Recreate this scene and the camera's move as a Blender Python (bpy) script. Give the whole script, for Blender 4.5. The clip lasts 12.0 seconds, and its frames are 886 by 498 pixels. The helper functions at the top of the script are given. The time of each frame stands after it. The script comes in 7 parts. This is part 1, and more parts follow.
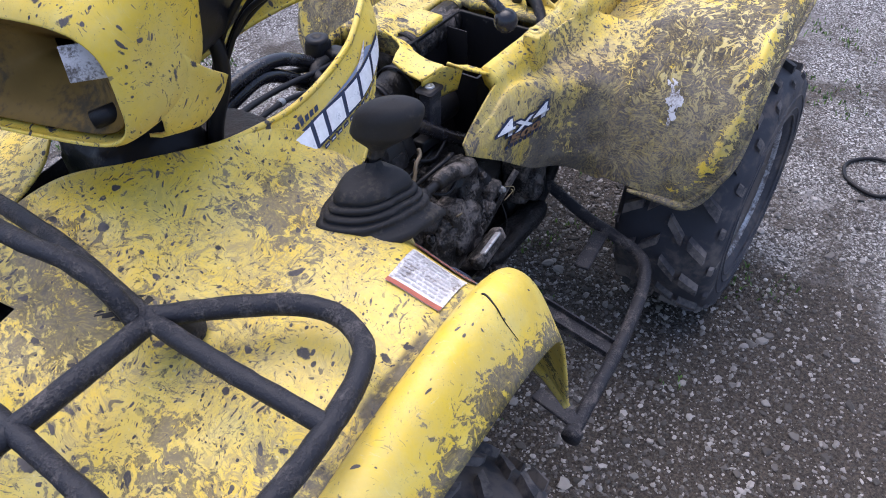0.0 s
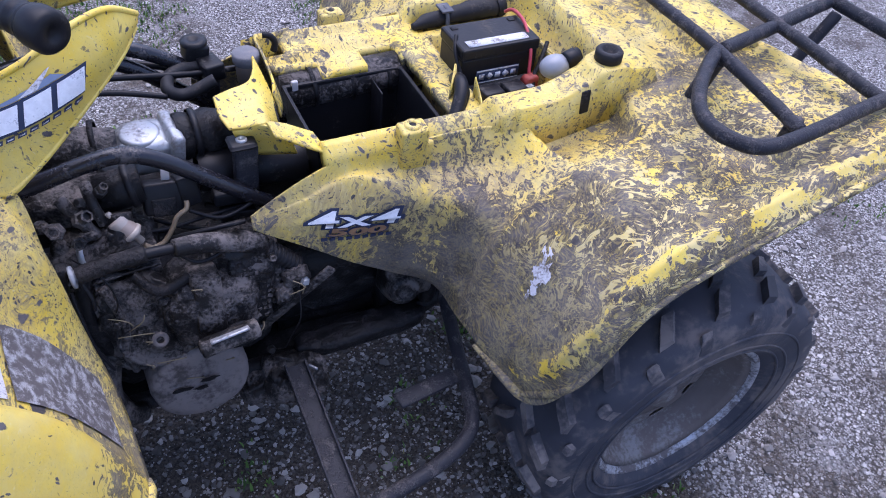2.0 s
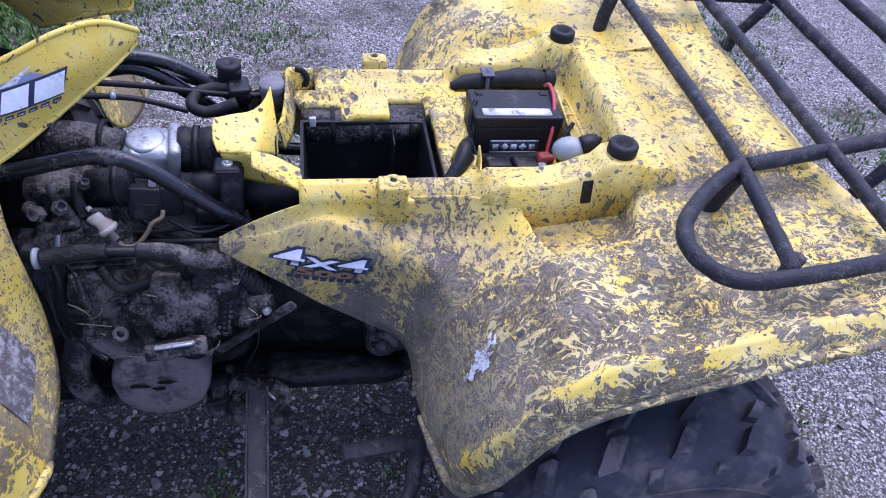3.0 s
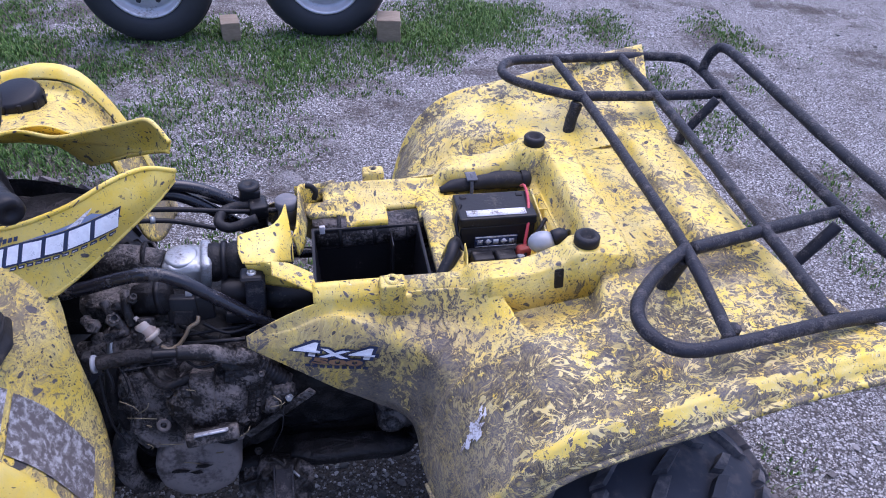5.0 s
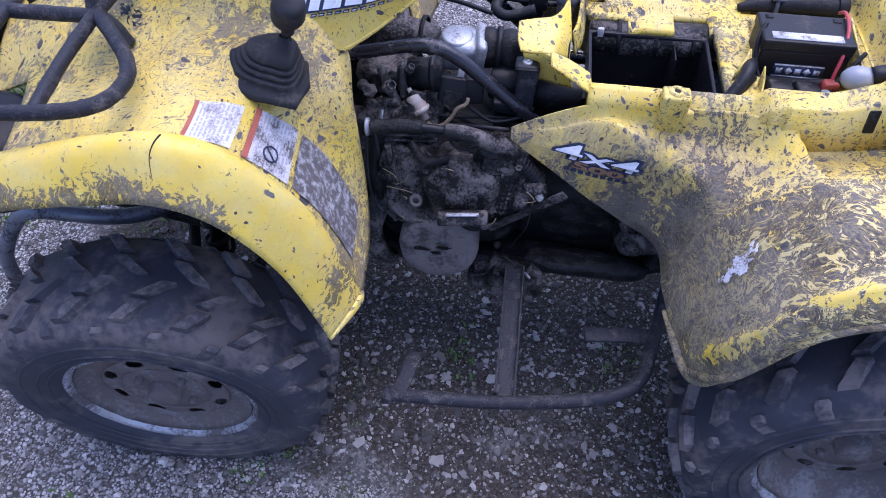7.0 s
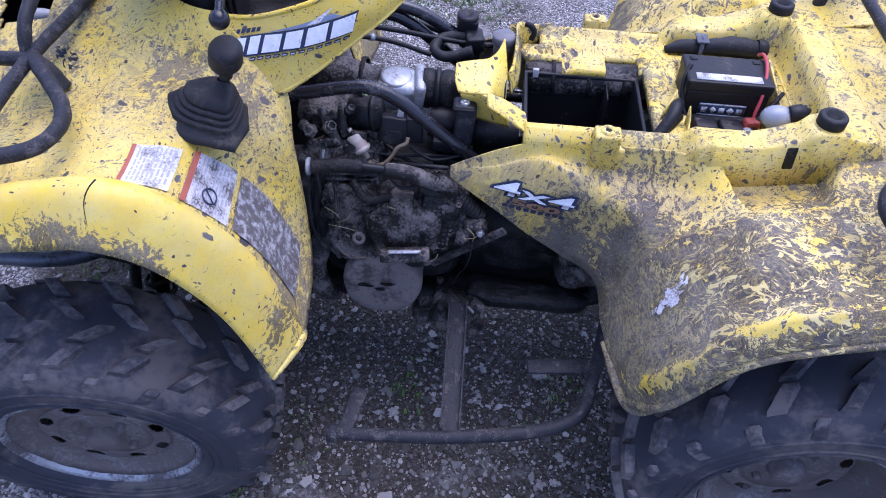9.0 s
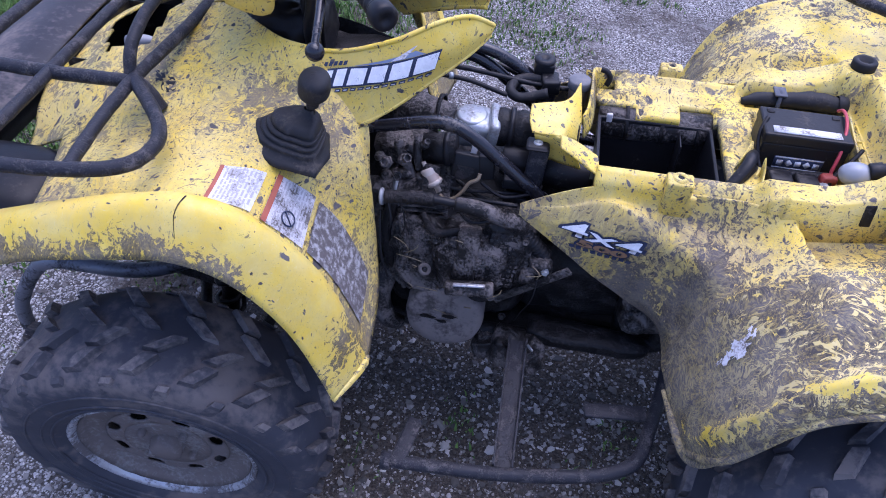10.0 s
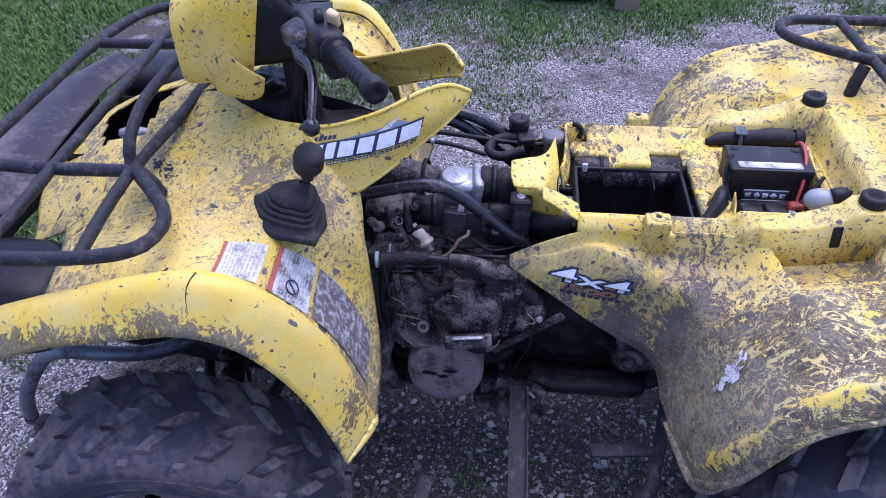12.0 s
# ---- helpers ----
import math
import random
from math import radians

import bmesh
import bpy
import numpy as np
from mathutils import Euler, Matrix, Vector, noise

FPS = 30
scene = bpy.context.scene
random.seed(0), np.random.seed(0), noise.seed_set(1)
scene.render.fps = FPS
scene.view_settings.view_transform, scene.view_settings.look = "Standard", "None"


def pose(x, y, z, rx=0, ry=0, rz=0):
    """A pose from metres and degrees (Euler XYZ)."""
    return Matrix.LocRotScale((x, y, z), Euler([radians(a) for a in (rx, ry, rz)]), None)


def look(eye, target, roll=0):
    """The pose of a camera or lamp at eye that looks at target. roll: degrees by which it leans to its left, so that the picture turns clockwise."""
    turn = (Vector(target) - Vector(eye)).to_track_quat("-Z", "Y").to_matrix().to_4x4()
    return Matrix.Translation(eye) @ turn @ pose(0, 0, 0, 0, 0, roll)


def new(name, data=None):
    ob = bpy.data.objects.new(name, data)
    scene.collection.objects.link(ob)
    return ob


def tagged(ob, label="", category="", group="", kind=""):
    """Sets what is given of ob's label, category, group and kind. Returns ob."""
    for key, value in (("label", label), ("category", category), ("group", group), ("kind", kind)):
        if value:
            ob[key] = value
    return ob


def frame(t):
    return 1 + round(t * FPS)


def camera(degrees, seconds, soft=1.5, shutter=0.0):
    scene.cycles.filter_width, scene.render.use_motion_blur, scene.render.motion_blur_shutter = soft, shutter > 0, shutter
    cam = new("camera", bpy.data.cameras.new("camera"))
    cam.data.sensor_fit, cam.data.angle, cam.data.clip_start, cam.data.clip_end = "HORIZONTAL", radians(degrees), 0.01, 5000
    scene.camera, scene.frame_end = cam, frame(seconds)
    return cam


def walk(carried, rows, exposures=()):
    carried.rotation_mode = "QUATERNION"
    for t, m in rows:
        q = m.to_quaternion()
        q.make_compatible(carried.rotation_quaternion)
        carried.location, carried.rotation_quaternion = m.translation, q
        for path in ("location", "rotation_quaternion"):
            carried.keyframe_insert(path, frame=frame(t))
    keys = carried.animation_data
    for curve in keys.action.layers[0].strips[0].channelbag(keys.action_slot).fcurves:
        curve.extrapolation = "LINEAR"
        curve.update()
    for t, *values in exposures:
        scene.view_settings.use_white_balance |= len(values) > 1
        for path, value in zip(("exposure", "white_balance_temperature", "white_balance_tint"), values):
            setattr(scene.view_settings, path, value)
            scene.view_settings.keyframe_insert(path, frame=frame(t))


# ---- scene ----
from mathutils import kdtree

cam = camera(61.8, 12.0, 1.0)
PATH = [
    (0, (-0.301, -0.813, 1.479), (0.863, 0.07, 0.113), -2.8),
    (0.5, (-0.069, -0.908, 1.494), (0.986, 0.087, 0.118), -3.5),
    (1, (0.07, -1.108, 1.527), (0.973, 0.196, 0.309), -5.8),
    (1.5, (0.211, -1.138, 1.519), (0.993, 0.154, 0.208), 1.7),
    (2, (0.427, -1.032, 1.499), (1.148, 0.186, 0.086), 7.0),
    (2.5, (0.513, -1.008, 1.499), (1.213, 0.235, 0.098), 12.7),
    (3, (0.724, -1.072, 1.524), (1.067, 0.349, 0.159), 7.7),
    (3.2, (0.716, -1.101, 1.544), (0.992, 0.349, 0.194), 9.3),
    (4.8, (0.723, -1.209, 1.673), (1.031, 0.326, 0.428), 3.4),
    (5, (0.734, -1.198, 1.678), (1.044, 0.355, 0.455), 2.8),
    (5.5, (0.721, -1.199, 1.671), (1.018, 0.367, 0.463), 3.4),
    (6, (0.655, -1.193, 1.618), (0.681, 0.258, 0.243), 1.4),
    (6.5, (0.596, -1.217, 1.587), (0.519, 0.18, 0.157), 0.6),
    (7, (0.593, -1.219, 1.58), (0.425, 0.066, 0.057), 0.5),
    (7.5, (0.609, -1.229, 1.572), (0.464, 0.072, 0.061), 1.3),
    (9.3, (0.613, -1.217, 1.606), (0.565, 0.171, 0.167), 3.5),
    (9.5, (0.601, -1.228, 1.606), (0.475, 0.181, 0.192), 2.8),
    (10, (0.594, -1.24, 1.611), (0.386, 0.171, 0.21), 2.7),
    (10.5, (0.601, -1.248, 1.617), (0.374, 0.196, 0.252), 1.9),
    (11, (0.604, -1.241, 1.619), (0.388, 0.22, 0.27), 0.9),
    (11.5, (0.595, -1.233, 1.638), (0.403, 0.259, 0.32), 1.8),
    (12, (0.576, -1.298, 1.636), (0.401, 0.239, 0.368), -1.1),
]
walk(cam, [(t, look(eye, target, roll)) for t, eye, target, roll in PATH], [(0, 1.05, 6120, 17), (1.0, 1.02, 5720, 21), (1.5, 1.02, 5720, 21), (2.5, 1.10, 5320, 29), (4.8, 1.01, 5460, 29), (5.5, 1.00, 5510, 27), (6.0, 0.98, 5810, 25), (6.5, 0.99, 5760, 24), (7.0, 1.10, 5360, 28), (7.5, 1.23, 5310, 28), (9.5, 1.10, 5310, 29), (12, 1.04, 5360, 30)])

# ---- light: soft overcast evening sky ----
SUN_EL, SUN_ROT = radians(72), radians(37)
world = bpy.data.worlds.new("overcast_sky")
scene.world = world
world.use_nodes = True
wn, wl = world.node_tree.nodes, world.node_tree.links
sky = wn.new("ShaderNodeTexSky")
sky.sky_type, sky.sun_disc, sky.sun_elevation, sky.sun_rotation = "NISHITA", False, SUN_EL, SUN_ROT
sky.dust_density, sky.air_density = 3.0, 1.0
wn["Background"].inputs["Strength"].default_value = 0.15
wl.new(sky.outputs["Color"], wn["Background"].inputs["Color"])
sun_data = bpy.data.lights.new("sun", "SUN")
sun_data.energy, sun_data.angle, sun_data.color = 1.1, radians(70), (1.0, 0.97, 0.94)
sun = new("sun", sun_data)
sun.matrix_world = look((0.9, 1.2, 5.5), (0, 0, 0))


# ---- node helpers ----
class Nodes:
    """A material's node tree with short calls."""

    def __init__(self, name, rough=0.6, metal=0.0):
        self.mat = bpy.data.materials.new(name)
        self.mat.use_nodes = True
        self.n, self.l = self.mat.node_tree.nodes, self.mat.node_tree.links
        self.bsdf = self.n["Principled BSDF"]
        self.put(self.bsdf.inputs["Roughness"], rough)
        self.put(self.bsdf.inputs["Metallic"], metal)
        self.pos = self.n.new("ShaderNodeNewGeometry").outputs["Position"]

    def put(self, socket, value):
        if isinstance(value, bpy.types.NodeSocket):
            self.l.new(value, socket)
        elif isinstance(value, (tuple, list)) and len(value) == 3 and socket.type == "RGBA":
            socket.default_value = (*value, 1)
        else:
            socket.default_value = value

    def math(self, op, a, b=0.0, clamp=False):
        m = self.n.new("ShaderNodeMath")
        m.operation, m.use_clamp = op, clamp
        self.put(m.inputs[0], a), self.put(m.inputs[1], b)
        return m.outputs[0]

    def noise(self, scale, detail=4.0, rough=0.55, distortion=0.0, vector=None):
        m = self.n.new("ShaderNodeTexNoise")
        self.put(m.inputs["Vector"], self.pos if vector is None else vector)
        for key, v in (("Scale", scale), ("Detail", detail), ("Roughness", rough), ("Distortion", distortion)):
            m.inputs[key].default_value = v
        return m.outputs["Fac"]

    def noise_vec(self, scale, vector=None):
        m = self.n.new("ShaderNodeTexNoise")
        self.put(m.inputs["Vector"], self.pos if vector is None else vector)
        m.inputs["Scale"].default_value = scale
        return m.outputs["Color"]

    def voronoi(self, scale, out="Distance", vector=None, feature="F1"):
        m = self.n.new("ShaderNodeTexVoronoi")
        m.feature = feature
        self.put(m.inputs["Vector"], self.pos if vector is None else vector)
        m.inputs["Scale"].default_value = scale
        return m.outputs[out]

    def vmath(self, op, a, b):
        m = self.n.new("ShaderNodeVectorMath")
        m.operation = op
        self.put(m.inputs[0], a)
        self.put(m.inputs[1], b)
        return m.outputs[0]

    def axis(self, which, vector=None):
        m = self.n.new("ShaderNodeSeparateXYZ")
        self.put(m.inputs[0], self.pos if vector is None else vector)
        return m.outputs[which]

    def step(self, value, lo, hi):
        """0 below lo, 1 above hi, smooth between."""
        m = self.n.new("ShaderNodeMapRange")
        m.interpolation_type = "SMOOTHSTEP"
        self.put(m.inputs["Value"], value)
        self.put(m.inputs["From Min"], lo)
        self.put(m.inputs["From Max"], hi)
        return m.outputs["Result"]

    def mix(self, fac, a, b):
        m = self.n.new("ShaderNodeMix")
        m.data_type = "RGBA"
        self.put(m.inputs[0], fac), self.put(m.inputs[6], a), self.put(m.inputs[7], b)
        return m.outputs[2]

    def bump(self, height, strength=0.3, distance=0.002):
        m = self.n.new("ShaderNodeBump")
        m.inputs["Strength"].default_value, m.inputs["Distance"].default_value = strength, distance
        self.put(m.inputs["Height"], height)
        self.l.new(m.outputs[0], self.bsdf.inputs["Normal"])

    def done(self, colour, rough=None):
        self.put(self.bsdf.inputs["Base Color"], colour)
        if rough is not None:
            self.put(self.bsdf.inputs["Roughness"], rough)
        return self.mat


MUD_A, MUD_B = (0.050, 0.0450, 0.0450), (0.120, 0.108, 0.104)
YELLOW_A, YELLOW_B = (0.71, 0.495, 0.022), (0.74, 0.585, 0.12)


def yellow_plastic(name, dots, mud, film, outward=0.0, chaff=0.0, edge=(0.22, 0.45), side=0.0, thin=0.9, high=0.0, crisp=0.03, scour=0.0):
    """Yellow moulded plastic. dots: share of mud dots; mud: level above which smears lie (lower is muddier); film: dust over all;
    outward: more mud towards the flares (from edge[0] to edge[1] across); chaff: dry curls of grass stuck in the mud; side: brown film on the lower panels."""
    g = Nodes(name, 0.42)
    bend = g.vmath("MULTIPLY", g.noise_vec(11.0), (0.10, 0.10, 0.10))
    warp = g.vmath("ADD", g.pos, bend)
    ragged = g.noise(210.0, 4.0, 0.65)
    # dots of flung mud at two sizes, some of them drawn out
    spots = None
    for scale, stretch, size, seed in ((46.0, (1.0, 0.55, 0.8), 0.26, 0.0), (95.0, (0.55, 1.0, 0.9), 0.24, 3.7), (150.0, (1.0, 1.0, 0.5), 0.25, 9.1)):
        at = g.vmath("ADD", g.vmath("MULTIPLY", warp, stretch), (seed, seed, seed))
        near, pick = g.voronoi(scale, "Distance", at), g.axis(0, g.voronoi(scale, "Color", at))
        near = g.math("ADD", near, g.math("MULTIPLY", g.math("SUBTRACT", ragged, 0.5), 0.30))
        one = g.math("MULTIPLY", g.step(near, size, size - 0.07), g.step(pick, 1.0 - dots, 1.0 - dots + 0.05))
        spots = one if spots is None else g.math("MAXIMUM", spots, one)
    # thin dashes flung along the bodywork
    for turn, seed in (((260.0, 60.0, 110.0), 1.3), ((80.0, 240.0, 150.0), 6.1)):
        dash = g.noise(1.0, 3.0, 0.55, 0.3, g.vmath("ADD", g.vmath("MULTIPLY", warp, turn), (seed, seed, seed)))
        spots = g.math("MAXIMUM", spots, g.math("MULTIPLY", g.step(dash, 0.70 - 0.13 * dots, 0.725 - 0.13 * dots), min(1.0, 0.35 + dots)))
    # smears
    large, small = g.noise(6.0, 9.0, 0.62), g.noise(1.0, 6.0, 0.68, 0.8, g.vmath("MULTIPLY", g.vmath("ADD", g.pos, g.vmath("MULTIPLY", g.noise_vec(22.0), (0.05, 0.05, 0.05))), (85.0, 45.0, 70.0)))
    away = g.step(g.math("ABSOLUTE", g.axis(1)), *edge)
    low = g.step(g.axis(2), 0.79, 0.60)
    if side:
        low = g.math("MULTIPLY", low, g.math("ADD", 0.25, g.math("MULTIPLY", g.step(g.math("ABSOLUTE", g.axis(1)), 0.235, 0.31), 0.75)))
    level = g.math("SUBTRACT", mud, g.math("MULTIPLY", g.math("ADD", away, low), outward))
    upper = g.math("MULTIPLY", g.step(g.axis(2), 0.900, 0.945), g.step(g.axis(0), -0.10, 0.02))
    level = g.math("ADD", level, g.math("MULTIPLY", upper, high))
    if high:
        # the nose of the hood is the dirtiest
        level = g.math("SUBTRACT", level, g.math("MULTIPLY", g.step(g.axis(0), 0.06, -0.16), 0.022))
    if side:
        rubbed = g.n.new("ShaderNodeAttribute")
        rubbed.attribute_name = "rubbed"
        lanes = g.noise(1.0, 4.0, 0.6, 0.4, g.vmath("MULTIPLY", g.pos, (9.0, 20.0, 20.0)))
        level = g.math("ADD", level, g.math("MULTIPLY", g.math("MULTIPLY", rubbed.outputs["Fac"], g.math("MAXIMUM", g.step(lanes, 0.47, 0.57), g.math("MULTIPLY", g.step(g.axis(2), 0.70, 0.60), 0.85))), 0.16))
        level = g.math("ADD", level, g.math("MULTIPLY", g.step(g.axis(1), 0.12, 0.24), 0.044))
    mixed = g.math("ADD", g.math("ADD", g.math("MULTIPLY", large, 0.45), g.math("MULTIPLY", small, 0.40)), g.math("MULTIPLY", ragged, 0.15))
    smear = g.step(mixed, level, g.math("ADD", level, crisp))
    broken = g.math("ADD", 0.78, g.math("MULTIPLY", g.step(g.noise(1.0, 5.0, 0.65, 0.3, g.vmath("MULTIPLY", warp, (330.0, 170.0, 250.0))), 0.40, 0.56), 0.22))
    dirty = g.math("MAXIMUM", g.math("MULTIPLY", g.math("MULTIPLY", smear, broken), thin), spots)
    mud_col = g.mix(g.step(g.math("ADD", g.math("MULTIPLY", g.noise(24.0, 7.0, 0.65), 0.6), g.math("MULTIPLY", g.noise(7.0, 5.0, 0.6), 0.4)), 0.40, 0.60), MUD_A, MUD_B)
    mud_col = g.mix(g.math("MULTIPLY", g.step(ragged, 0.52, 0.75), 0.30), mud_col, (0.26, 0.225, 0.16))
    if chaff:
        flow = g.vmath("ADD", warp, g.vmath("MULTIPLY", g.noise_vec(5.0), (0.16, 0.16, 0.16)))
        comb = g.noise(1.0, 6.0, 0.7, 0.5, g.vmath("MULTIPLY", flow, (26.0, 110.0, 150.0)))
        mud_col = g.mix(g.math("MULTIPLY", g.step(comb, 0.55, 0.66), 0.40 * chaff), mud_col, g.mix(g.noise(70.0, 3.0), (0.20, 0.16, 0.11), (0.30, 0.25, 0.16)))
        curl = None
        gather = g.math("MULTIPLY", g.math("SUBTRACT", g.noise(7.0, 4.0, 0.6), 0.5), 0.55)
        for scale, wide, seed in ((21.0, 0.031, 0.0), (31.0, 0.031, 5.3), (44.0, 0.031, 2.6)):
            line = g.math("ABSOLUTE", g.math("SUBTRACT", g.noise(scale, 3.5, 0.6, 0.7, g.vmath("ADD", g.vmath("MULTIPLY", flow, (0.75, 1.0, 1.35)), (seed, seed, seed))), 0.5))
            cut = g.step(g.math("ADD", g.noise(scale * 1.25, 2.0, 0.5, 0.0, g.vmath("ADD", g.pos, (seed + 2, seed, seed))), gather), 0.535, 0.56)
            one = g.math("MULTIPLY", g.step(line, wide, wide - 0.012), cut)
            curl = one if curl is None else g.math("MAXIMUM", curl, one)
        # feathery strokes where the wet mud was brushed off
        brush = g.noise(1.0, 5.0, 0.66, 0.9, g.vmath("MULTIPLY", flow, (62.0, 96.0, 40.0)))
        stroke = g.math("MULTIPLY", g.step(brush, 0.555, 0.60), g.step(g.noise(9.0, 5.0, 0.65, 0.0, g.vmath("ADD", g.pos, (4.0, 1.0, 7.0))), 0.46, 0.54))
        curl_col = g.mix(g.noise(60.0, 2.0), (0.62, 0.48, 0.13), (0.66, 0.58, 0.32))
        bare = g.math("SUBTRACT", 1.0, g.math("MULTIPLY", g.step(g.axis(2), 0.80, 0.64), 0.75))
        if side:
            bare = g.math("MULTIPLY", bare, g.math("ADD", 0.15, g.math("MULTIPLY", g.step(g.math("ABSOLUTE", g.axis(1)), 0.26, 0.37), 0.85)))
        mud_col = g.mix(g.math("MULTIPLY", g.math("MULTIPLY", curl, bare), min(1.0, chaff)), mud_col, curl_col)
        mud_col = g.mix(g.math("MULTIPLY", g.math("MULTIPLY", stroke, g.math("ADD", 0.35, g.math("MULTIPLY", g.step(g.axis(2), 0.60, 0.76), 0.65))), 0.75 * chaff), mud_col, g.mix(g.noise(45.0, 3.0), (0.52, 0.38, 0.08), (0.50, 0.42, 0.20)))
    paint = g.mix(g.step(g.noise(14.0, 8.0, 0.65), 0.36, 0.70), YELLOW_A, YELLOW_B)
    haze = g.math("MULTIPLY", g.step(g.math("ADD", g.math("MULTIPLY", g.noise(9.0, 9.0, 0.68), 0.7), g.math("MULTIPLY", small, 0.3)), 0.36, 0.66), film)
    haze = g.math("ADD", haze, g.math("MULTIPLY", g.math("MULTIPLY", low, outward), 1.3), True)
    if high:
        haze = g.math("MULTIPLY", haze, g.math("SUBTRACT", 1.0, g.math("MULTIPLY", upper, 0.6)))
    paint = g.mix(haze, paint, g.mix(g.noise(40.0, 6.0), (0.38, 0.30, 0.12), (0.60, 0.53, 0.30)))
    if side:
        streak = g.noise(1.0, 7.0, 0.7, 0.4, g.vmath("MULTIPLY", warp, (120.0, 60.0, 34.0)))
        panel = g.math("MULTIPLY", g.step(g.axis(2), 0.785, 0.735), g.step(g.math("ABSOLUTE", g.axis(1)), 0.33, 0.27))
        brown = g.math("MULTIPLY", panel, g.math("MULTIPLY", g.step(g.math("ADD", g.math("MULTIPLY", streak, 0.6), g.math("MULTIPLY", large, 0.4)), 0.36, 0.56), side))
        paint = g.mix(brown, paint, g.mix(g.noise(90.0, 5.0), (0.22, 0.155, 0.06), (0.46, 0.37, 0.17)))
    if scour:
        # short brown scours and rubbed-in dirt, running several ways
        rub = None
        for turn, seed in (((150.0, 46.0, 90.0), 4.4), ((52.0, 150.0, 90.0), 8.2), ((95.0, 95.0, 60.0), 2.1)):
            one = g.step(g.noise(1.0, 6.0, 0.72, 0.5, g.vmath("ADD", g.vmath("MULTIPLY", warp, turn), (seed, seed, seed))), 0.50, 0.62)
            rub = one if rub is None else g.math("MAXIMUM", rub, one)
        where = g.math("MULTIPLY", g.step(g.noise(5.5, 6.0, 0.65), 0.34, 0.58), g.math("SUBTRACT", 1.0, g.math("MULTIPLY", upper, 0.65)))
        paint = g.mix(g.math("MULTIPLY", g.math("MULTIPLY", rub, where), scour), paint, g.mix(g.noise(60.0, 4.0), (0.22, 0.155, 0.07), (0.40, 0.32, 0.16)))
        # mud lodged in the groove beside the flare
        groove = g.math("MULTIPLY", g.step(g.math("ABSOLUTE", g.math("ADD", g.axis(1), 0.497)), 0.020, 0.008), g.step(g.axis(0), 0.16, 0.06))
        lodged = g.math("MULTIPLY", groove, g.step(g.math("ADD", g.noise(16.0, 6.0, 0.65), 0.0), 0.40, 0.50))
        dirty = g.math("MAXIMUM", dirty, g.math("MULTIPLY", lodged, 0.9))
    # fine grit and pale scuffs
    grit = g.math("MULTIPLY", g.step(g.noise(420.0, 3.0, 0.6), 0.60, 0.68), g.step(g.noise(17.0, 5.0, 0.6), 0.40, 0.62))
    scuff = g.step(g.noise(1.0, 5.0, 0.7, 0.5, g.vmath("MULTIPLY", warp, (230.0, 90.0, 160.0))), 0.60, 0.70)
    paint = g.mix(g.math("MULTIPLY", scuff, min(0.7, film * 0.8)), paint, (0.64, 0.60, 0.40))
    paint = g.mix(g.math("MULTIPLY", grit, min(0.75, 0.25 + dots)), paint, (0.17, 0.135, 0.09))
    g.bump(g.math("ADD", g.math("MULTIPLY", dirty, 0.7), g.math("MULTIPLY", g.noise(330.0, 3.0), 0.25)), 0.55, 0.0016)
    return g.done(g.mix(dirty, paint, mud_col), g.mix(g.math("MAXIMUM", dirty, haze), (0.36, 0.36, 0.36), (0.9, 0.9, 0.9)))


def dusty(name, base, dust=(0.16, 0.14, 0.13), amount=0.5, rough=0.55, metal=0.0, scale=14.0, bump=0.3):
    """A dark or metal surface with dried dust and mud lying on it in patches."""
    g = Nodes(name, rough, metal)
    g.bsdf.inputs["Specular IOR Level"].default_value = 0.5 if metal or rough < 0.3 else 0.22
    big, small = g.noise(scale, 6.0, 0.6), g.noise(scale * 9, 4.0)
    mask = g.step(g.math("ADD", big, g.math("MULTIPLY", g.math("SUBTRACT", small, 0.5), 0.5)), 0.72 - amount * 0.5, 0.92 - amount * 0.45)
    tone = g.mix(g.noise(scale * 3, 3.0), [c * 0.7 for c in dust], dust)
    g.bump(g.math("ADD", g.math("MULTIPLY", small, 0.5), g.math("MULTIPLY", mask, 0.7)), bump, 0.002)
    g.put(g.bsdf.inputs["Metallic"], g.math("MULTIPLY", g.math("SUBTRACT", 1.0, mask), metal))
    vary = g.mix(g.noise(scale * 2, 3.0), [c * 0.75 for c in base], [min(1, c * 1.2) for c in base])
    return g.done(g.mix(mask, vary, tone), g.mix(mask, (rough,) * 3, (0.92,) * 3))


M_BAND = yellow_plastic("yellow_plastic_flare", 0.12, 0.575, 0.45, 0.10, 0.0, (0.560, 0.590))
M_FRONT = yellow_plastic("yellow_plastic_front", 0.44, 0.516, 0.62, 0.045, 0.0, (9.0, 10.0), 0.0, 0.80, 0.045, 0.03, 0.80)
M_FIN = yellow_plastic("yellow_plastic_fin", 0.36, 0.575, 0.38, scour=0.20)
M_DECK = yellow_plastic("yellow_plastic_deck", 0.46, 0.522, 0.66, 0.0, 0.3, (0.22, 0.45), 0.0, 0.90, 0.0, 0.02, 0.40)
M_REAR = yellow_plastic("yellow_plastic_rear", 0.40, 0.508, 0.80, 0.056, 0.95, (0.22, 0.42), 0.95, 0.98, 0.0, 0.016)
M_RUBBER = dusty("tyre_rubber", (0.042, 0.045, 0.057), (0.140, 0.124, 0.118), 0.54, 0.62, 0.0, 6.0, 0.35)
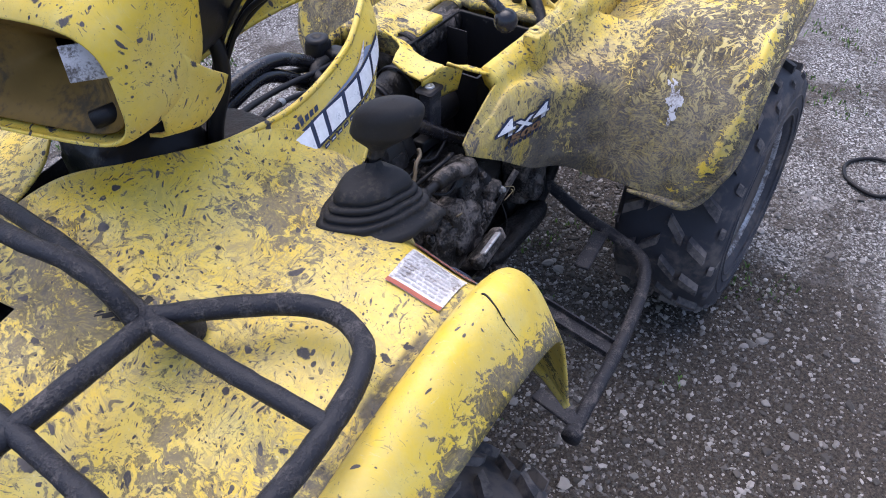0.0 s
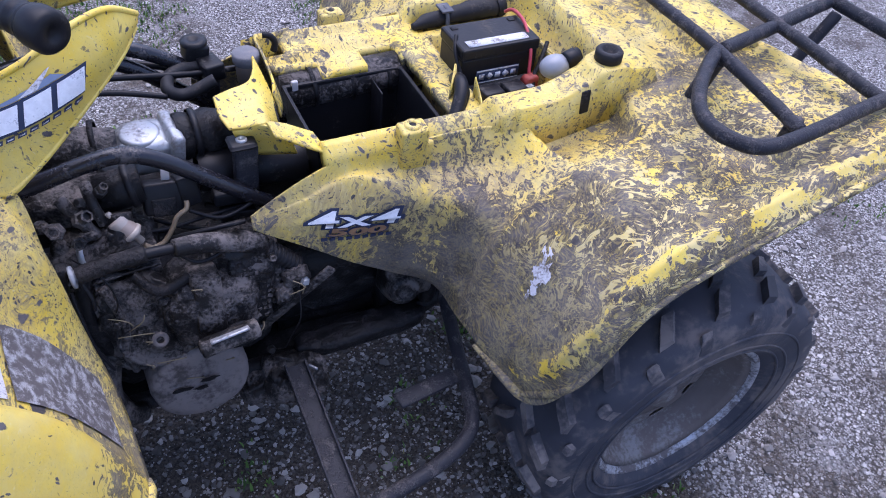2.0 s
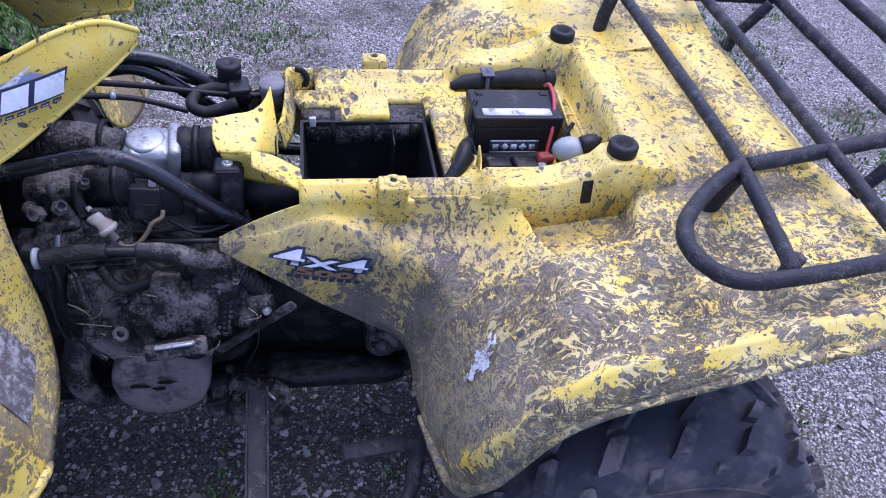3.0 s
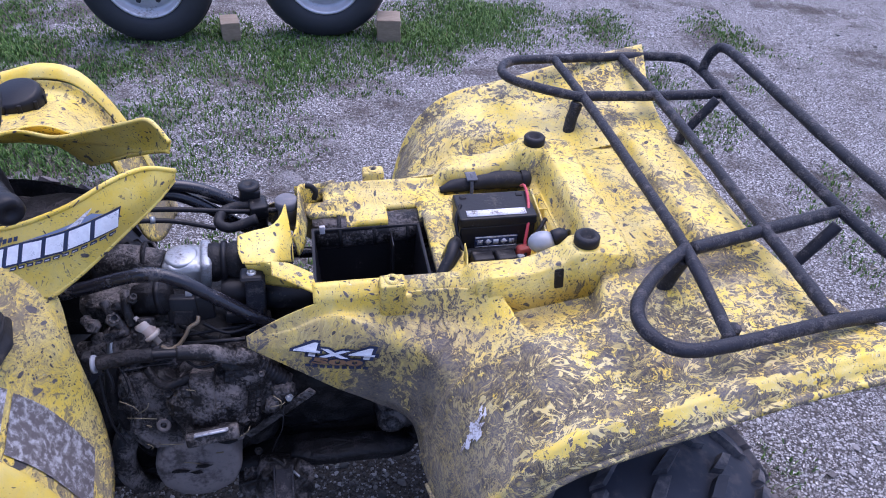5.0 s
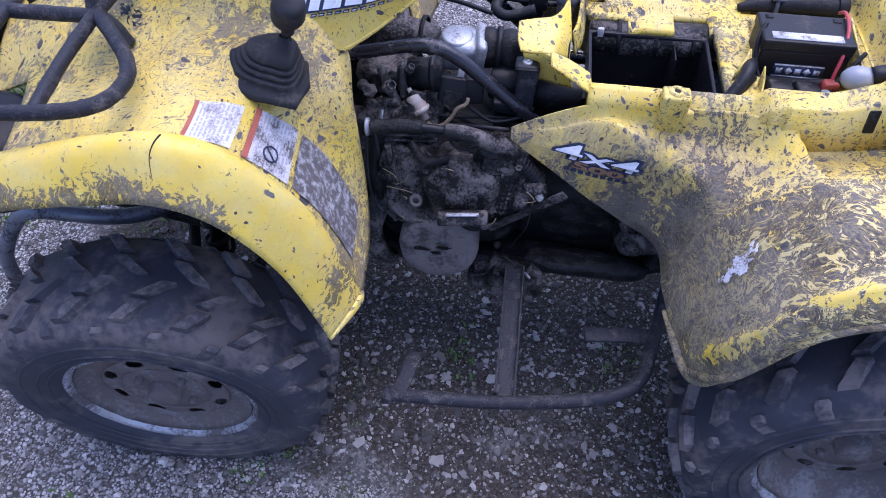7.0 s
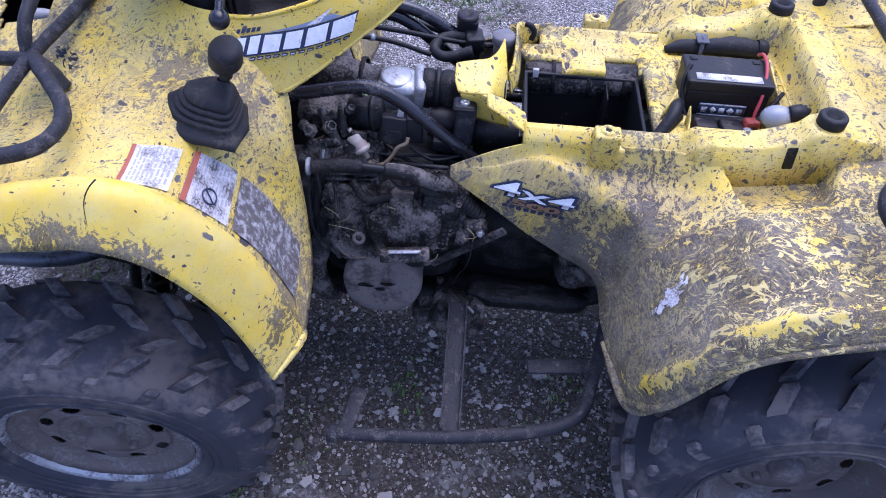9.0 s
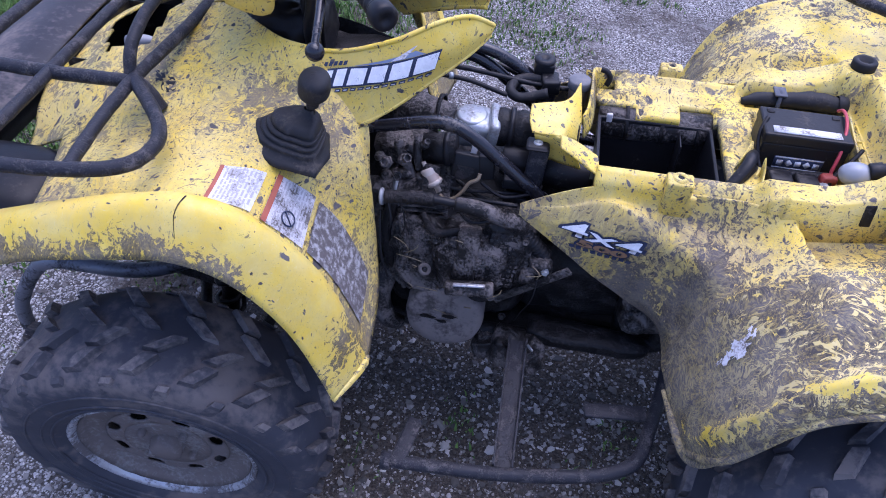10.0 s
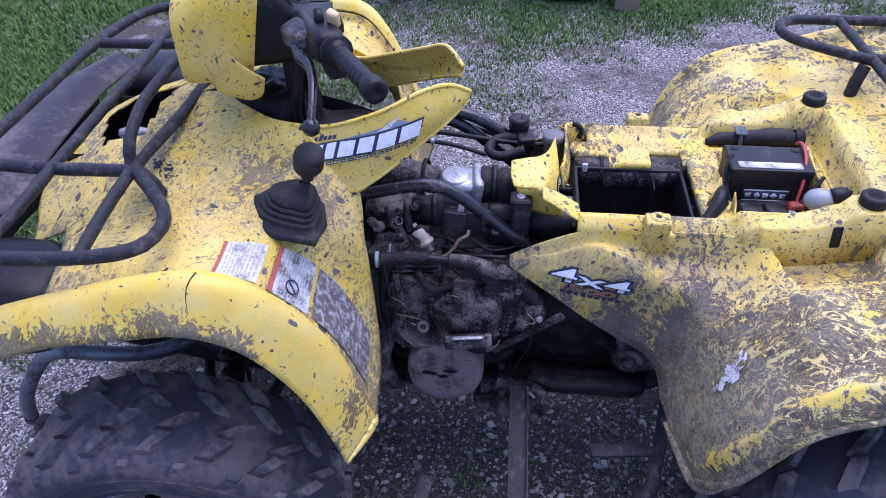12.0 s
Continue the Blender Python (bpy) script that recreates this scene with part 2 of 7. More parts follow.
M_LUG = dusty("tread_lug_rubber", (0.056, 0.056, 0.064), (0.195, 0.174, 0.165), 0.60, 0.7, 0.0, 8.0, 0.35)
M_BOOT = dusty("boot_rubber", (0.020, 0.020, 0.022), (0.075, 0.066, 0.058), 0.36, 0.6, 0.0, 20.0)
M_RACK = dusty("rack_steel", (0.022, 0.023, 0.029), (0.125, 0.115, 0.115), 0.46, 0.5, 0.0, 38.0, 1.0)
M_BLACK = dusty("black_plastic", (0.011, 0.011, 0.013), (0.10, 0.09, 0.08), 0.25, 0.42, 0.0, 18.0)
M_GLOSS = dusty("black_glossy_tube", (0.012, 0.012, 0.016), (0.11, 0.10, 0.10), 0.34, 0.24, 0.0, 26.0, 0.4)
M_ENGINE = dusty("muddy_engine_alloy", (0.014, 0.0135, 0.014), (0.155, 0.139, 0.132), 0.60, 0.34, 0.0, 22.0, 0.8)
M_CAKED = dusty("caked_dry_mud", (0.06, 0.053, 0.050), (0.205, 0.180, 0.170), 0.85, 0.6, 0.0, 12.0, 0.5)
# grimy steel whose near-black colour also holds the shade of the underside
M_GRIME_SHADE = dusty("grimy_shaded_steel", (0.007, 0.007, 0.008), (0.040, 0.036, 0.036), 0.50, 0.5, 0.0, 20.0, 0.8)
M_ALLOY = dusty("bright_alloy", (0.32, 0.34, 0.36), (0.20, 0.19, 0.19), 0.48, 0.42, 0.6, 20.0, 0.15)
M_RIM = dusty("wheel_steel", (0.20, 0.19, 0.185), (0.135, 0.114, 0.105), 0.86, 0.45, 0.3, 14.0)
M_CLOTH = dusty("grey_webbing", (0.10, 0.105, 0.12), (0.2, 0.19, 0.18), 0.4, 0.8, 0.0, 30.0)


def plain(name, colour, rough=0.5, metal=0.0, vary=0.15, scale=60.0):
    g = Nodes(name, rough, metal)
    f = g.noise(scale, 4.0)
    g.bump(f, 0.15, 0.001)
    return g.done(g.mix(f, [c * (1 - vary) for c in colour], [min(1.0, c * (1 + vary)) for c in colour]))


M_RIM_LIP = dusty("chipped_rim_lip", (0.40, 0.41, 0.44), (0.11, 0.10, 0.10), 0.66, 0.4, 0.5, 16.0, 0.2)
M_WHITE_MUD = dusty("muddy_sticker", (0.62, 0.60, 0.62), (0.17, 0.15, 0.14), 0.62, 0.6, 0.0, 46.0, 0.3)
M_LABEL_LOST = dusty("mud_covered_sticker", (0.46, 0.45, 0.45), (0.14, 0.124, 0.118), 0.80, 0.7, 0.0, 85.0, 0.5)
M_WHITE = dusty("white_sticker", (0.66, 0.65, 0.67), (0.24, 0.21, 0.19), 0.52, 0.5, 0.0, 34.0, 0.2)
M_LETTER = dusty("white_print", (0.80, 0.81, 0.85), (0.40, 0.42, 0.48), 0.30, 0.45, 0.0, 60.0, 0.1)
M_INK = plain("navy_ink", (0.02, 0.03, 0.07), 0.5)
M_BLUE = plain("grey_blue_print", (0.20, 0.25, 0.36), 0.5)
M_REDPRINT = plain("faded_red_print", (0.35, 0.09, 0.05), 0.6, 0.0, 0.4)
M_GREYPRINT = plain("grey_print", (0.38, 0.37, 0.38), 0.6)
M_BROWNPRINT = plain("brown_print", (0.25, 0.145, 0.075), 0.6, 0.0, 0.3)
M_RED = plain("red_wire", (0.42, 0.045, 0.06), 0.5)
M_TERMINAL = plain("red_rubber_cap", (0.22, 0.03, 0.02), 0.6)
M_BULB = plain("milky_plastic", (0.25, 0.26, 0.28), 0.3)
M_BUTTON = plain("tan_button", (0.75, 0.50, 0.27), 0.5)
M_SCREEN = plain("dark_glass", (0.06, 0.07, 0.09), 0.12)
M_TAN = plain("amber_plastic", (0.34, 0.27, 0.22), 0.4)
M_BOWL = dusty("brown_dusty_bowl", (0.20, 0.12, 0.03), (0.10, 0.075, 0.045), 0.5, 0.6, 0.0, 12.0, 0.3)
M_STRAW = plain("dry_straw", (0.17, 0.14, 0.085), 0.8)
M_FLAP = dusty("scuffed_grey_plastic", (0.045, 0.044, 0.05), (0.16, 0.14, 0.135), 0.55, 0.55, 0.0, 9.0, 0.3)
M_BUMPER = dusty("worn_bumper_steel", (0.16, 0.17, 0.20), (0.05, 0.045, 0.045), 0.5, 0.4, 0.4, 18.0, 0.3)
M_HOSE = plain("clear_fuel_line", (0.20, 0.155, 0.10), 0.35)
M_CAP = dusty("dusty_grey_cap", (0.15, 0.148, 0.155), (0.24, 0.22, 0.21), 0.4, 0.55, 0.0, 40.0, 0.2)
M_FILTER = plain("cloudy_filter_plastic", (0.38, 0.33, 0.28), 0.35)


def wood():
    g = Nodes("weathered_timber", 0.8)
    ring = g.noise(1.0, 4.0, 0.6, 0.6, g.vmath("MULTIPLY", g.pos, (18.0, 70.0, 70.0)))
    g.bump(ring, 0.4, 0.002)
    return g.done(g.mix(ring, (0.13, 0.095, 0.06), (0.30, 0.24, 0.17)))


def gravel():
    """Crushed limestone with damp brown soil showing between, and the quad's shade painted in beneath it."""
    g = Nodes("gravel_ground", 0.9)
    tone = None
    for scale, light in ((110.0, 0.60), (190.0, 0.55)):
        cell, dist = g.axis(0, g.voronoi(scale, "Color")), g.voronoi(scale, "Distance")
        one = g.mix(cell, (0.15, 0.142, 0.135), (light, light * 0.975, light * 0.95))
        one = g.mix(g.step(dist, 0.38, 0.62), one, (0.06, 0.053, 0.047))
        tone = one if tone is None else g.mix(g.step(g.noise(26.0, 3.0), 0.45, 0.55), tone, one)
    dirt = g.noise(150.0, 5.0, 0.7)
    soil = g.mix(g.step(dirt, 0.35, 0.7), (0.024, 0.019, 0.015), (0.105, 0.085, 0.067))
    ragged = g.math("MULTIPLY", g.math("SUBTRACT", g.noise(1.7, 5.0, 0.6), 0.5), 1.6)

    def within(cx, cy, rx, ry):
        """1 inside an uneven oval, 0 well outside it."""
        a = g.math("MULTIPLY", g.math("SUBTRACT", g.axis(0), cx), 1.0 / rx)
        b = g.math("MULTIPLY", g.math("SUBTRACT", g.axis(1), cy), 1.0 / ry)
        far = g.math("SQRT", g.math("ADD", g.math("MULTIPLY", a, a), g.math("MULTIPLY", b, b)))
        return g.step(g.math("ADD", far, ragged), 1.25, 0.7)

    # the first oval paints the quad's shade as darker ground; the rest are soil
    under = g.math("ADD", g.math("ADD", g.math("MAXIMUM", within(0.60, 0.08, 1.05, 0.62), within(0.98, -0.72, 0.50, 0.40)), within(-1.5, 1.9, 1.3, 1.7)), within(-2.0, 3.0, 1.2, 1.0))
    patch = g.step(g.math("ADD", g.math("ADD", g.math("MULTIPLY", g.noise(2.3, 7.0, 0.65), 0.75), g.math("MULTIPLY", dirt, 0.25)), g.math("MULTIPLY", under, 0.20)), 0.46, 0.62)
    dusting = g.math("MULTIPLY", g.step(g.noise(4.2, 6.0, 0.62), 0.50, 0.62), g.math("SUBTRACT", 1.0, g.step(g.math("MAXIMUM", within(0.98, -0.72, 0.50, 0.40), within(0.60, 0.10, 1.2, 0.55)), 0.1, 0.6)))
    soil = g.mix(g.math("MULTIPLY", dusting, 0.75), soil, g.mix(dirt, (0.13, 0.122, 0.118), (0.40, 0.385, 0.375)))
    g.bump(g.math("ADD", g.math("SUBTRACT", 1.0, g.voronoi(75.0, "Distance")), dirt), 1.0, 0.008)
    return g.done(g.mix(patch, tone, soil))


def stones():
    g = Nodes("limestone_chips", 0.85)
    rnd = g.n.new("ShaderNodeNewGeometry").outputs["Random Per Island"]
    rnd = g.math("POWER", rnd, 2.2)
    warm = g.mix(rnd, (0.085, 0.078, 0.074), (0.62, 0.60, 0.58))
    g.bump(g.noise(300.0, 3.0), 0.4, 0.001)
    # chips under the quad are coloured darker for its shade
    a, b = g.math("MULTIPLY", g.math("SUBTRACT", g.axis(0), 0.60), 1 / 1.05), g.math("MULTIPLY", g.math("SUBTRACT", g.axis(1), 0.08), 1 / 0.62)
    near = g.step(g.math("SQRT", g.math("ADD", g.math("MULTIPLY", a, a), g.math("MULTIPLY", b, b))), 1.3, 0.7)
    # chips on the wet soil by the footrest
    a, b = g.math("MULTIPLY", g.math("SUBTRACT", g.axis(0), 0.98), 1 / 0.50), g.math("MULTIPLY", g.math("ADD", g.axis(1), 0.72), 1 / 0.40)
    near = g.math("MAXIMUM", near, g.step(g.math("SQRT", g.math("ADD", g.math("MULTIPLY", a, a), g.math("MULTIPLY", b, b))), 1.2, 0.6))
    damp_shade = g.math("MULTIPLY", g.step(g.math("ADD", g.noise(2.3, 7.0, 0.65), g.math("MULTIPLY", near, 0.13)), 0.40, 0.62), 0.85)
    warm = g.mix(damp_shade, warm, g.mix(rnd, (0.035, 0.030, 0.026), (0.39, 0.365, 0.34)))
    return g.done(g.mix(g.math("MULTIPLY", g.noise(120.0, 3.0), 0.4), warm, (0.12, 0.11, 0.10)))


def leafy():
    g = Nodes("grass_blades", 0.7)
    rnd = g.n.new("ShaderNodeNewGeometry").outputs["Random Per Island"]
    col = g.mix(rnd, (0.035, 0.09, 0.012), (0.13, 0.23, 0.04))
    return g.done(g.mix(g.step(rnd, 0.92, 0.99), col, (0.22, 0.19, 0.10)))


M_WOOD, M_GRAVEL, M_STONES, M_GRASS = wood(), gravel(), stones(), leafy()
M_TRAILER_RIM = dusty("painted_silver_rim", (0.46, 0.47, 0.50), (0.25, 0.24, 0.22), 0.30, 0.4, 0.3, 9.0, 0.1)
M_TRAILER_TYRE = plain("black_trailer_tyre", (0.02, 0.023, 0.03), 0.6)


# ---- mesh helpers ----
def link(name, bm, material, parent=None, label="", smooth=True, thick=0.0, offset=-1.0, bevel=0.0):
    me = bpy.data.meshes.new(name)
    bm.to_mesh(me)
    bm.free()
    me.materials.append(material)
    if smooth:
        me.shade_smooth()
    ob = new(name, me)
    while parent and parent.parent and parent.parent.parent:
        parent = parent.parent
    ob.parent = parent
    if thick:
        mod = ob.modifiers.new("thickness", "SOLIDIFY")
        mod.thickness, mod.offset = thick, offset
    if bevel:
        mod = ob.modifiers.new("worn_edge", "BEVEL")
        mod.width, mod.segments, mod.limit_method = bevel, 2, "ANGLE"
    if label:
        tagged(ob, label)
    return ob


def part(name, bm, material, parent, label="", **kw):
    return link(name, bm, material, parent, label, **kw)


def thing(name, label, category, group="", at=(0, 0, 0)):
    ob = new(name)
    ob.location = at
    return tagged(ob, label, category, group)


def spline(pts, n, closed=False):
    """n points on a smooth curve through pts."""
    p = [Vector(q) for q in pts]
    m = len(p)
    spans, out = m if closed else m - 1, []
    for k in range(n):
        s = k * spans / (n if closed else n - 1)
        i = min(int(s), spans - 1)
        f = s - i
        a, b, c, d = ((p[(i + j) % m] if closed else p[min(max(i + j, 0), m - 1)]) for j in (-1, 0, 1, 2))
        out.append(0.5 * (2 * b + (c - a) * f + (2 * a - 5 * b + 4 * c - d) * f * f + (3 * b - a - 3 * c + d) * f**3))
    return out


def grid(rows, keep=None, bm=None, closed=False):
    """Quads over rows of points; keep(i, j) may leave cells open."""
    bm = bm or bmesh.new()
    v = [[bm.verts.new(p) for p in row] for row in rows]
    for i in range(len(v) - 1):
        w = len(v[i])
        for j in range(w if closed else w - 1):
            if keep is None or keep(i, j):
                bm.faces.new((v[i][j], v[i][(j + 1) % w], v[i + 1][(j + 1) % w], v[i + 1][j]))
    return bm


def loft(curves, nu, nv):
    """Rows of points of a smooth surface across guide curves."""
    lines = [spline(c, nu) for c in curves]
    return [spline([line[i] for line in lines], nv) for i in range(nu)]


def mirrored(rows):
    return [[Vector((p[0], -p[1], p[2])) for p in reversed(row)] for row in rows]


def tube(pts, r, n=24, sides=10, bm=None, closed=False, ends=True, straight=False):
    """A round tube of radius r (or one radius per control point) along a smooth curve."""
    bm = bm or bmesh.new()
    line = [Vector(p) for p in pts] if straight else spline(pts, n, closed)
    radii = [r] * len(line) if isinstance(r, (int, float)) else [v[0] for v in spline([(q, 0, 0) for q in r], len(line))]
    rings, side = [], None
    for k, p in enumerate(line):
        a = line[(k - 1) % len(line)] if closed or k else p
        b = line[(k + 1) % len(line)] if closed or k < len(line) - 1 else p
        way = (b - a).normalized()
        side = way.orthogonal() if side is None else side - way * side.dot(way)
        side.normalize()
        up = way.cross(side)
        rings.append([bm.verts.new(p + radii[k] * (math.cos(q) * side + math.sin(q) * up)) for q in (math.tau * s / sides for s in range(sides))])
    for k in range(len(rings) if closed else len(rings) - 1):
        one, two = rings[k], rings[(k + 1) % len(rings)]
        for s in range(sides):
            bm.faces.new((one[s], one[(s + 1) % sides], two[(s + 1) % sides], two[s]))
    if ends and not closed:
        bm.faces.new(rings[0][::-1]), bm.faces.new(rings[-1])
    return bm


def lathe(profile, n=32, m=None, bm=None, keep=None):
    """Turns (radius, height) pairs about local z, then moves by m."""
    bm = bm or bmesh.new()
    m = m or Matrix()
    rows = [[m @ Vector((r * math.cos(math.tau * k / n), r * math.sin(math.tau * k / n), h)) for k in range(n)] for r, h in profile]
    return grid(rows, keep, bm, closed=True)


def box(c, s, rot=(0, 0, 0), bev=0.004, bm=None, segs=2):
    bm = bm or bmesh.new()
    m = Matrix.LocRotScale(c, Euler([radians(a) for a in rot]), s)
    made = bmesh.ops.create_cube(bm, size=1.0, matrix=m)
    if bev:
        edges = {e for v in made["verts"] for e in v.link_edges}
        bmesh.ops.bevel(bm, geom=list(edges), offset=bev, segments=segs, affect="EDGES", profile=0.5)
    return bm


def rod(a, b, r, sides=14, bm=None, r2=None):
    """A straight closed cylinder or cone from a to b."""
    return tube([a, b], [r, r if r2 is None else r2], n=2, sides=sides, bm=bm)


def lumpy(bm, size, scale):
    """Pushes the vertices about, as caked mud and casting do."""
    for v in bm.verts:
        v.co += noise.noise_vector(v.co * scale) * size
    return bm


def fine(bm, cuts):
    bmesh.ops.subdivide_edges(bm, edges=bm.edges[:], cuts=cuts, use_grid_fill=True)
    return bm


# ---- ground ----
def ground_height(x, y):
    return 0.012 * noise.noise(Vector((x * 1.3, y * 1.3, 0.0))) * min(1.0, 0.3 + abs(y))


def make_ground():
    xs = [-40, -12, -5] + [-2.5 + 0.125 * k for k in range(53)] + [7, 14, 40]
    ys = [-40, -12, -4] + [-2.0 + 0.125 * k for k in range(57)] + [8, 16, 40]
    rows = [[Vector((x, y, ground_height(x, y) if abs(x) < 5 and abs(y) < 6 else 0.0)) for y in ys] for x in xs]
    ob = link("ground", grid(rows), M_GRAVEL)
    for p in ob.data.polygons:
        if p.normal.z < 0:
            p.flip()
    return tagged(ob, "grey crushed gravel yard with damp brown soil patches and shade painted under the quad", "ground", kind="structure")


def grassy(x, y):
    """How grassy the yard is at a place, 0 to 1."""
    n = noise.noise(Vector((x * 0.9, y * 0.9, 3.0)))
    patch = noise.noise(Vector((x * 2.6, y * 2.6, 7.0)))
    lawn = 1.6 - 1.35 * math.hypot((x + 1.95) / 1.9, (y - 1.9) / 1.9)
    strip = 0.95 - abs(y - 2.90 - 0.1 * x) * 1.5 - 0.25 * max(0.0, abs(x) - 1.5)
    mound = 1.3 * math.exp(-((x + 1.25) / 0.55) ** 2 - ((y - 2.35) / 0.45) ** 2)
    return max(min(1.0, lawn), 0.36 * strip, 0.0) - mound + 0.45 * n + 0.35 * patch - 0.12 * max(0.0, math.hypot(x, y - 1.5) - 2.5)


def scatter_stones(count, seed):
    rng = np.random.default_rng(seed)
    base = bmesh.new()
    bmesh.ops.create_icosphere(base, subdivisions=1, radius=1.0)
    bv = np.array([v.co[:] for v in base.verts])
    bf = np.array([[v.index for v in f.verts] for f in base.faces])
    base.free()
    verts, faces, done = [], [], 0
    while done < count:
        near = rng.random() < 0.66
        x, y = (rng.normal(0.8, 0.75), rng.normal(-0.25, 0.6)) if near else (rng.normal(1.8, 1.4), rng.normal(2.2, 1.1))
        wet = 0.2 * math.exp(-((x - 0.98) / 0.4) ** 2 - ((y + 0.72) / 0.3) ** 2)
        if rng.random() < max(grassy(x, y), wet):
            continue
        size = min(0.0021 * math.exp(rng.normal(0.0, 0.55)), 0.012)
        shape = bv * (1 + 0.32 * rng.normal(size=(len(bv), 1))) * size * np.array([1.25, 1.0, 0.62])
        a = rng.uniform(0, math.tau)
        turn = np.array([[math.cos(a), -math.sin(a), 0], [math.sin(a), math.cos(a), 0], [0, 0, 1]])
        faces.append(bf + done * len(bv))
        verts.append(shape @ turn.T + np.array([x, y, ground_height(x, y) + size * 0.28]))
        done += 1
    me = bpy.data.meshes.new("loose_gravel")
    me.from_pydata(np.concatenate(verts).tolist(), [], np.concatenate(faces).tolist())
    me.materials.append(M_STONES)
    return tagged(new("loose_gravel", me), "loose pale limestone chips lying on the yard", "gravel", kind="stuff")


def scatter_grass(count, seed):
    rng = np.random.default_rng(seed)
    verts, faces, tries = [], [], 0
    while len(faces) < count * 2 and tries < count * 20:
        tries += 1
        x, y = rng.uniform(-4.2, 3.8), rng.uniform(-1.4, 5.0)
        g = grassy(x, y)
        if -0.4 < x < 1.5 and y < 0.7:
            g = -0.06 + 0.35 * noise.noise(Vector((x * 5, y * 5, 1.0))) if y > -0.75 else 0.0
        if rng.random() > g:
            continue
        z = ground_height(x, y)
        for _ in range(3):
            h = rng.uniform(0.010, 0.030) * (0.6 + min(1.0, max(0.2, g)))
            a, lean, w = rng.uniform(0, math.tau), rng.uniform(0.2, 0.9) * h, rng.uniform(0.0018, 0.0042)
            px, py = x + rng.normal(0, 0.012), y + rng.normal(0, 0.012)
            dx, dy = math.cos(a), math.sin(a)
            k = len(verts)
            verts += [(px - dy * w, py + dx * w, z - 0.004), (px + dy * w, py - dx * w, z - 0.004),
                      (px + dx * lean * 0.4 + dy * w * 0.8, py + dy * lean * 0.4 - dx * w * 0.8, z + h * 0.6),
                      (px + dx * lean * 0.4 - dy * w * 0.8, py + dy * lean * 0.4 + dx * w * 0.8, z + h * 0.6),
                      (px + dx * lean, py + dy * lean, z + h * 0.95)]
            faces += [(k, k + 1, k + 2, k + 3), (k + 3, k + 2, k + 4)]
    me = bpy.data.meshes.new("grass")
    me.from_pydata(verts, [], faces)
    me.materials.append(M_GRASS)
    return tagged(new("grass", me), "short green grass growing through the gravel", "grass", kind="stuff")


make_ground()
scatter_stones(88000, 5)
scatter_grass(240000, 6)


# ---- trailer wheels and chocks beyond the quad ----
def trailer_wheel(x, y):
    w = thing("trailer_wheel", "black road tyre on a silver steel trailer rim", "wheel", "trailer wheels", (x, y, 0.355))
    turn = Matrix.Rotation(radians(90), 4, "X")
    tyre = part("tyre", lathe([(0.205, 0.085), (0.225, 0.102), (0.29, 0.108), (0.335, 0.092), (0.352, 0.06), (0.355, 0.0), (0.352, -0.06), (0.335, -0.092), (0.225, -0.1)], 56, turn), M_TRAILER_TYRE, w)
    groove = bmesh.new()
    for h in (-0.04, -0.013, 0.013, 0.04):
        lathe([(0.3555, h - 0.009), (0.3585, h - 0.007), (0.3585, h + 0.007), (0.3555, h + 0.009)], 56, turn, groove)
    part("tread_rib", groove, M_TRAILER_TYRE, tyre)
    rim = part("rim", lathe([(0.208, 0.088), (0.213, 0.10), (0.205, 0.103), (0.196, 0.09), (0.19, 0.06), (0.175, 0.045), (0.165, 0.05), (0.155, 0.062), (0.10, 0.07), (0.07, 0.06), (0.045, 0.058), (0.042, 0.085), (0.0, 0.09)], 48, turn), M_TRAILER_RIM, w)
    for k in range(5):
        a = math.tau * k / 5 + 0.3
        part("lug_nut", lathe([(0.014, 0.062), (0.013, 0.085), (0.0, 0.09)], 6, turn @ Matrix.Translation((0.075 * math.cos(a), 0.075 * math.sin(a), 0))), M_TRAILER_RIM, rim)
    for k in range(8):
        a = math.tau * (k + 0.5) / 8
        part("vent_hole", lathe([(0.014, 0.0682), (0.011, 0.0705), (0.0, 0.0695)], 16, turn @ Matrix.Translation((0.132 * math.cos(a), 0.132 * math.sin(a), -0.001))), M_TRAILER_TYRE, rim)
    return w


trailer_wheel(-0.12, 3.06)
trailer_wheel(0.83, 3.06)


def wood_chock(x, y, size, turn):
    bm = lumpy(fine(box((0, 0, 0), size, bev=0.004), 2), 0.003, 25.0)
    ob = link("wooden_chock", bm, M_WOOD, smooth=False)
    ob.matrix_world = pose(x, y, size[2] / 2, 0, 0, turn)
    return tagged(ob, "weathered timber block chocking a trailer wheel", "wood block", "chocks")


wood_chock(0.285, 3.02, (0.10, 0.14, 0.11), 8)
wood_chock(1.18, 2.96, (0.135, 0.16, 0.13), -6)

hose = link("cable_loop", tube([(1.86, -0.83, 0.012), (1.90, -0.74, 0.014), (1.99, -0.72, 0.012), (2.06, -0.79, 0.012), (2.03, -0.87, 0.018), (1.93, -0.89, 0.012)], 0.006, 40, 8, closed=True), M_BLACK)
tagged(hose, "loop of thin black cable lying on the gravel", "cable")

# ---- the quad ----
atv = thing("atv", "muddy yellow four-wheel quad bike, seat and tank cover removed", "quad bike")


def reach(profile, y):
    """Radius of a tyre's outside at a place across it."""
    for (r0, y0), (r1, y1) in zip(profile, profile[1:]):
        if y0 <= y <= y1:
            return r0 + (r1 - r0) * (y - y0) / (y1 - y0)
    return profile[0][0]


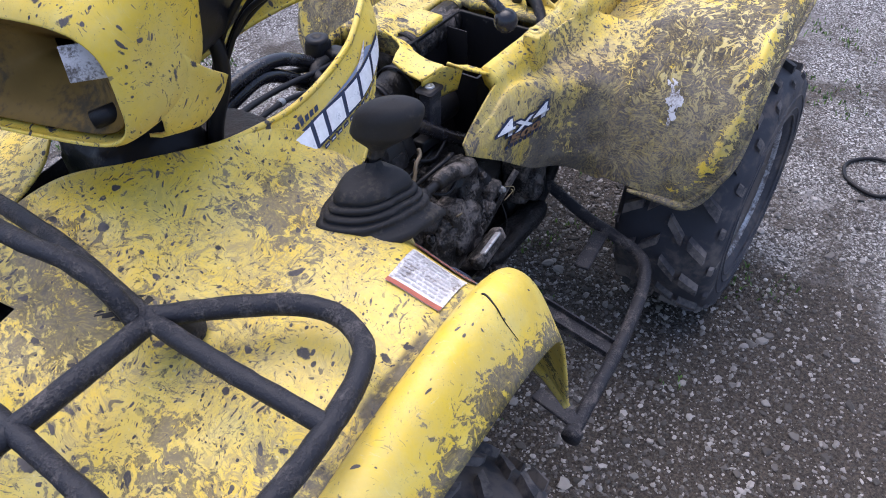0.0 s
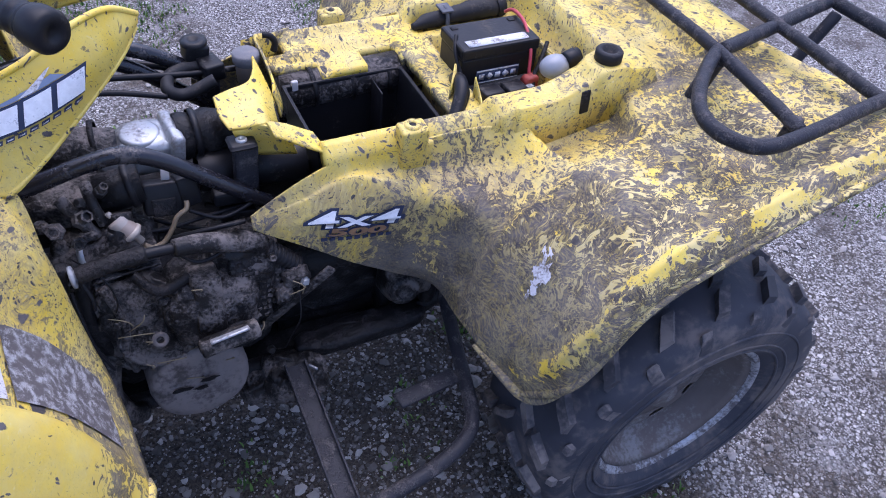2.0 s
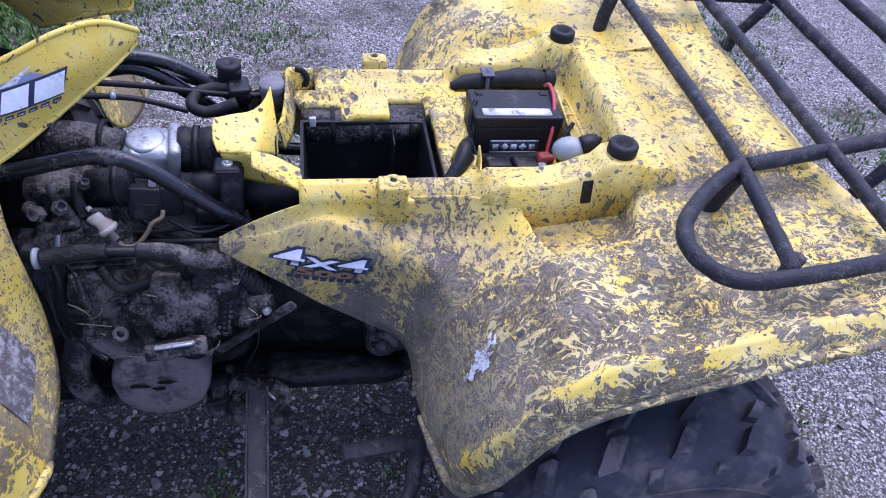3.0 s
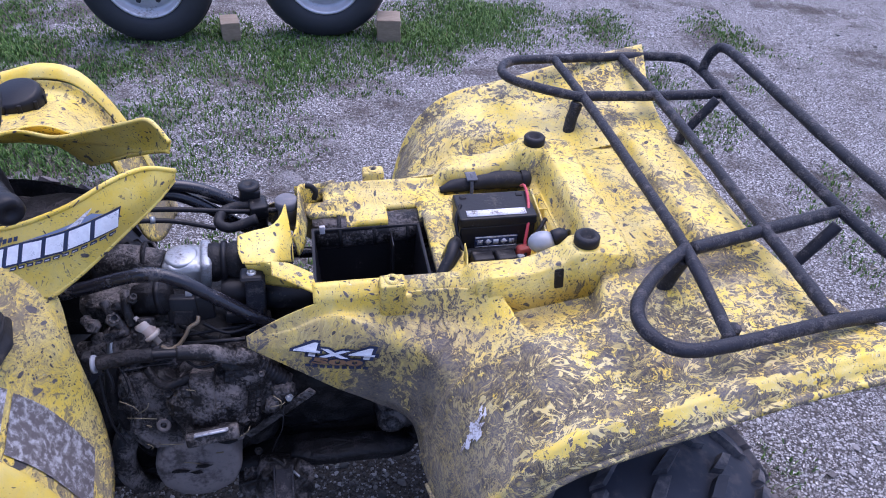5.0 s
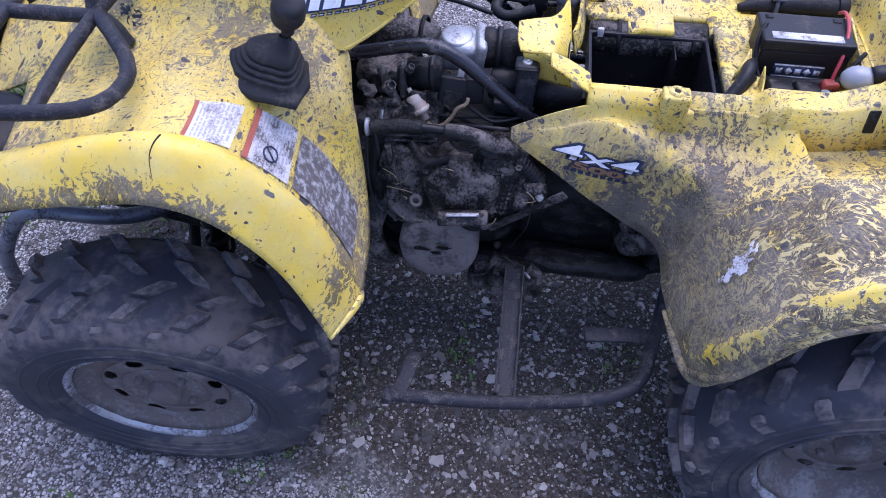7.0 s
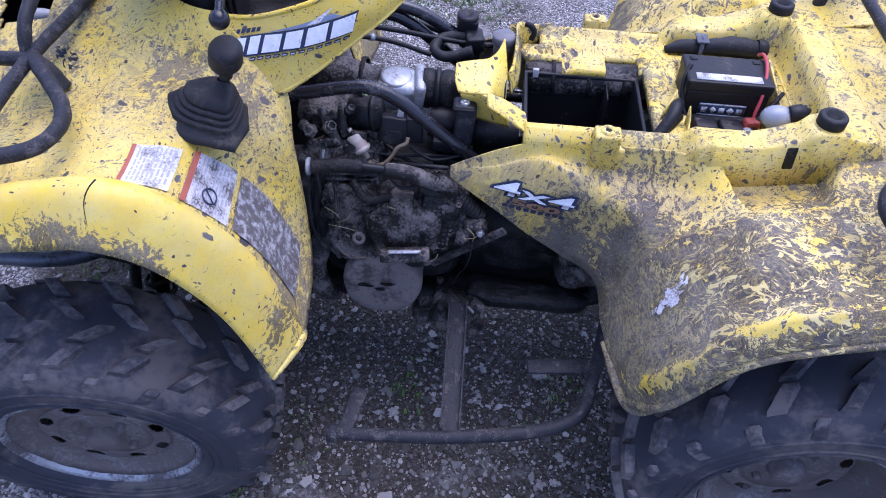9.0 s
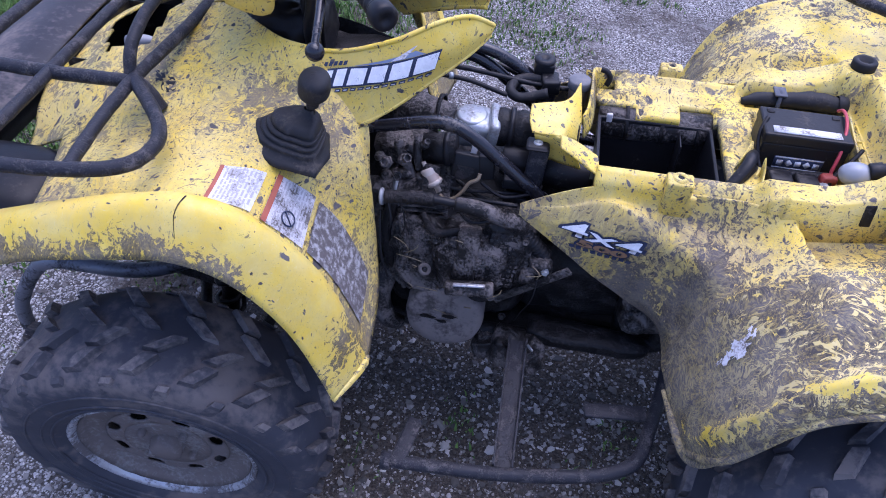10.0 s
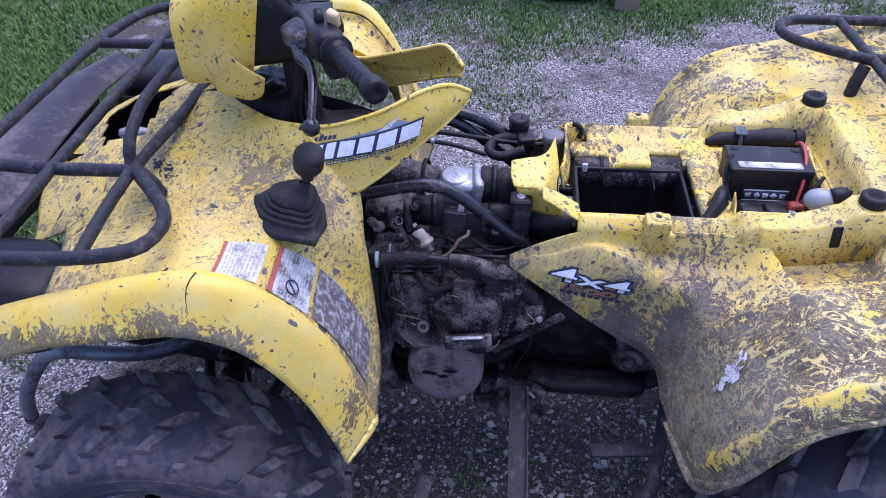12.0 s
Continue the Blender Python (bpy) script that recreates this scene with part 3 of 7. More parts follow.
def quad_wheel(name, x, y, width, lugs, side, height=0.316, steer=0.0, camber=0.0, dish=0.0):
    """A knobbly quad tyre on a steel rim; side -1 faces -y."""
    h = width / 2
    crown = [(0.245, -h), (0.285, -h * 0.97), (0.303, -h * 0.8), (0.31, -h * 0.5), (0.312, 0.0), (0.31, h * 0.5), (0.303, h * 0.8), (0.285, h * 0.97), (0.245, h)]
    inner = [(0.172, -h * 0.72), (0.178, -h * 0.8), (0.195, -h * 0.93), (0.22, -h * 1.0)]
    whole = inner + crown + [(r, -q) for r, q in reversed(inner)]
    turn = Matrix.Rotation(radians(-90), 4, "X")
    bm = lathe([(r, q) for r, q in whole], 96, turn)
    lug_meshes = []
    for way in (-1, 1):
        for q0, q1, skew, wide, tall in ((0.05, 0.36, 0.75, 0.030, 0.014), (0.47, 0.80, 0.55, 0.032, 0.016), (0.89, 0.985, 0.30, 0.026, 0.010)):
            lug, rings = bmesh.new(), []
            for s in range(5):
                q = q0 + (q1 - q0) * s / 4
                yy = way * q * h
                r = reach(crown, max(-h * 0.999, min(h * 0.999, yy)))
                mid, half = skew * (q - q0) * 0.55, wide / r / 2
                lift = tall * (0.75 if q0 > 0.5 and s == 4 else 1.0)
                rings.append([lug.verts.new(((r + up) * math.cos(mid + a * half), yy, (r + up) * math.sin(mid + a * half))) for a, up in ((-1.0, -0.004), (-0.72, lift), (0.72, lift), (1.0, -0.004))])
            for one, two in zip(rings, rings[1:]):
                for j in range(3):
                    lug.faces.new((one[j], one[j + 1], two[j + 1], two[j]))
            for ring in (rings[0], rings[-1]):
                lug.faces.new(ring)
            bmesh.ops.recalc_face_normals(lug, faces=lug.faces[:])
            me = bpy.data.meshes.new("tread_lug")
            lumpy(lug, 0.0018, 40.0).to_mesh(me)
            lug.free()
            me.materials.append(M_LUG)
            lug_meshes.append((me, (0.5 if way > 0 else 0.0) + (0.5 if 0.3 < q0 < 0.6 else 0.15)))
    bmesh.ops.recalc_face_normals(bm, faces=bm.faces[:])
    tyre = part(name, lumpy(bm, 0.002, 22.0), M_RUBBER, atv, "muddy black knobbly tyre with worn lugs")
    for r, q in ((0.205, 0.97), (0.222, 1.0), (0.252, 0.995)):
        ring = lathe([(r - 0.003, q * h - 0.001), (r - 0.0015, q * h + 0.0022), (r + 0.0015, q * h + 0.0022), (r + 0.003, q * h - 0.001)], 72, Matrix.Rotation(radians(90 * -side), 4, "X"))
        part("sidewall_rib", ring, M_RUBBER, tyre)
    tyre.location, tyre.rotation_euler = (x, y, height), (radians(camber), 0, radians(steer))
    for k in range(lugs):
        for me, shift in lug_meshes:
            lug_ob = new("tread_lug", me)
            lug_ob.parent, lug_ob.rotation_euler = tyre, (0, -(k + shift) * math.tau / lugs, 0)
    face = Matrix.Rotation(radians(90 * -side), 4, "X")
    lip = h * 0.74
    rim = bmesh.new()
    lathe([(0.150, -h * 0.7), (0.160, lip - 0.03), (0.166, lip - 0.008), (0.168, lip + 0.001), (0.160, lip - 0.012), (0.150, lip - 0.020 - dish * 0.6), (0.120, lip - 0.020 - dish)], 96, face, rim)
    edge = lip
    lip = lip - dish
    lathe([(0.120, lip - 0.020), (0.119, lip - 0.018), (0.115, lip - 0.017), (0.099, lip - 0.016), (0.095, lip - 0.016), (0.085, lip - 0.016)], 96, face, rim, lambda i, j: not (i == 2 and j % 12 in (2, 3, 4, 5, 6) or i in (1, 3) and j % 12 in (3, 4, 5)))
    lathe([(0.085, lip - 0.016), (0.06, lip - 0.020), (0.045, lip - 0.018), (0.0, lip - 0.018)], 96, face, rim)
    lumpy(rim, 0.0012, 45.0)
    rim_ob = part("rim", rim, M_RIM, tyre, "dented steel rim caked in dry mud", thick=0.003, offset=0.0)
    part("rim_lip", lumpy(lathe([(0.169, edge - 0.002), (0.175, edge + 0.004), (0.182, edge + 0.004), (0.185, edge + 0.010), (0.180, edge + 0.013), (0.174, edge + 0.008), (0.169, edge - 0.002)], 72, face), 0.0008, 50.0), M_RIM_LIP, tyre, "chipped silver rim edge")
    hub = lathe([(0.034, lip - 0.022), (0.032, lip + 0.002), (0.026, lip + 0.008), (0.0, lip + 0.009)], 24, face)
    part("hub_cap", hub, M_RIM, tyre)
    for k in range(4):
        a = math.tau * (k + 0.5) / 4
        part("lug_nut", lathe([(0.009, lip - 0.02), (0.009, lip - 0.008), (0.006, lip - 0.004), (0.0, lip - 0.004)], 6, face @ Matrix.Translation((0.058 * math.cos(a), 0.058 * math.sin(a), 0))), M_RIM, tyre)
    drum = lathe([(0.13, lip - 0.075), (0.13, lip - 0.05), (0.0, lip - 0.05)], 32, face)
    part("brake_drum", drum, M_GRIME_SHADE, tyre)
    return tyre


quad_wheel("front_wheel", -0.040, -0.507, 0.205, 20, -1, 0.300, 4.7, 5.5)
quad_wheel("front_wheel", -0.040, 0.48, 0.205, 20, 1, 0.300, 4.7, -5.5)
quad_wheel("rear_wheel", 1.262, -0.475, 0.25, 18, -1, dish=0.04)
quad_wheel("rear_wheel", 1.262, 0.455, 0.25, 18, 1, dish=0.04)

def ease(v, a, b):
    q = min(1.0, max(0.0, (v - a) / (b - a)))
    return q * q * (3 - 2 * q)


# ---- front bodywork ----
HOOD = [
    [(-0.36, 0, 0.82), (-0.27, 0, 0.875), (-0.17, 0, 0.905), (-0.07, 0, 0.935), (0, -0.02, 0.952), (0.06, -0.08, 0.962), (0.12, -0.13, 0.967), (0.17, -0.16, 0.969)],
    [(-0.36, -0.1, 0.815), (-0.26, -0.1, 0.865), (-0.15, -0.11, 0.895), (-0.04, -0.11, 0.925), (0.04, -0.12, 0.945), (0.11, -0.15, 0.955), (0.17, -0.175, 0.958), (0.225, -0.19, 0.955)],
    [(-0.34, -0.2, 0.8), (-0.24, -0.2, 0.845), (-0.13, -0.205, 0.875), (-0.02, -0.205, 0.9), (0.08, -0.21, 0.915), (0.16, -0.215, 0.912), (0.235, -0.22, 0.915), (0.298, -0.214, 0.879)],
    [(-0.32, -0.255, 0.785), (-0.22, -0.255, 0.83), (-0.11, -0.255, 0.865), (0, -0.255, 0.889), (0.1, -0.258, 0.901), (0.19, -0.258, 0.9), (0.287, -0.251, 0.862), (0.308, -0.248, 0.778)],
    [(-0.3, -0.31, 0.78), (-0.2, -0.31, 0.825), (-0.1, -0.31, 0.86), (0, -0.31, 0.884), (0.1, -0.31, 0.897), (0.198, -0.306, 0.89), (0.299, -0.284, 0.811), (0.319, -0.263, 0.634)],
    [(-0.255, -0.4, 0.79), (-0.17, -0.4, 0.83), (-0.08, -0.4, 0.862), (0.02, -0.4, 0.882), (0.12, -0.402, 0.889), (0.196, -0.387, 0.871), (0.276, -0.342, 0.754), (0.338, -0.332, 0.564)],
    [(-0.225, -0.49, 0.81), (-0.14, -0.492, 0.838), (-0.06, -0.492, 0.858), (0.02, -0.492, 0.873), (0.12, -0.491, 0.882), (0.195, -0.479, 0.854), (0.285, -0.45, 0.724), (0.349, -0.442, 0.543)],
    [(-0.215, -0.512, 0.818), (-0.13, -0.513, 0.85), (-0.05, -0.513, 0.874), (0.03, -0.513, 0.895), (0.125, -0.513, 0.908), (0.205, -0.504, 0.876), (0.291, -0.477, 0.743), (0.349, -0.464, 0.545)],
]
BAND = [
    [(-0.215, -0.512, 0.82), (-0.13, -0.513, 0.853), (-0.05, -0.513, 0.878), (0.03, -0.513, 0.898), (0.125, -0.513, 0.912), (0.205, -0.504, 0.88), (0.291, -0.477, 0.747), (0.351, -0.464, 0.545)],
    [(-0.217, -0.53, 0.832), (-0.13, -0.53, 0.863), (-0.05, -0.53, 0.89), (0.03, -0.53, 0.915), (0.125, -0.53, 0.932), (0.206, -0.522, 0.898), (0.289, -0.498, 0.762), (0.35, -0.486, 0.553)],
    [(-0.214, -0.556, 0.824), (-0.13, -0.556, 0.856), (-0.05, -0.556, 0.883), (0.03, -0.556, 0.908), (0.125, -0.556, 0.925), (0.203, -0.549, 0.89), (0.282, -0.528, 0.757), (0.341, -0.516, 0.552)],
    [(-0.2, -0.588, 0.78), (-0.12, -0.59, 0.812), (-0.045, -0.592, 0.833), (0.03, -0.594, 0.851), (0.12, -0.596, 0.866), (0.197, -0.589, 0.829), (0.265, -0.571, 0.71), (0.317, -0.563, 0.541)],
]


def both_sides(name, rows, material, parent, label="", thick=0.004, keep=None, edge=True):
    bm = grid(rows, keep)
    grid(mirrored(rows), (lambda i, j: keep(i, len(rows[0]) - 2 - j)) if keep else None, bm)
    bmesh.ops.remove_doubles(bm, verts=bm.verts[:], dist=0.0004)
    bmesh.ops.recalc_face_normals(bm, faces=bm.faces[:])
    return part(name, bm, material, parent, label, thick=thick)


hood_rows = loft(HOOD, 64, 52)
vent = lambda i, j: not (-0.275 - 0.3 * hood_rows[i][j].y < hood_rows[i][j].x < -0.150 and hood_rows[i][j].y > -0.098) and not (hood_rows[i][j].y < -0.300 and hood_rows[i][j].x < -0.228 + 0.35 * (-hood_rows[i][j].y - 0.31))
front_body = both_sides("front_fender", hood_rows, M_FRONT, atv, "yellow plastic front fender and hood spattered with mud", keep=vent)
band_rows = loft(BAND, 60, 14)
flare = grid(band_rows)
part("fender_flare", flare, M_BAND, front_body, "cracked bright yellow wheel arch flare", thick=-0.004)
flare = grid(mirrored(band_rows))
part("fender_flare", flare, M_BAND, front_body, thick=-0.004)
# cupped foot at the rear end of each flare
for s in (1, -1):
    foot_line = [Vector((p[0], p[1] * s, p[2])) for p in (BAND[3][-1], BAND[2][-1], BAND[1][-1], BAND[0][-1])]
    bm = tube(foot_line, [0.006, 0.009, 0.010, 0.006], 14, 8)
    part("flare_foot", bm, M_BAND, front_body, "folded lip at the end of the flare")

FIN_TOP = [(0.10, -0.125, 0.962), (0.17, -0.16, 0.969), (0.25, -0.178, 0.978), (0.342, -0.18, 1.010), (0.41, -0.152, 1.036), (0.456, -0.12, 1.036), (0.492, -0.078, 1.004)]
FIN_MID = [(0.14, -0.165, 0.945), (0.20, -0.195, 0.935), (0.27, -0.208, 0.93), (0.345, -0.199, 0.957), (0.42, -0.165, 0.99), (0.462, -0.126, 1.0), (0.49, -0.082, 0.995)]
FIN_LOW = [(0.19, -0.215, 0.912), (0.23, -0.225, 0.905), (0.293, -0.228, 0.872), (0.345, -0.205, 0.90), (0.423, -0.155, 0.95), (0.463, -0.116, 0.972), (0.487, -0.078, 0.986)]
fin_rows = loft([FIN_TOP, FIN_MID, FIN_LOW], 48, 14)


def leaning(p):
    """The far fin, bent towards the middle at its free end."""
    sag = 0.030 * ease(p[0], 0.14, 0.30) * (1 - ease(p[0], 0.40, 0.49)) * ease(p[2], 0.93, 0.98)
    return Vector((p[0], -p[1], p[2] - sag)) + Vector((-0.02, -0.058, 0.0)) * ease(p[0], 0.14, 0.36)


for s, rows in ((1, fin_rows), (-1, [[leaning(p) for p in reversed(row)] for row in fin_rows])):
    fin = part("tank_fin", grid(rows), M_FIN, front_body, "curved yellow tank side fin", thick=0.004, offset=0.0)
    edge = [Vector(p) if s > 0 else leaning(p) for p in FIN_TOP]
    part("fin_rim", tube(edge, 0.0045, 40, 8), M_FIN, front_body)
    edge = [Vector(p) if s > 0 else leaning(p) for p in FIN_LOW[2:]]
    part("fin_rim", tube(edge, 0.004, 30, 8), M_FIN, front_body)

# ---- rear bodywork ----
REAR = [
    [(0.58, -0.2, 0.725), (0.66, -0.192, 0.762), (0.73, -0.187, 0.784), (0.8, -0.187, 0.79), (0.88, -0.188, 0.79), (0.97, -0.197, 0.796), (1.04, -0.214, 0.79), (1.12, -0.216, 0.8), (1.205, -0.216, 0.815), (1.33, -0.2, 0.835), (1.43, -0.2, 0.852), (1.535, -0.2, 0.858)],
    [(0.58, -0.202, 0.722), (0.66, -0.2, 0.738), (0.733, -0.1945, 0.762), (0.8, -0.196, 0.754), (0.88, -0.201, 0.744), (0.97, -0.222, 0.752), (1.04, -0.235, 0.78), (1.12, -0.24, 0.795), (1.205, -0.24, 0.815), (1.33, -0.23, 0.837), (1.43, -0.23, 0.855), (1.538, -0.23, 0.862)],
    [(0.58, -0.203, 0.72), (0.66, -0.206, 0.73), (0.735, -0.208, 0.756), (0.8, -0.222, 0.746), (0.88, -0.23, 0.728), (0.97, -0.258, 0.735), (1.045, -0.275, 0.768), (1.125, -0.278, 0.8), (1.205, -0.275, 0.815), (1.33, -0.27, 0.838), (1.43, -0.27, 0.858), (1.54, -0.27, 0.865)],
    [(0.58, -0.206, 0.714), (0.663, -0.217, 0.7), (0.735, -0.229, 0.705), (0.8, -0.238, 0.712), (0.88, -0.258, 0.705), (0.955, -0.322, 0.715), (1.03, -0.36, 0.757), (1.105, -0.375, 0.805), (1.19, -0.37, 0.823), (1.32, -0.365, 0.843), (1.43, -0.36, 0.862), (1.55, -0.36, 0.875)],
    [(0.58, -0.207, 0.711), (0.667, -0.22, 0.675), (0.735, -0.231, 0.665), (0.8, -0.238, 0.655), (0.88, -0.268, 0.645), (0.935, -0.365, 0.658), (0.985, -0.45, 0.716), (1.07, -0.475, 0.796), (1.16, -0.47, 0.828), (1.3, -0.465, 0.85), (1.43, -0.46, 0.875), (1.57, -0.46, 0.897)],
    [(0.58, -0.208, 0.708), (0.668, -0.221, 0.658), (0.735, -0.23, 0.628), (0.8, -0.234, 0.598), (0.876, -0.278, 0.585), (0.915, -0.38, 0.59), (0.94, -0.49, 0.63), (1.005, -0.555, 0.742), (1.09, -0.556, 0.808), (1.24, -0.554, 0.845), (1.42, -0.553, 0.894), (1.59, -0.55, 0.93)],
    [(0.58, -0.208, 0.706), (0.669, -0.221, 0.65), (0.735, -0.228, 0.61), (0.8, -0.23, 0.57), (0.868, -0.277, 0.555), (0.9, -0.375, 0.545), (0.92, -0.5, 0.565), (0.975, -0.58, 0.675), (1.065, -0.58, 0.77), (1.22, -0.578, 0.822), (1.42, -0.577, 0.88), (1.59, -0.575, 0.918)],
    [(0.58, -0.208, 0.703), (0.67, -0.221, 0.642), (0.735, -0.226, 0.592), (0.8, -0.226, 0.545), (0.872, -0.262, 0.518), (0.886, -0.365, 0.503), (0.918, -0.508, 0.488), (0.955, -0.576, 0.585), (1.045, -0.583, 0.732), (1.205, -0.582, 0.803), (1.41, -0.584, 0.872), (1.59, -0.586, 0.906)],
]


def grab_recess(p):
    """The sharp-edged hand recess moulded below the deck rail."""
    front, back = 1.046 + 0.30 * (-p.y - 0.217), 1.228 - 0.33 * (-p.y - 0.217)
    deep = 0.048 - 0.026 * ease(-p.y, 0.23, 0.32)
    dip = deep * ease(p.x, front, front + 0.007) * (1 - ease(p.x, back - 0.010, back + 0.004)) * ease(p.y, -0.328, -0.314)
    swell = ease(-p.y, 0.328, 0.342) * (1 - ease(-p.y, 0.38, 0.50)) * (1 - ease(p.x, 1.06, 1.14))
    return p - Vector((0, 0, dip)) + Vector((-0.006, -0.006, 0.016)) * swell


def ridge_at(u):
    """Where the arch's ridge lies across the fender: it runs down into the foot."""
    return 0.70 + 0.23 * (1 - ease(u, 0.535, 0.66))


def arch_crease(rows):
    """Folds a ridge along the wheel arch, where the outer band turns down."""
    last = len(rows[0]) - 1
    for i, row in enumerate(rows):
        u = i / (len(rows) - 1)
        long, mid = ease(u, 0.50, 0.56), ridge_at(u)
        for j, p in enumerate(row):
            v = j / last
            ridge = 0.0085 * math.exp(-((v - mid) / 0.028) ** 2) - 0.006 * math.exp(-((v - mid + 0.10) / 0.05) ** 2)
            p += Vector((-0.25, -0.55, 0.8)) * ridge * long
    return rows


rear_rows = arch_crease([[grab_recess(p) for p in row] for row in loft(REAR, 190, 66)])
rear_body = both_sides("rear_fender", rear_rows, M_REAR, atv, "yellow plastic rear fender smeared with mud and chaff", thick=0.004)
# the arch's ridge is rubbed bare: how near each vertex lies to it
near_ridge = kdtree.KDTree(2 * len(rear_rows[100:]))
for i, row in enumerate(rear_rows[100:]):
    top = row[round(ridge_at((i + 100) / (len(rear_rows) - 1)) * (len(row) - 1))]
    for side in (1, -1):
        near_ridge.insert(Vector((top.x, top.y * side, top.z)), 2 * i + (side < 0))
near_ridge.balance()
worn = rear_body.data.attributes.new("rubbed", "FLOAT", "POINT")
worn.data.foreach_set("value", [max(0.0, 1.0 - near_ridge.find(v.co)[2] / 0.030) for v in rear_body.data.vertices])
for s in (1, -1):
    lip_line = [Vector((p[0], p[1] * s, p[2])) for p in REAR[-1][6:]]
    part("fender_lip", tube(lip_line, 0.007, 50, 8), M_REAR, rear_body)
    foot = tube([(0.884, -0.40 * s, 0.505), (0.905, -0.472 * s, 0.494), (0.921, -0.512 * s, 0.487), (0.936, -0.545 * s, 0.515), (0.955, -0.574 * s, 0.585)], [0.004, 0.009, 0.010, 0.008, 0.005], 20, 8)
    part("fender_foot", foot, M_REAR, rear_body)


def deck_height(x, y):
    a = abs(y)
    z = 0.795 + 0.012 * ease(a, 0.15, 0.165)
    z += (0.02 * ease(x, 0.97, 1.0) + 0.032 * ease(x, 1.08, 1.19)) * ease(a, 0.150, 0.158)
    z += (0.868 - z) * ease(x, 1.205, 1.222)
    z -= 0.030 * ease(x, 1.275, 1.30) * (1 - ease(x, 1.39, 1.42))
    z += 0.012 * ease(x, 1.39, 1.42)
    z -= 0.016 * ease(x, 1.50, 1.53)
    z -= 0.01 * ease(a, 0.19, 0.215) * ease(x, 1.2, 1.25)
    if 1.14 < x < 1.26:
        z += (0.868 - z) * ease(0.045 - math.hypot(x - 1.2, a - 0.185), 0.0, 0.012)
    z -= 0.008 * ease(x, 0.780, 0.79) * (1 - ease(x, 0.934, 0.941)) * (1 - ease(y, 0.106, 0.114)) * ease(y, 0.0, 0.01)
    z -= 0.010 * ease(x, 0.70, 0.71) * (1 - ease(x, 0.79, 0.80)) * (1 - ease(y, 0.09, 0.10)) * ease(y, 0.0, 0.01)
    z -= 0.024 * ease(a, 0.162, 0.196) * (1 - ease(x, 0.98, 1.03))
    return z + 0.002 * noise.noise(Vector((x * 12, y * 12, 0)))


def deck_hole(x, y):
    if abs(y) > 0.190 + 0.027 * ease(x, 0.95, 1.04):
        return True
    if 0.705 < x < 0.935 and -0.155 < y < 0.045:
        return True
    if x < 0.708 and y < 0.06:
        return True
    if 0.70 < x < 0.782 and 0.04 <= y < 0.080 or 0.860 < x < 0.93 and 0.04 <= y < 0.092:
        return True
    if 0.695 < x < 0.735 and 0.105 < y < 0.15:
        return True
    if 0.995 < x < 1.195 and -0.135 < y < 0.085:
        return True
    if 0.99 < x < 1.17 and 0.105 < y < 0.15:
        return True
    return False


deck_x = [0.66 + 0.0075 * k for k in range(117)]
deck_y = [-0.216 + 0.0072 * k for k in range(61)]
deck_rows = [[Vector((x, y, deck_height(x, y))) for y in deck_y] for x in deck_x]
bm = grid(deck_rows, lambda i, j: not deck_hole(deck_x[i] + 0.0037, deck_y[j] + 0.0036) and deck_x[i] > 0.66 + 0.10 * ease(abs(deck_y[j] + 0.003), 0.19, 0.17) * 0.3)
rim_edges = [e for e in bm.edges if e.is_boundary]
made = bmesh.ops.extrude_edge_only(bm, edges=rim_edges)
for v in [g for g in made["geom"] if isinstance(g, bmesh.types.BMVert)]:
    v.co.z -= 0.115 if v.co.x > 0.97 else (0.014 if abs(v.co.y) < 0.16 and v.co.x > 0.69 else 0.035)
bmesh.ops.recalc_face_normals(bm, faces=bm.faces[:])
deck = part("rear_deck", bm, M_DECK, atv, "yellow moulded deck under the missing seat", thick=0.003, offset=0.0)

for s in (1, -1):
    boss = box((0.846, -0.187 * s, 0.790), (0.046, 0.034, 0.062), (4 * s, 0, 0), bev=0.005, segs=3)
    boss_ob = part("seat_boss", boss, M_DECK, deck)
    part("boss_bush", lathe([(0.006, 0.0), (0.006, 0.004), (0.0135, 0.004), (0.0145, 0.0)], 20, Matrix.Translation((0.846, -0.187 * s, 0.8195))), M_DECK, boss_ob)
    part("boss_hole", lathe([(0.0105, 0.0), (0.0, 0.0006)], 20, Matrix.Translation((0.846, -0.187 * s, 0.8215))), M_BLACK, boss_ob)
    pad = lathe([(0.021, 0.0), (0.021, 0.010), (0.0235, 0.012), (0.0235, 0.027), (0.021, 0.030), (0.014, 0.030), (0.011, 0.022), (0.0, 0.020)], 28, Matrix.Translation((1.203, -0.183 * s, 0.858)))
    part("rubber_pad", pad, M_BOOT, deck, "round black rubber seat damper")
# forward scoop plate, its skirt, the flat stay to the rail and the upright fin
scoop = loft([[(0.574, -0.060, 0.848), (0.60, -0.045, 0.845), (0.632, -0.030, 0.843), (0.650, 0.0, 0.845), (0.659, 0.034, 0.848)],
              [(0.574, -0.090, 0.834), (0.60, -0.085, 0.831), (0.632, -0.075, 0.829), (0.652, -0.050, 0.825), (0.668, -0.030, 0.815)],
              [(0.582, -0.112, 0.822), (0.605, -0.118, 0.824), (0.630, -0.128, 0.832), (0.648, -0.100, 0.810), (0.669, -0.063, 0.780)]], 26, 12)
hook = part("seat_hook", grid(scoop), M_FIN, deck, "yellow curved scoop plate at the front of the deck", thick=0.004, offset=0.0)
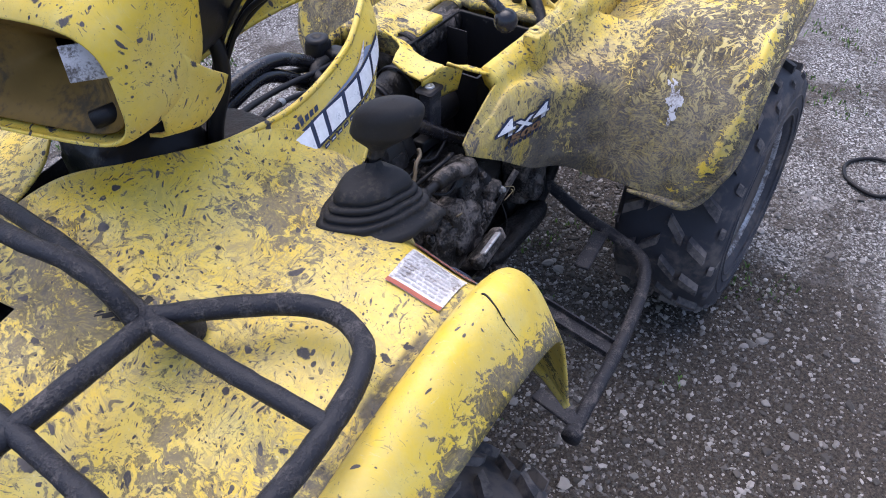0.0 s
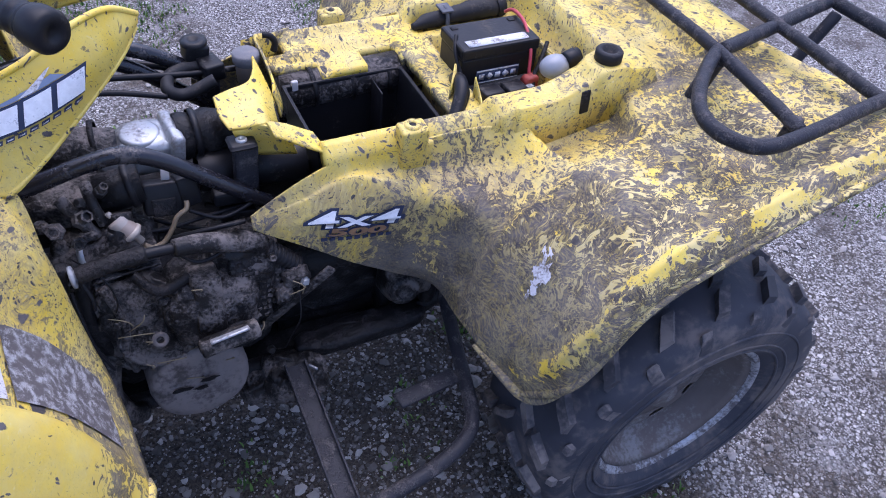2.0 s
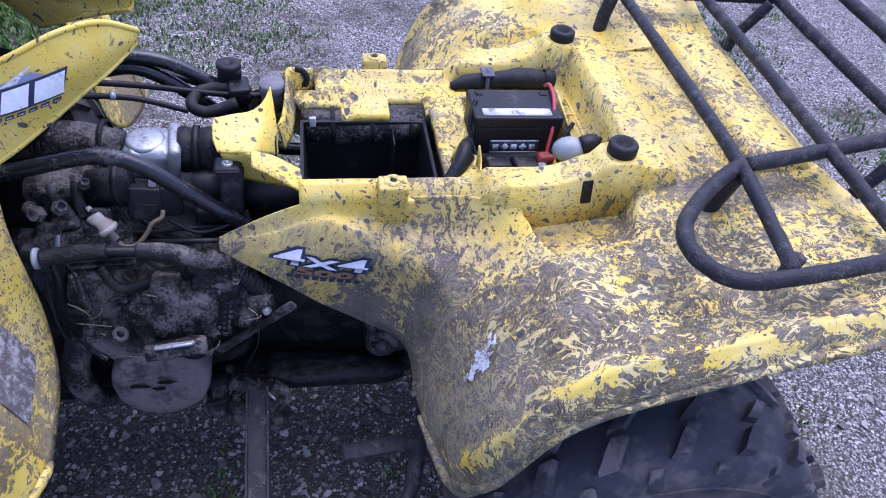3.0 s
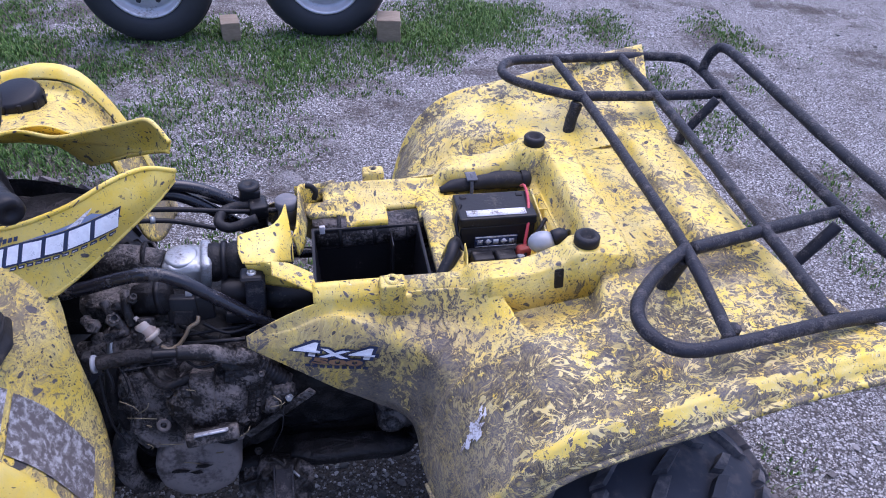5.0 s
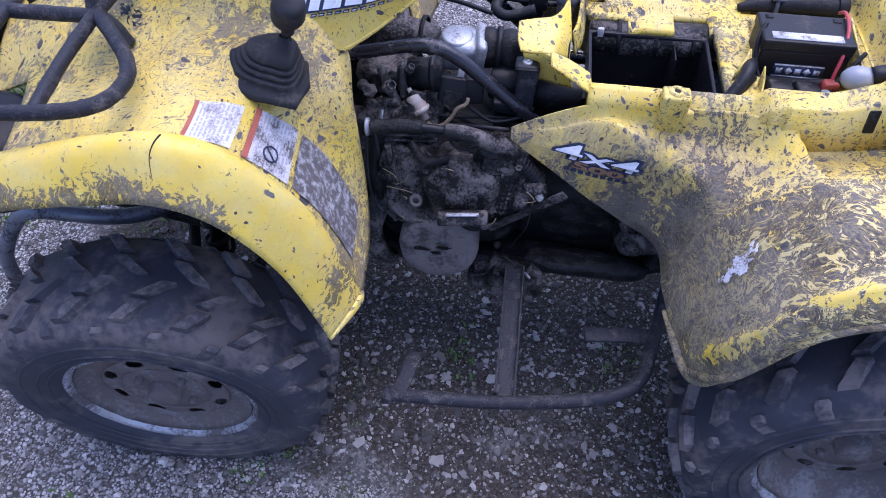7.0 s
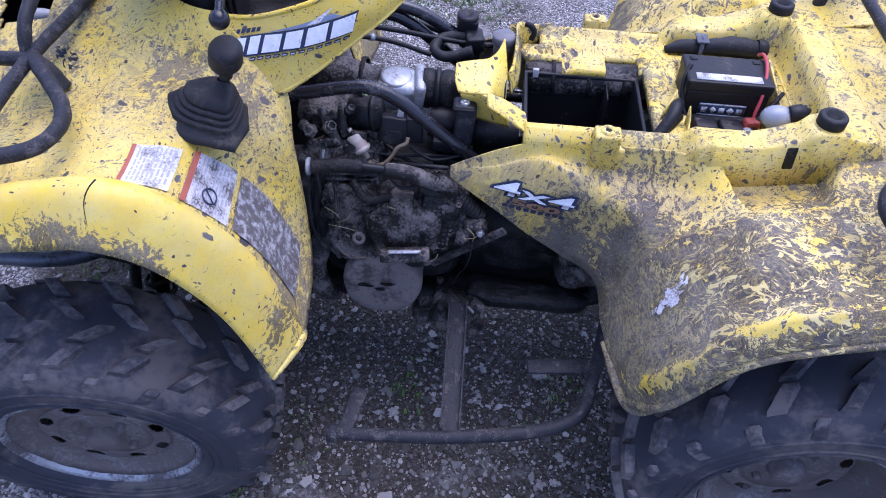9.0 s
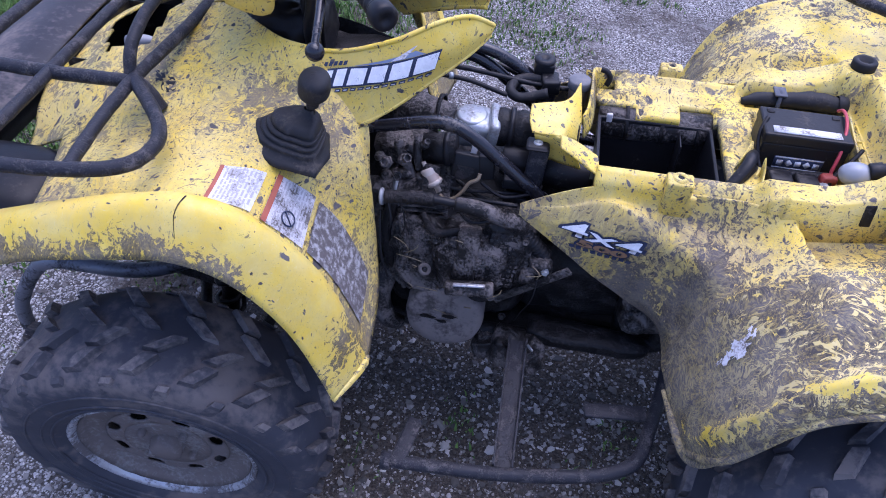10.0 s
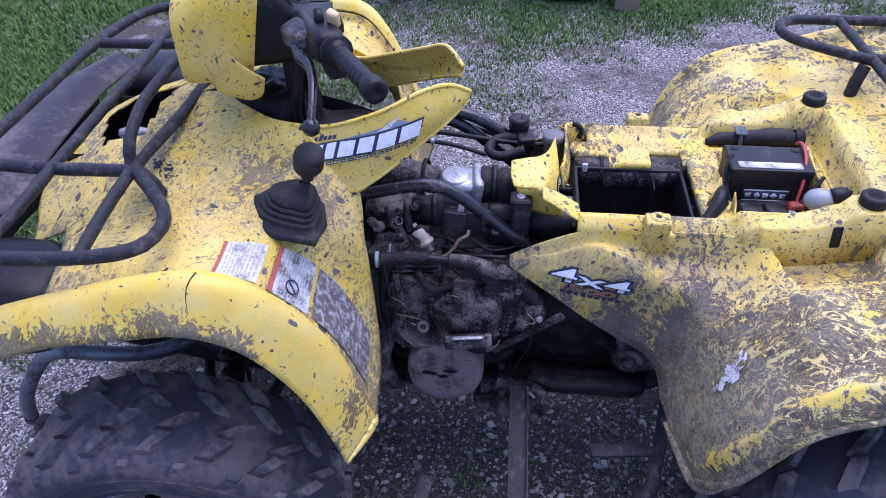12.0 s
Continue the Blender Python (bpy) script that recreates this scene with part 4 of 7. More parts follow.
skirt = loft([[(0.586, -0.112, 0.820), (0.605, -0.118, 0.822), (0.630, -0.130, 0.832), (0.662, -0.145, 0.815)],
              [(0.600, -0.100, 0.770), (0.612, -0.098, 0.760), (0.635, -0.100, 0.755), (0.680, -0.120, 0.760)]], 22, 6)
part("hook_skirt", grid(skirt), M_FIN, deck, thick=0.003, offset=0.0)
stay = loft([[(0.634, -0.133, 0.839), (0.663, -0.112, 0.814), (0.694, -0.119, 0.800), (0.705, -0.125, 0.797)], [(0.636, -0.168, 0.836), (0.664, -0.168, 0.818), (0.694, -0.172, 0.800), (0.712, -0.180, 0.794)]], 20, 6)
part("deck_stay", grid(stay), M_DECK, deck, thick=0.004, offset=0.0)
cross_wall = loft([[(0.672, -0.030, 0.815), (0.680, 0.0, 0.822), (0.684, 0.06, 0.828), (0.687, 0.128, 0.830), (0.72, 0.150, 0.816), (0.76, 0.172, 0.810)], [(0.680, -0.035, 0.770), (0.692, 0.0, 0.775), (0.697, 0.06, 0.775), (0.702, 0.12, 0.775), (0.73, 0.148, 0.775), (0.76, 0.172, 0.775)]], 30, 5)
part("cross_wall", grid(cross_wall), M_DECK, deck, thick=0.004, offset=0.0)


# ---- racks ----
def rack(parts, parent, name, label):
    """One welded rack: parts are (name, points, radius)."""
    root = None
    for nm, pts, r in parts:
        r = [q * 0.93 for q in r] if isinstance(r, list) else r * 0.93
        bm = tube(pts, r, max(10, 9 * len(pts)), 12)
        lumpy(bm, 0.0012, 60.0)
        if root is None:
            root = part(name, bm, M_RACK, parent, label)
        else:
            part(nm, bm, M_RACK, root)
    return root


Z = 0.912
rear_rack = rack([
    ("rail", [(1.346, -0.274, Z), (1.276, -0.325, Z - 0.004), (1.213, -0.393, Z - 0.006), (1.203, -0.450, Z - 0.008), (1.240, -0.495, Z - 0.010), (1.32, -0.497, Z - 0.008), (1.5, -0.478, Z), (1.66, -0.468, Z), (1.70, -0.44, Z), (1.705, -0.38, Z), (1.695, -0.2, Z), (1.695, 0.2, Z), (1.705, 0.42, Z), (1.69, 0.50, Z), (1.62, 0.525, Z), (1.5, 0.53, Z), (1.33, 0.53, Z), (1.235, 0.525, Z), (1.195, 0.48, Z), (1.205, 0.42, Z), (1.27, 0.36, Z), (1.352, 0.305, Z)], 0.0125),
    ("cross_bar", [(1.325, -0.488, Z - 0.008), (1.346, -0.274, Z), (1.35, 0.0, Z + 0.002), (1.352, 0.305, Z), (1.345, 0.53, Z)], 0.0115),
    ("cross_bar", [(1.505, -0.478, Z), (1.512, -0.25, Z + 0.002), (1.52, 0.0, Z + 0.004), (1.53, 0.3, Z), (1.525, 0.53, Z)], 0.0115),
    ("stay", [(1.36, -0.272, Z - 0.002), (1.52, -0.235, Z - 0.002), (1.69, -0.195, Z - 0.002)], 0.013),
    ("stay", [(1.36, 0.318, Z - 0.002), (1.52, 0.306, Z - 0.002), (1.70, 0.300, Z - 0.002)], 0.013),
    ("rear_hoop", [(1.70, 0.42, Z), (1.715, 0.42, Z + 0.05), (1.73, 0.385, Z + 0.075), (1.725, 0.2, Z + 0.078), (1.715, -0.1, Z + 0.078), (1.715, -0.36, Z + 0.075), (1.71, -0.42, Z + 0.045), (1.70, -0.43, Z)], 0.0125),
    ("foot", [(1.335, -0.29, Z - 0.01), (1.325, -0.285, Z - 0.05), (1.32, -0.28, Z - 0.085)], 0.015),
    ("foot", [(1.335, 0.30, Z - 0.01), (1.325, 0.295, Z - 0.05), (1.32, 0.29, Z - 0.085)], 0.015),
    ("foot", [(1.345, -0.46, Z - 0.01), (1.345, -0.455, Z - 0.05)], 0.012),
    ("foot", [(1.53, 0.14, Z), (1.525, 0.14, Z - 0.035)], 0.012),
    ("foot", [(1.66, -0.24, Z), (1.60, -0.24, Z - 0.09)], 0.012),
    ("foot", [(1.67, 0.27, Z), (1.60, 0.27, Z - 0.10)], 0.012),
], atv, "rear_rack", "black tubular steel rear cargo rack with chipped paint")

Z = 0.935
front_rack = rack([
    ("rail", [(-0.08, -0.272, Z), (-0.03, -0.325, Z), (0.018, -0.385, Z - 0.003), (0.03, -0.435, Z - 0.006), (0.005, -0.48, Z - 0.008), (-0.07, -0.503, Z - 0.010), (-0.2, -0.510, Z - 0.012), (-0.32, -0.49, Z - 0.012), (-0.375, -0.42, Z - 0.010), (-0.39, -0.3, Z), (-0.392, 0.0, Z), (-0.392, 0.22, Z), (-0.36, 0.40, Z), (-0.28, 0.47, Z), (-0.12, 0.50, Z), (-0.02, 0.49, Z), (0.02, 0.43, Z), (0.0, 0.36, Z), (-0.08, 0.272, Z)], 0.0125),
    ("cross_bar", [(-0.07, -0.503, Z - 0.010), (-0.078, -0.4, Z - 0.004), (-0.08, -0.272, Z), (-0.065, -0.1, Z + 0.004), (-0.065, 0.1, Z + 0.004), (-0.08, 0.272, Z)], 0.0115),
    ("cross_bar", [(-0.235, -0.508, Z - 0.012), (-0.233, -0.39, Z - 0.012), (-0.232, -0.264, Z - 0.006), (-0.235, 0.0, Z), (-0.245, 0.264, Z), (-0.25, 0.478, Z)], 0.0115),
    ("raised_bar", [(-0.09, -0.262, Z), (-0.092, -0.245, Z + 0.03), (-0.096, -0.20, Z + 0.05), (-0.11, -0.1, Z + 0.055), (-0.11, 0.1, Z + 0.055), (-0.10, 0.2, Z + 0.05), (-0.085, 0.262, Z)], 0.0115),
    ("stay", [(-0.08, -0.275, Z - 0.003), (-0.23, -0.272, Z - 0.008), (-0.39, -0.27, Z - 0.004)], 0.013),
    ("stay", [(-0.08, 0.262, Z - 0.003), (-0.23, 0.252, Z - 0.008), (-0.39, 0.24, Z - 0.004)], 0.013),
    ("foot", [(-0.078, -0.272, Z - 0.002), (-0.060, -0.276, Z - 0.025), (-0.045, -0.280, Z - 0.052)], [0.013, 0.018, 0.019]),
    ("foot", [(-0.072, 0.25, Z - 0.005), (-0.06, 0.235, Z - 0.03), (-0.05, 0.22, Z - 0.055)], [0.013, 0.019, 0.021]),
], atv, "front_rack", "black tubular steel front cargo rack with chipped paint")
hole = [[Vector((-0.067 + 0.72 * a - 0.66 * b, -0.206 - 0.62 * a - 0.75 * b, 0.0)) for a, b in ((q * 0.040 * math.cos(t), q * 0.013 * math.sin(t) * (1.0 + 0.4 * math.cos(t))) for t in (math.tau * k / 24 for k in range(24)))] for q in (1.0, 0.7, 0.3, 0.02)]
for row in hole:
    for p in row:
        near = min((v for line in hood_rows for v in line), key=lambda v: (v.x - p.x) ** 2 + (v.y - p.y) ** 2)
        p.z = near.z + 0.004
part("mount_hole", grid(hole, closed=True), M_BLACK, front_body)


# ---- stickers that follow the bodywork ----
def spot(pts, s):
    """The point at s (0 to 1) of the smooth curve through pts."""
    p, m = [Vector(q) for q in pts], len(pts)
    s = min(max(s, 0.0), 1.0) * (m - 1)
    i = min(int(s), m - 2)
    f = s - i
    a, b, c, d = (p[min(max(i + j, 0), m - 1)] for j in (-1, 0, 1, 2))
    return 0.5 * (2 * b + (c - a) * f + (2 * a - 5 * b + 4 * c - d) * f * f + (3 * b - a - 3 * c + d) * f**3)


def over(curves, u, v, lift):
    """A point lift metres outside the lofted surface at (u, v)."""
    at = lambda a, b: spot([spot(c, a) for c in curves], b)
    p = at(u, v)
    out = (at(u + 0.004, v) - at(u - 0.004, v)).cross(at(u, v + 0.006) - at(u, v - 0.006)).normalized()
    if out.y > 0 and abs(out.y) > abs(out.z) or out.z < 0 and abs(out.z) >= abs(out.y):
        out = -out
    return p + out * lift


def patch(curves, u0, u1, v0, v1, lift, n=8, m=6, slant=0.0, bm=None):
    rows = [[over(curves, u0 + (u1 - u0) * i / n + slant * (j / m - 0.5), v0 + (v1 - v0) * j / m, lift) for j in range(m + 1)] for i in range(n + 1)]
    return grid(rows, bm=bm)


def bars(curves, u0, u1, v0, v1, lines, lift, seed, across=False):
    """Rows of short bars that stand for print too small to read."""
    rng, bm = random.Random(seed), bmesh.new()
    for k in range(lines):
        s = 0.0
        while s < 0.93:
            w = rng.uniform(0.06, 0.2)
            e = min(s + w, 1.0)
            a, b = k / lines + 0.25 / lines, (k + 0.72) / lines
            if across:
                patch(curves, u0 + (u1 - u0) * a, u0 + (u1 - u0) * b, v0 + (v1 - v0) * s, v0 + (v1 - v0) * e, lift, 1, 2, bm=bm)
            else:
                patch(curves, u0 + (u1 - u0) * s, u0 + (u1 - u0) * e, v0 + (v1 - v0) * a, v0 + (v1 - v0) * b, lift, 2, 1, bm=bm)
            s = e + 0.04
    return bm


# warning labels on the front fender
for u0, u1, v0, v1, seed in ((0.571, 0.695, 0.725, 0.842, 1), (0.718, 0.80, 0.715, 0.85, 2), (0.805, 0.945, 0.72, 0.85, 3)):
    if seed < 3:
        part("label_border", patch(HOOD, u0 - 0.012, u1 + 0.008, v0 - 0.012, v1 + 0.012, 0.0032, 8, 6), M_BAND, front_body)
    if seed == 3:
        u0 = u0 + 0.004
    lab = part("warning_label", patch(HOOD, u0, u1, v0, v1, 0.0062, 10, 8), (M_WHITE, M_WHITE_MUD, M_LABEL_LOST)[seed - 1], front_body, "scuffed white warning label with a red strip" if seed == 1 else "warning label nearly covered in dry mud")
    if seed < 3:
        part("label_strip", patch(HOOD, u0, u0 + 0.011, v0, v1, 0.0074, 3, 6), M_REDPRINT, lab)
    if seed == 3:
        continue
    part("label_print", bars(HOOD, u0 + 0.018, u1 - 0.006, v0 + 0.008, v1 - 0.01, 9, 0.0074, seed, True), M_GREYPRINT, lab)
    if seed == 2:
        mid, ring = over(HOOD, u0 + 0.045, (v0 + v1) / 2 + 0.02, 0.0082), []
        e1 = (over(HOOD, u0 + 0.06, (v0 + v1) / 2 + 0.02, 0.0082) - mid).normalized()
        e2 = (over(HOOD, u0 + 0.045, (v0 + v1) / 2 + 0.05, 0.0082) - mid).normalized()
        ring = [mid + 0.013 * (math.cos(a) * e1 + math.sin(a) * e2) for a in (math.tau * k / 20 for k in range(20))]
        sign = tube(ring, 0.0013, 20, 6, closed=True, straight=True)
        rod(mid + (e1 + e2) * 0.009, mid - (e1 + e2) * 0.009, 0.0012, 6, sign)
        part("label_symbol", sign, M_INK, lab)

# crack in the flare
crack = [over(BAND, u, v, 0.0043) for u, v in ((0.572, 0.02), (0.570, 0.25), (0.577, 0.42), (0.569, 0.60), (0.566, 0.72), (0.575, 0.83))]
part("crack", tube(crack, [0.0006, 0.0009, 0.0013, 0.0009, 0.0006, 0.0003], 30, 5), M_BLACK, front_body)

# side decal of the tank fin, drawn as plain blocks
FIN = [FIN_TOP, FIN_MID, FIN_LOW]


def on_fin(x, z, lift):
    """The fin's outer surface at a given x and z."""
    u, v = 0.15 + (x - 0.17) * 2.0, 0.4
    for _ in range(14):
        p, pu, pv = over(FIN, u, v, 0), over(FIN, u + 0.01, v, 0), over(FIN, u, v + 0.02, 0)
        a, b, c, d = (pu.x - p.x) / 0.01, (pv.x - p.x) / 0.02, (pu.z - p.z) / 0.01, (pv.z - p.z) / 0.02
        det = a * d - b * c
        if abs(det) < 1e-6:
            break
        ex, ez = x - p.x, z - p.z
        u, v = min(max(u + 0.8 * (d * ex - b * ez) / det, 0.02), 0.97), min(max(v + 0.8 * (a * ez - c * ex) / det, -0.05), 1.02)
    return over(FIN, u, v, lift)


DECAL = (Vector((0.205, 0.9120)), Vector((0.412, 0.962)), Vector((0.005, 0.030)))


def decal_at(s, t, lift):
    q = DECAL[0].lerp(DECAL[1], s) + DECAL[2] * t * (1.0 + 0.12 * s)
    return on_fin(q.x, q.y, lift)


def decal_shape(corners, lift, bm=None, n=6):
    """A flat piece of print between four (s, t) corners."""
    (a, b), (c, d) = [(Vector(corners[0]), Vector(corners[1])), (Vector(corners[3]), Vector(corners[2]))]
    return grid([[decal_at(*a.lerp(b, i / n).lerp(c.lerp(d, i / n), j / 3), lift) for j in range(4)] for i in range(n + 1)], bm=bm)


decal = part("fin_decal", decal_shape(((-0.02, 0.12), (0.97, 0.12), (1.0, 1.10), (0.0, 1.08)), 0.0040, n=24), M_INK, front_body, "navy and white block side decal")
part("decal_trim", decal_shape(((-0.13, 0.0), (0.0, 0.14), (0.0, 0.5), (-0.05, 0.42)), 0.0040), M_BLUE, decal)
part("decal_trim", decal_shape(((0.28, 1.10), (0.88, 1.12), (0.80, 1.38), (0.52, 1.22)), 0.0040), M_BLUE, decal)
part("decal_trim", decal_shape(((0.62, 1.14), (0.72, 1.14), (0.80, 1.62), (0.78, 1.62)), 0.0044), M_WHITE, decal)
s0, lean = 0.010, 0.014
for wide, low, top in ((0.135, 0.10, 0.98), (0.085, 0.22, 1.02), (0.140, 0.20, 0.97), (0.130, 0.24, 1.0), (0.150, 0.20, 1.02), (0.160, 0.22, 1.0)):
    part("decal_block", decal_shape(((s0, low), (s0 + wide, 0.20), (s0 + wide + lean, top), (s0 + lean, 1.0)), 0.0052), M_LETTER, decal)
    s0 += wide + 0.032
for k in range(12):
    s0 = 0.20 + 0.064 * k
    part("decal_bar", decal_shape(((s0, -0.10), (s0 + 0.048, -0.10), (s0 + 0.052, 0.06), (s0 + 0.006, 0.06)), 0.0044, n=2), M_INK, decal)
    part("decal_bar", decal_shape(((s0 + 0.01, -0.045), (s0 + 0.040, -0.045), (s0 + 0.042, 0.0), (s0 + 0.012, 0.0)), 0.0052, n=2), M_WHITE, decal)
for k in range(6):
    s0 = 0.02 + 0.042 * k
    part("decal_bar", decal_shape(((s0, 1.20), (s0 + 0.030, 1.20), (s0 + 0.036, 1.40), (s0 + 0.006, 1.40)), 0.0044, n=2), M_INK, decal)


def on_side(x, z, lift):
    """The rear fender's side panel at a given x and z."""
    u, v = (x - 0.58) / 0.08 / 11, 0.55
    for _ in range(16):
        p, pu, pv = over(REAR, u, v, 0), over(REAR, u + 0.005, v, 0), over(REAR, u, v + 0.01, 0)
        a, b, c, d = (pu.x - p.x) / 0.005, (pv.x - p.x) / 0.01, (pu.z - p.z) / 0.005, (pv.z - p.z) / 0.01
        det = a * d - b * c
        if abs(det) < 1e-7:
            break
        ex, ez = x - p.x, z - p.z
        u, v = min(max(u + 0.8 * (d * ex - b * ez) / det, 0.01), 0.6), min(max(v + 0.8 * (a * ez - c * ex) / det, 0.30), 0.99)
    return over(REAR, u, v, lift)


def written(body, a0, a1, height, lift, thicker=0.0, lean=0.3):
    """Text on the side panel along the middle line from a0 to a1, both (x, z)."""
    cu = bpy.data.curves.new("text", "FONT")
    cu.body, cu.offset, cu.resolution_u = body, thicker, 3
    ob = bpy.data.objects.new("text", cu)
    scene.collection.objects.link(ob)
    me = ob.to_mesh()
    bm = bmesh.new()
    bm.from_mesh(me)
    ob.to_mesh_clear()
    bpy.data.objects.remove(ob)
    bmesh.ops.triangulate(bm, faces=bm.faces[:])
    xs, ys = [v.co.x for v in bm.verts], [v.co.y for v in bm.verts]
    x0, x1, y0, y1 = min(xs), max(xs), min(ys), max(ys)
    for v in bm.verts:
        a, b = (v.co.x - x0) / (x1 - x0), (v.co.y - y0) / (y1 - y0) - 0.5
        v.co = on_side(a0[0] + (a1[0] - a0[0]) * a + lean * height * b, a0[1] + (a1[1] - a0[1]) * a + height * b, lift)
    return bm


badge = part("side_badge", written("4x4", (0.656, 0.705), (0.816, 0.693), 0.036, 0.0032, 0.06), M_INK, rear_body, "black and white four by four badge")
part("badge_letters", written("4x4", (0.663, 0.7045), (0.809, 0.6935), 0.028, 0.0050, 0.012), M_LETTER, badge)
part("badge_outline", written("500", (0.690, 0.679), (0.790, 0.669), 0.022, 0.0036, 0.08), M_INK, badge)
part("badge_number", written("500", (0.694, 0.6785), (0.786, 0.6695), 0.016, 0.0050, 0.04), M_BROWNPRINT, badge)
for k in range(9):
    x = 0.680 + 0.0132 * k
    z = 0.6605 - 0.09 * (x - 0.68)
    part("badge_print", grid([[on_side(x + e, z + q, 0.0036) for q in (0.0, 0.0075)] for e in (0.0, 0.0095)]), M_INK, badge)
# torn remains of a sticker on the rear fender
rng = random.Random(11)
for u, v, a, b in ((0.516, 0.585, 0.014, 0.042), (0.522, 0.600, 0.010, 0.030), (0.512, 0.622, 0.010, 0.022), (0.525, 0.548, 0.005, 0.014), (0.507, 0.648, 0.005, 0.016), (0.515, 0.540, 0.004, 0.012), (0.506, 0.585, 0.004, 0.010), (0.529, 0.60, 0.004, 0.012)):
    bm = bmesh.new()
    ring = [bm.verts.new(grab_recess(over(REAR, u + a * q * math.cos(t), v + b * q * math.sin(t), 0.004))) for q, t in ((rng.uniform(0.30, 1.1), math.tau * k / 17) for k in range(17))]
    bm.faces.new(ring)
    bmesh.ops.triangulate(bm, faces=bm.faces[:])
    part("sticker_scrap", bm, M_WHITE, rear_body, "torn white sticker remnant")

# small holes and bolts on the panels
for x, y, z in ((0.298, -0.262, 0.780),):
    part("panel_bolt", lathe([(0.012, 0.0), (0.011, 0.002), (0.005, 0.002), (0.0, 0.001)], 16, look((x, y, z), (x + 0.6, y + 1.0, z - 0.2))), M_GREYPRINT, front_body)
    part("panel_hole", lathe([(0.006, 0.0), (0.0, 0.001)], 14, look((x - 0.002, y - 0.004, z), (x + 0.6, y + 1.0, z - 0.2))), M_BLACK, front_body)

# ---- shift lever ----
base = [(0.098, -0.286), (0.128, -0.356), (0.198, -0.39), (0.262, -0.394), (0.270, -0.335), (0.254, -0.284), (0.180, -0.252)]
soft = [Vector((0.208 + (p.x - 0.203) * 0.85, -0.335 + (p.y + 0.335) * 0.88, 0)) for p in spline([(x, y, 0) for x, y in base], 40, closed=True)]
corners = [Vector((0.208 + (x - 0.203) * 0.92, -0.335 + (y + 0.335) * 0.94, 0)) for x, y in base]
outline = [corners[k // 6].lerp(corners[(k // 6 + 1) % 7], k % 6 / 6) for k in range(42)]
soft = [soft[round(k * 40 / 42) % 40] for k in range(42)]
rows = []
for size, z, drop, sharp in ((1.03, 0.884, 1, 1.0), (1.03, 0.890, 1, 1.0), (0.97, 0.8935, 0.9, 1.0), (0.84, 0.896, 0.5, 0.7), (0.82, 0.9005, 0.3, 0.4), (0.83, 0.905, 0.2, 0.2), (0.76, 0.9055, 0.1, 0.1), (0.715, 0.9045, 0, 0), (0.745, 0.909, 0, 0), (0.735, 0.9125, 0, 0), (0.66, 0.913, 0, 0), (0.63, 0.9115, 0, 0), (0.665, 0.916, 0, 0), (0.655, 0.920, 0, 0), (0.59, 0.9205, 0, 0), (0.56, 0.919, 0, 0), (0.59, 0.9235, 0, 0), (0.575, 0.927, 0, 0), (0.54, 0.932, 0, 0), (0.47, 0.936, 0, 0), (0.34, 0.938, 0, 0), (0.15, 0.939, 0, 0), (0.11, 0.948, 0, 0)):
    c = Vector((0.208, -0.335, 0)).lerp(Vector((0.236, -0.308, 0)), min(1.0, (1.03 - size) * 1.05))
    ring = [a.lerp(b, sharp) for a, b in zip(soft, outline)]
    rows.append([Vector((c.x + (p.x - 0.208) * size, c.y + (p.y + 0.335) * size, z - 0.006 * drop * ease(p.x, 0.2, 0.29))) for p in ring])
boot = part("shift_boot", lumpy(grid(rows, closed=True), 0.0012, 35.0), M_BOOT, atv, "black ribbed rubber gear lever boot")
shaft = part("shift_lever", tube([(0.236, -0.306, 0.94), (0.240, -0.308, 0.972), (0.243, -0.31, 0.99)], [0.007, 0.0065, 0.008], 10, 10), M_BLACK, atv)
knob_rows, lie = [], Vector((0.38, -0.92, 0.12)).normalized()
for k in range(21):
    t = k / 20
    c = Vector((0.240, -0.308, 0.952)).lerp(Vector((0.258, -0.328, 1.028)), t)
    neck = ease(t, 0.08, 0.50)
    dome = math.sqrt(max(0.0, 1 - max(0.0, (t - 0.70) / 0.30) ** 2.4))
    side = lie.cross(Vector((0, 0, 1)))
    knob_rows.append([c + lie * (0.010 + 0.034 * neck) * dome * math.cos(a) + side * (0.010 + 0.015 * neck) * dome * math.sin(a) for a in (math.tau * s / 24 for s in range(24))])
part("shift_knob", grid(knob_rows, closed=True), M_BOOT, shaft, "worn black pear-shaped gear knob")

# ---- handlebar ----
bar = part("handlebar", tube([(0.165, 0.0, 1.120), (0.19, -0.09, 1.135), (0.235, -0.20, 1.185), (0.28, -0.30, 1.205), (0.335, -0.385, 1.212), (0.405, -0.487, 1.211)], 0.011, 40, 12), M_BLACK, atv, "black steel handlebar")
g0, g1 = Vector((0.332, -0.378, 1.212)), Vector((0.397, -0.476, 1.211))
ribs = []
for k in range(41):
    t = k / 40
    r = 0.0128 + (0.0010 if k % 4 in (1, 2) else 0.0) + 0.004 * (t < 0.06) + 0.0015 * (t > 0.93)
    ribs.append((r, t * (g1 - g0).length))
turn = Matrix.Translation(g0) @ (g1 - g0).to_track_quat("Z", "Y").to_matrix().to_4x4()
grip = part("grip", lathe(ribs, 24, turn), M_BLACK, bar, "ribbed black rubber grip")
part("grip_cap", lathe([(0.0155, -0.004), (0.0168, 0.0), (0.0168, 0.014), (0.014, 0.018), (0.006, 0.018), (0.005, 0.016), (0.0, 0.016)], 24, Matrix.Translation(g1) @ (g1 - g0).to_track_quat("Z", "Y").to_matrix().to_4x4()), M_BLACK, bar)
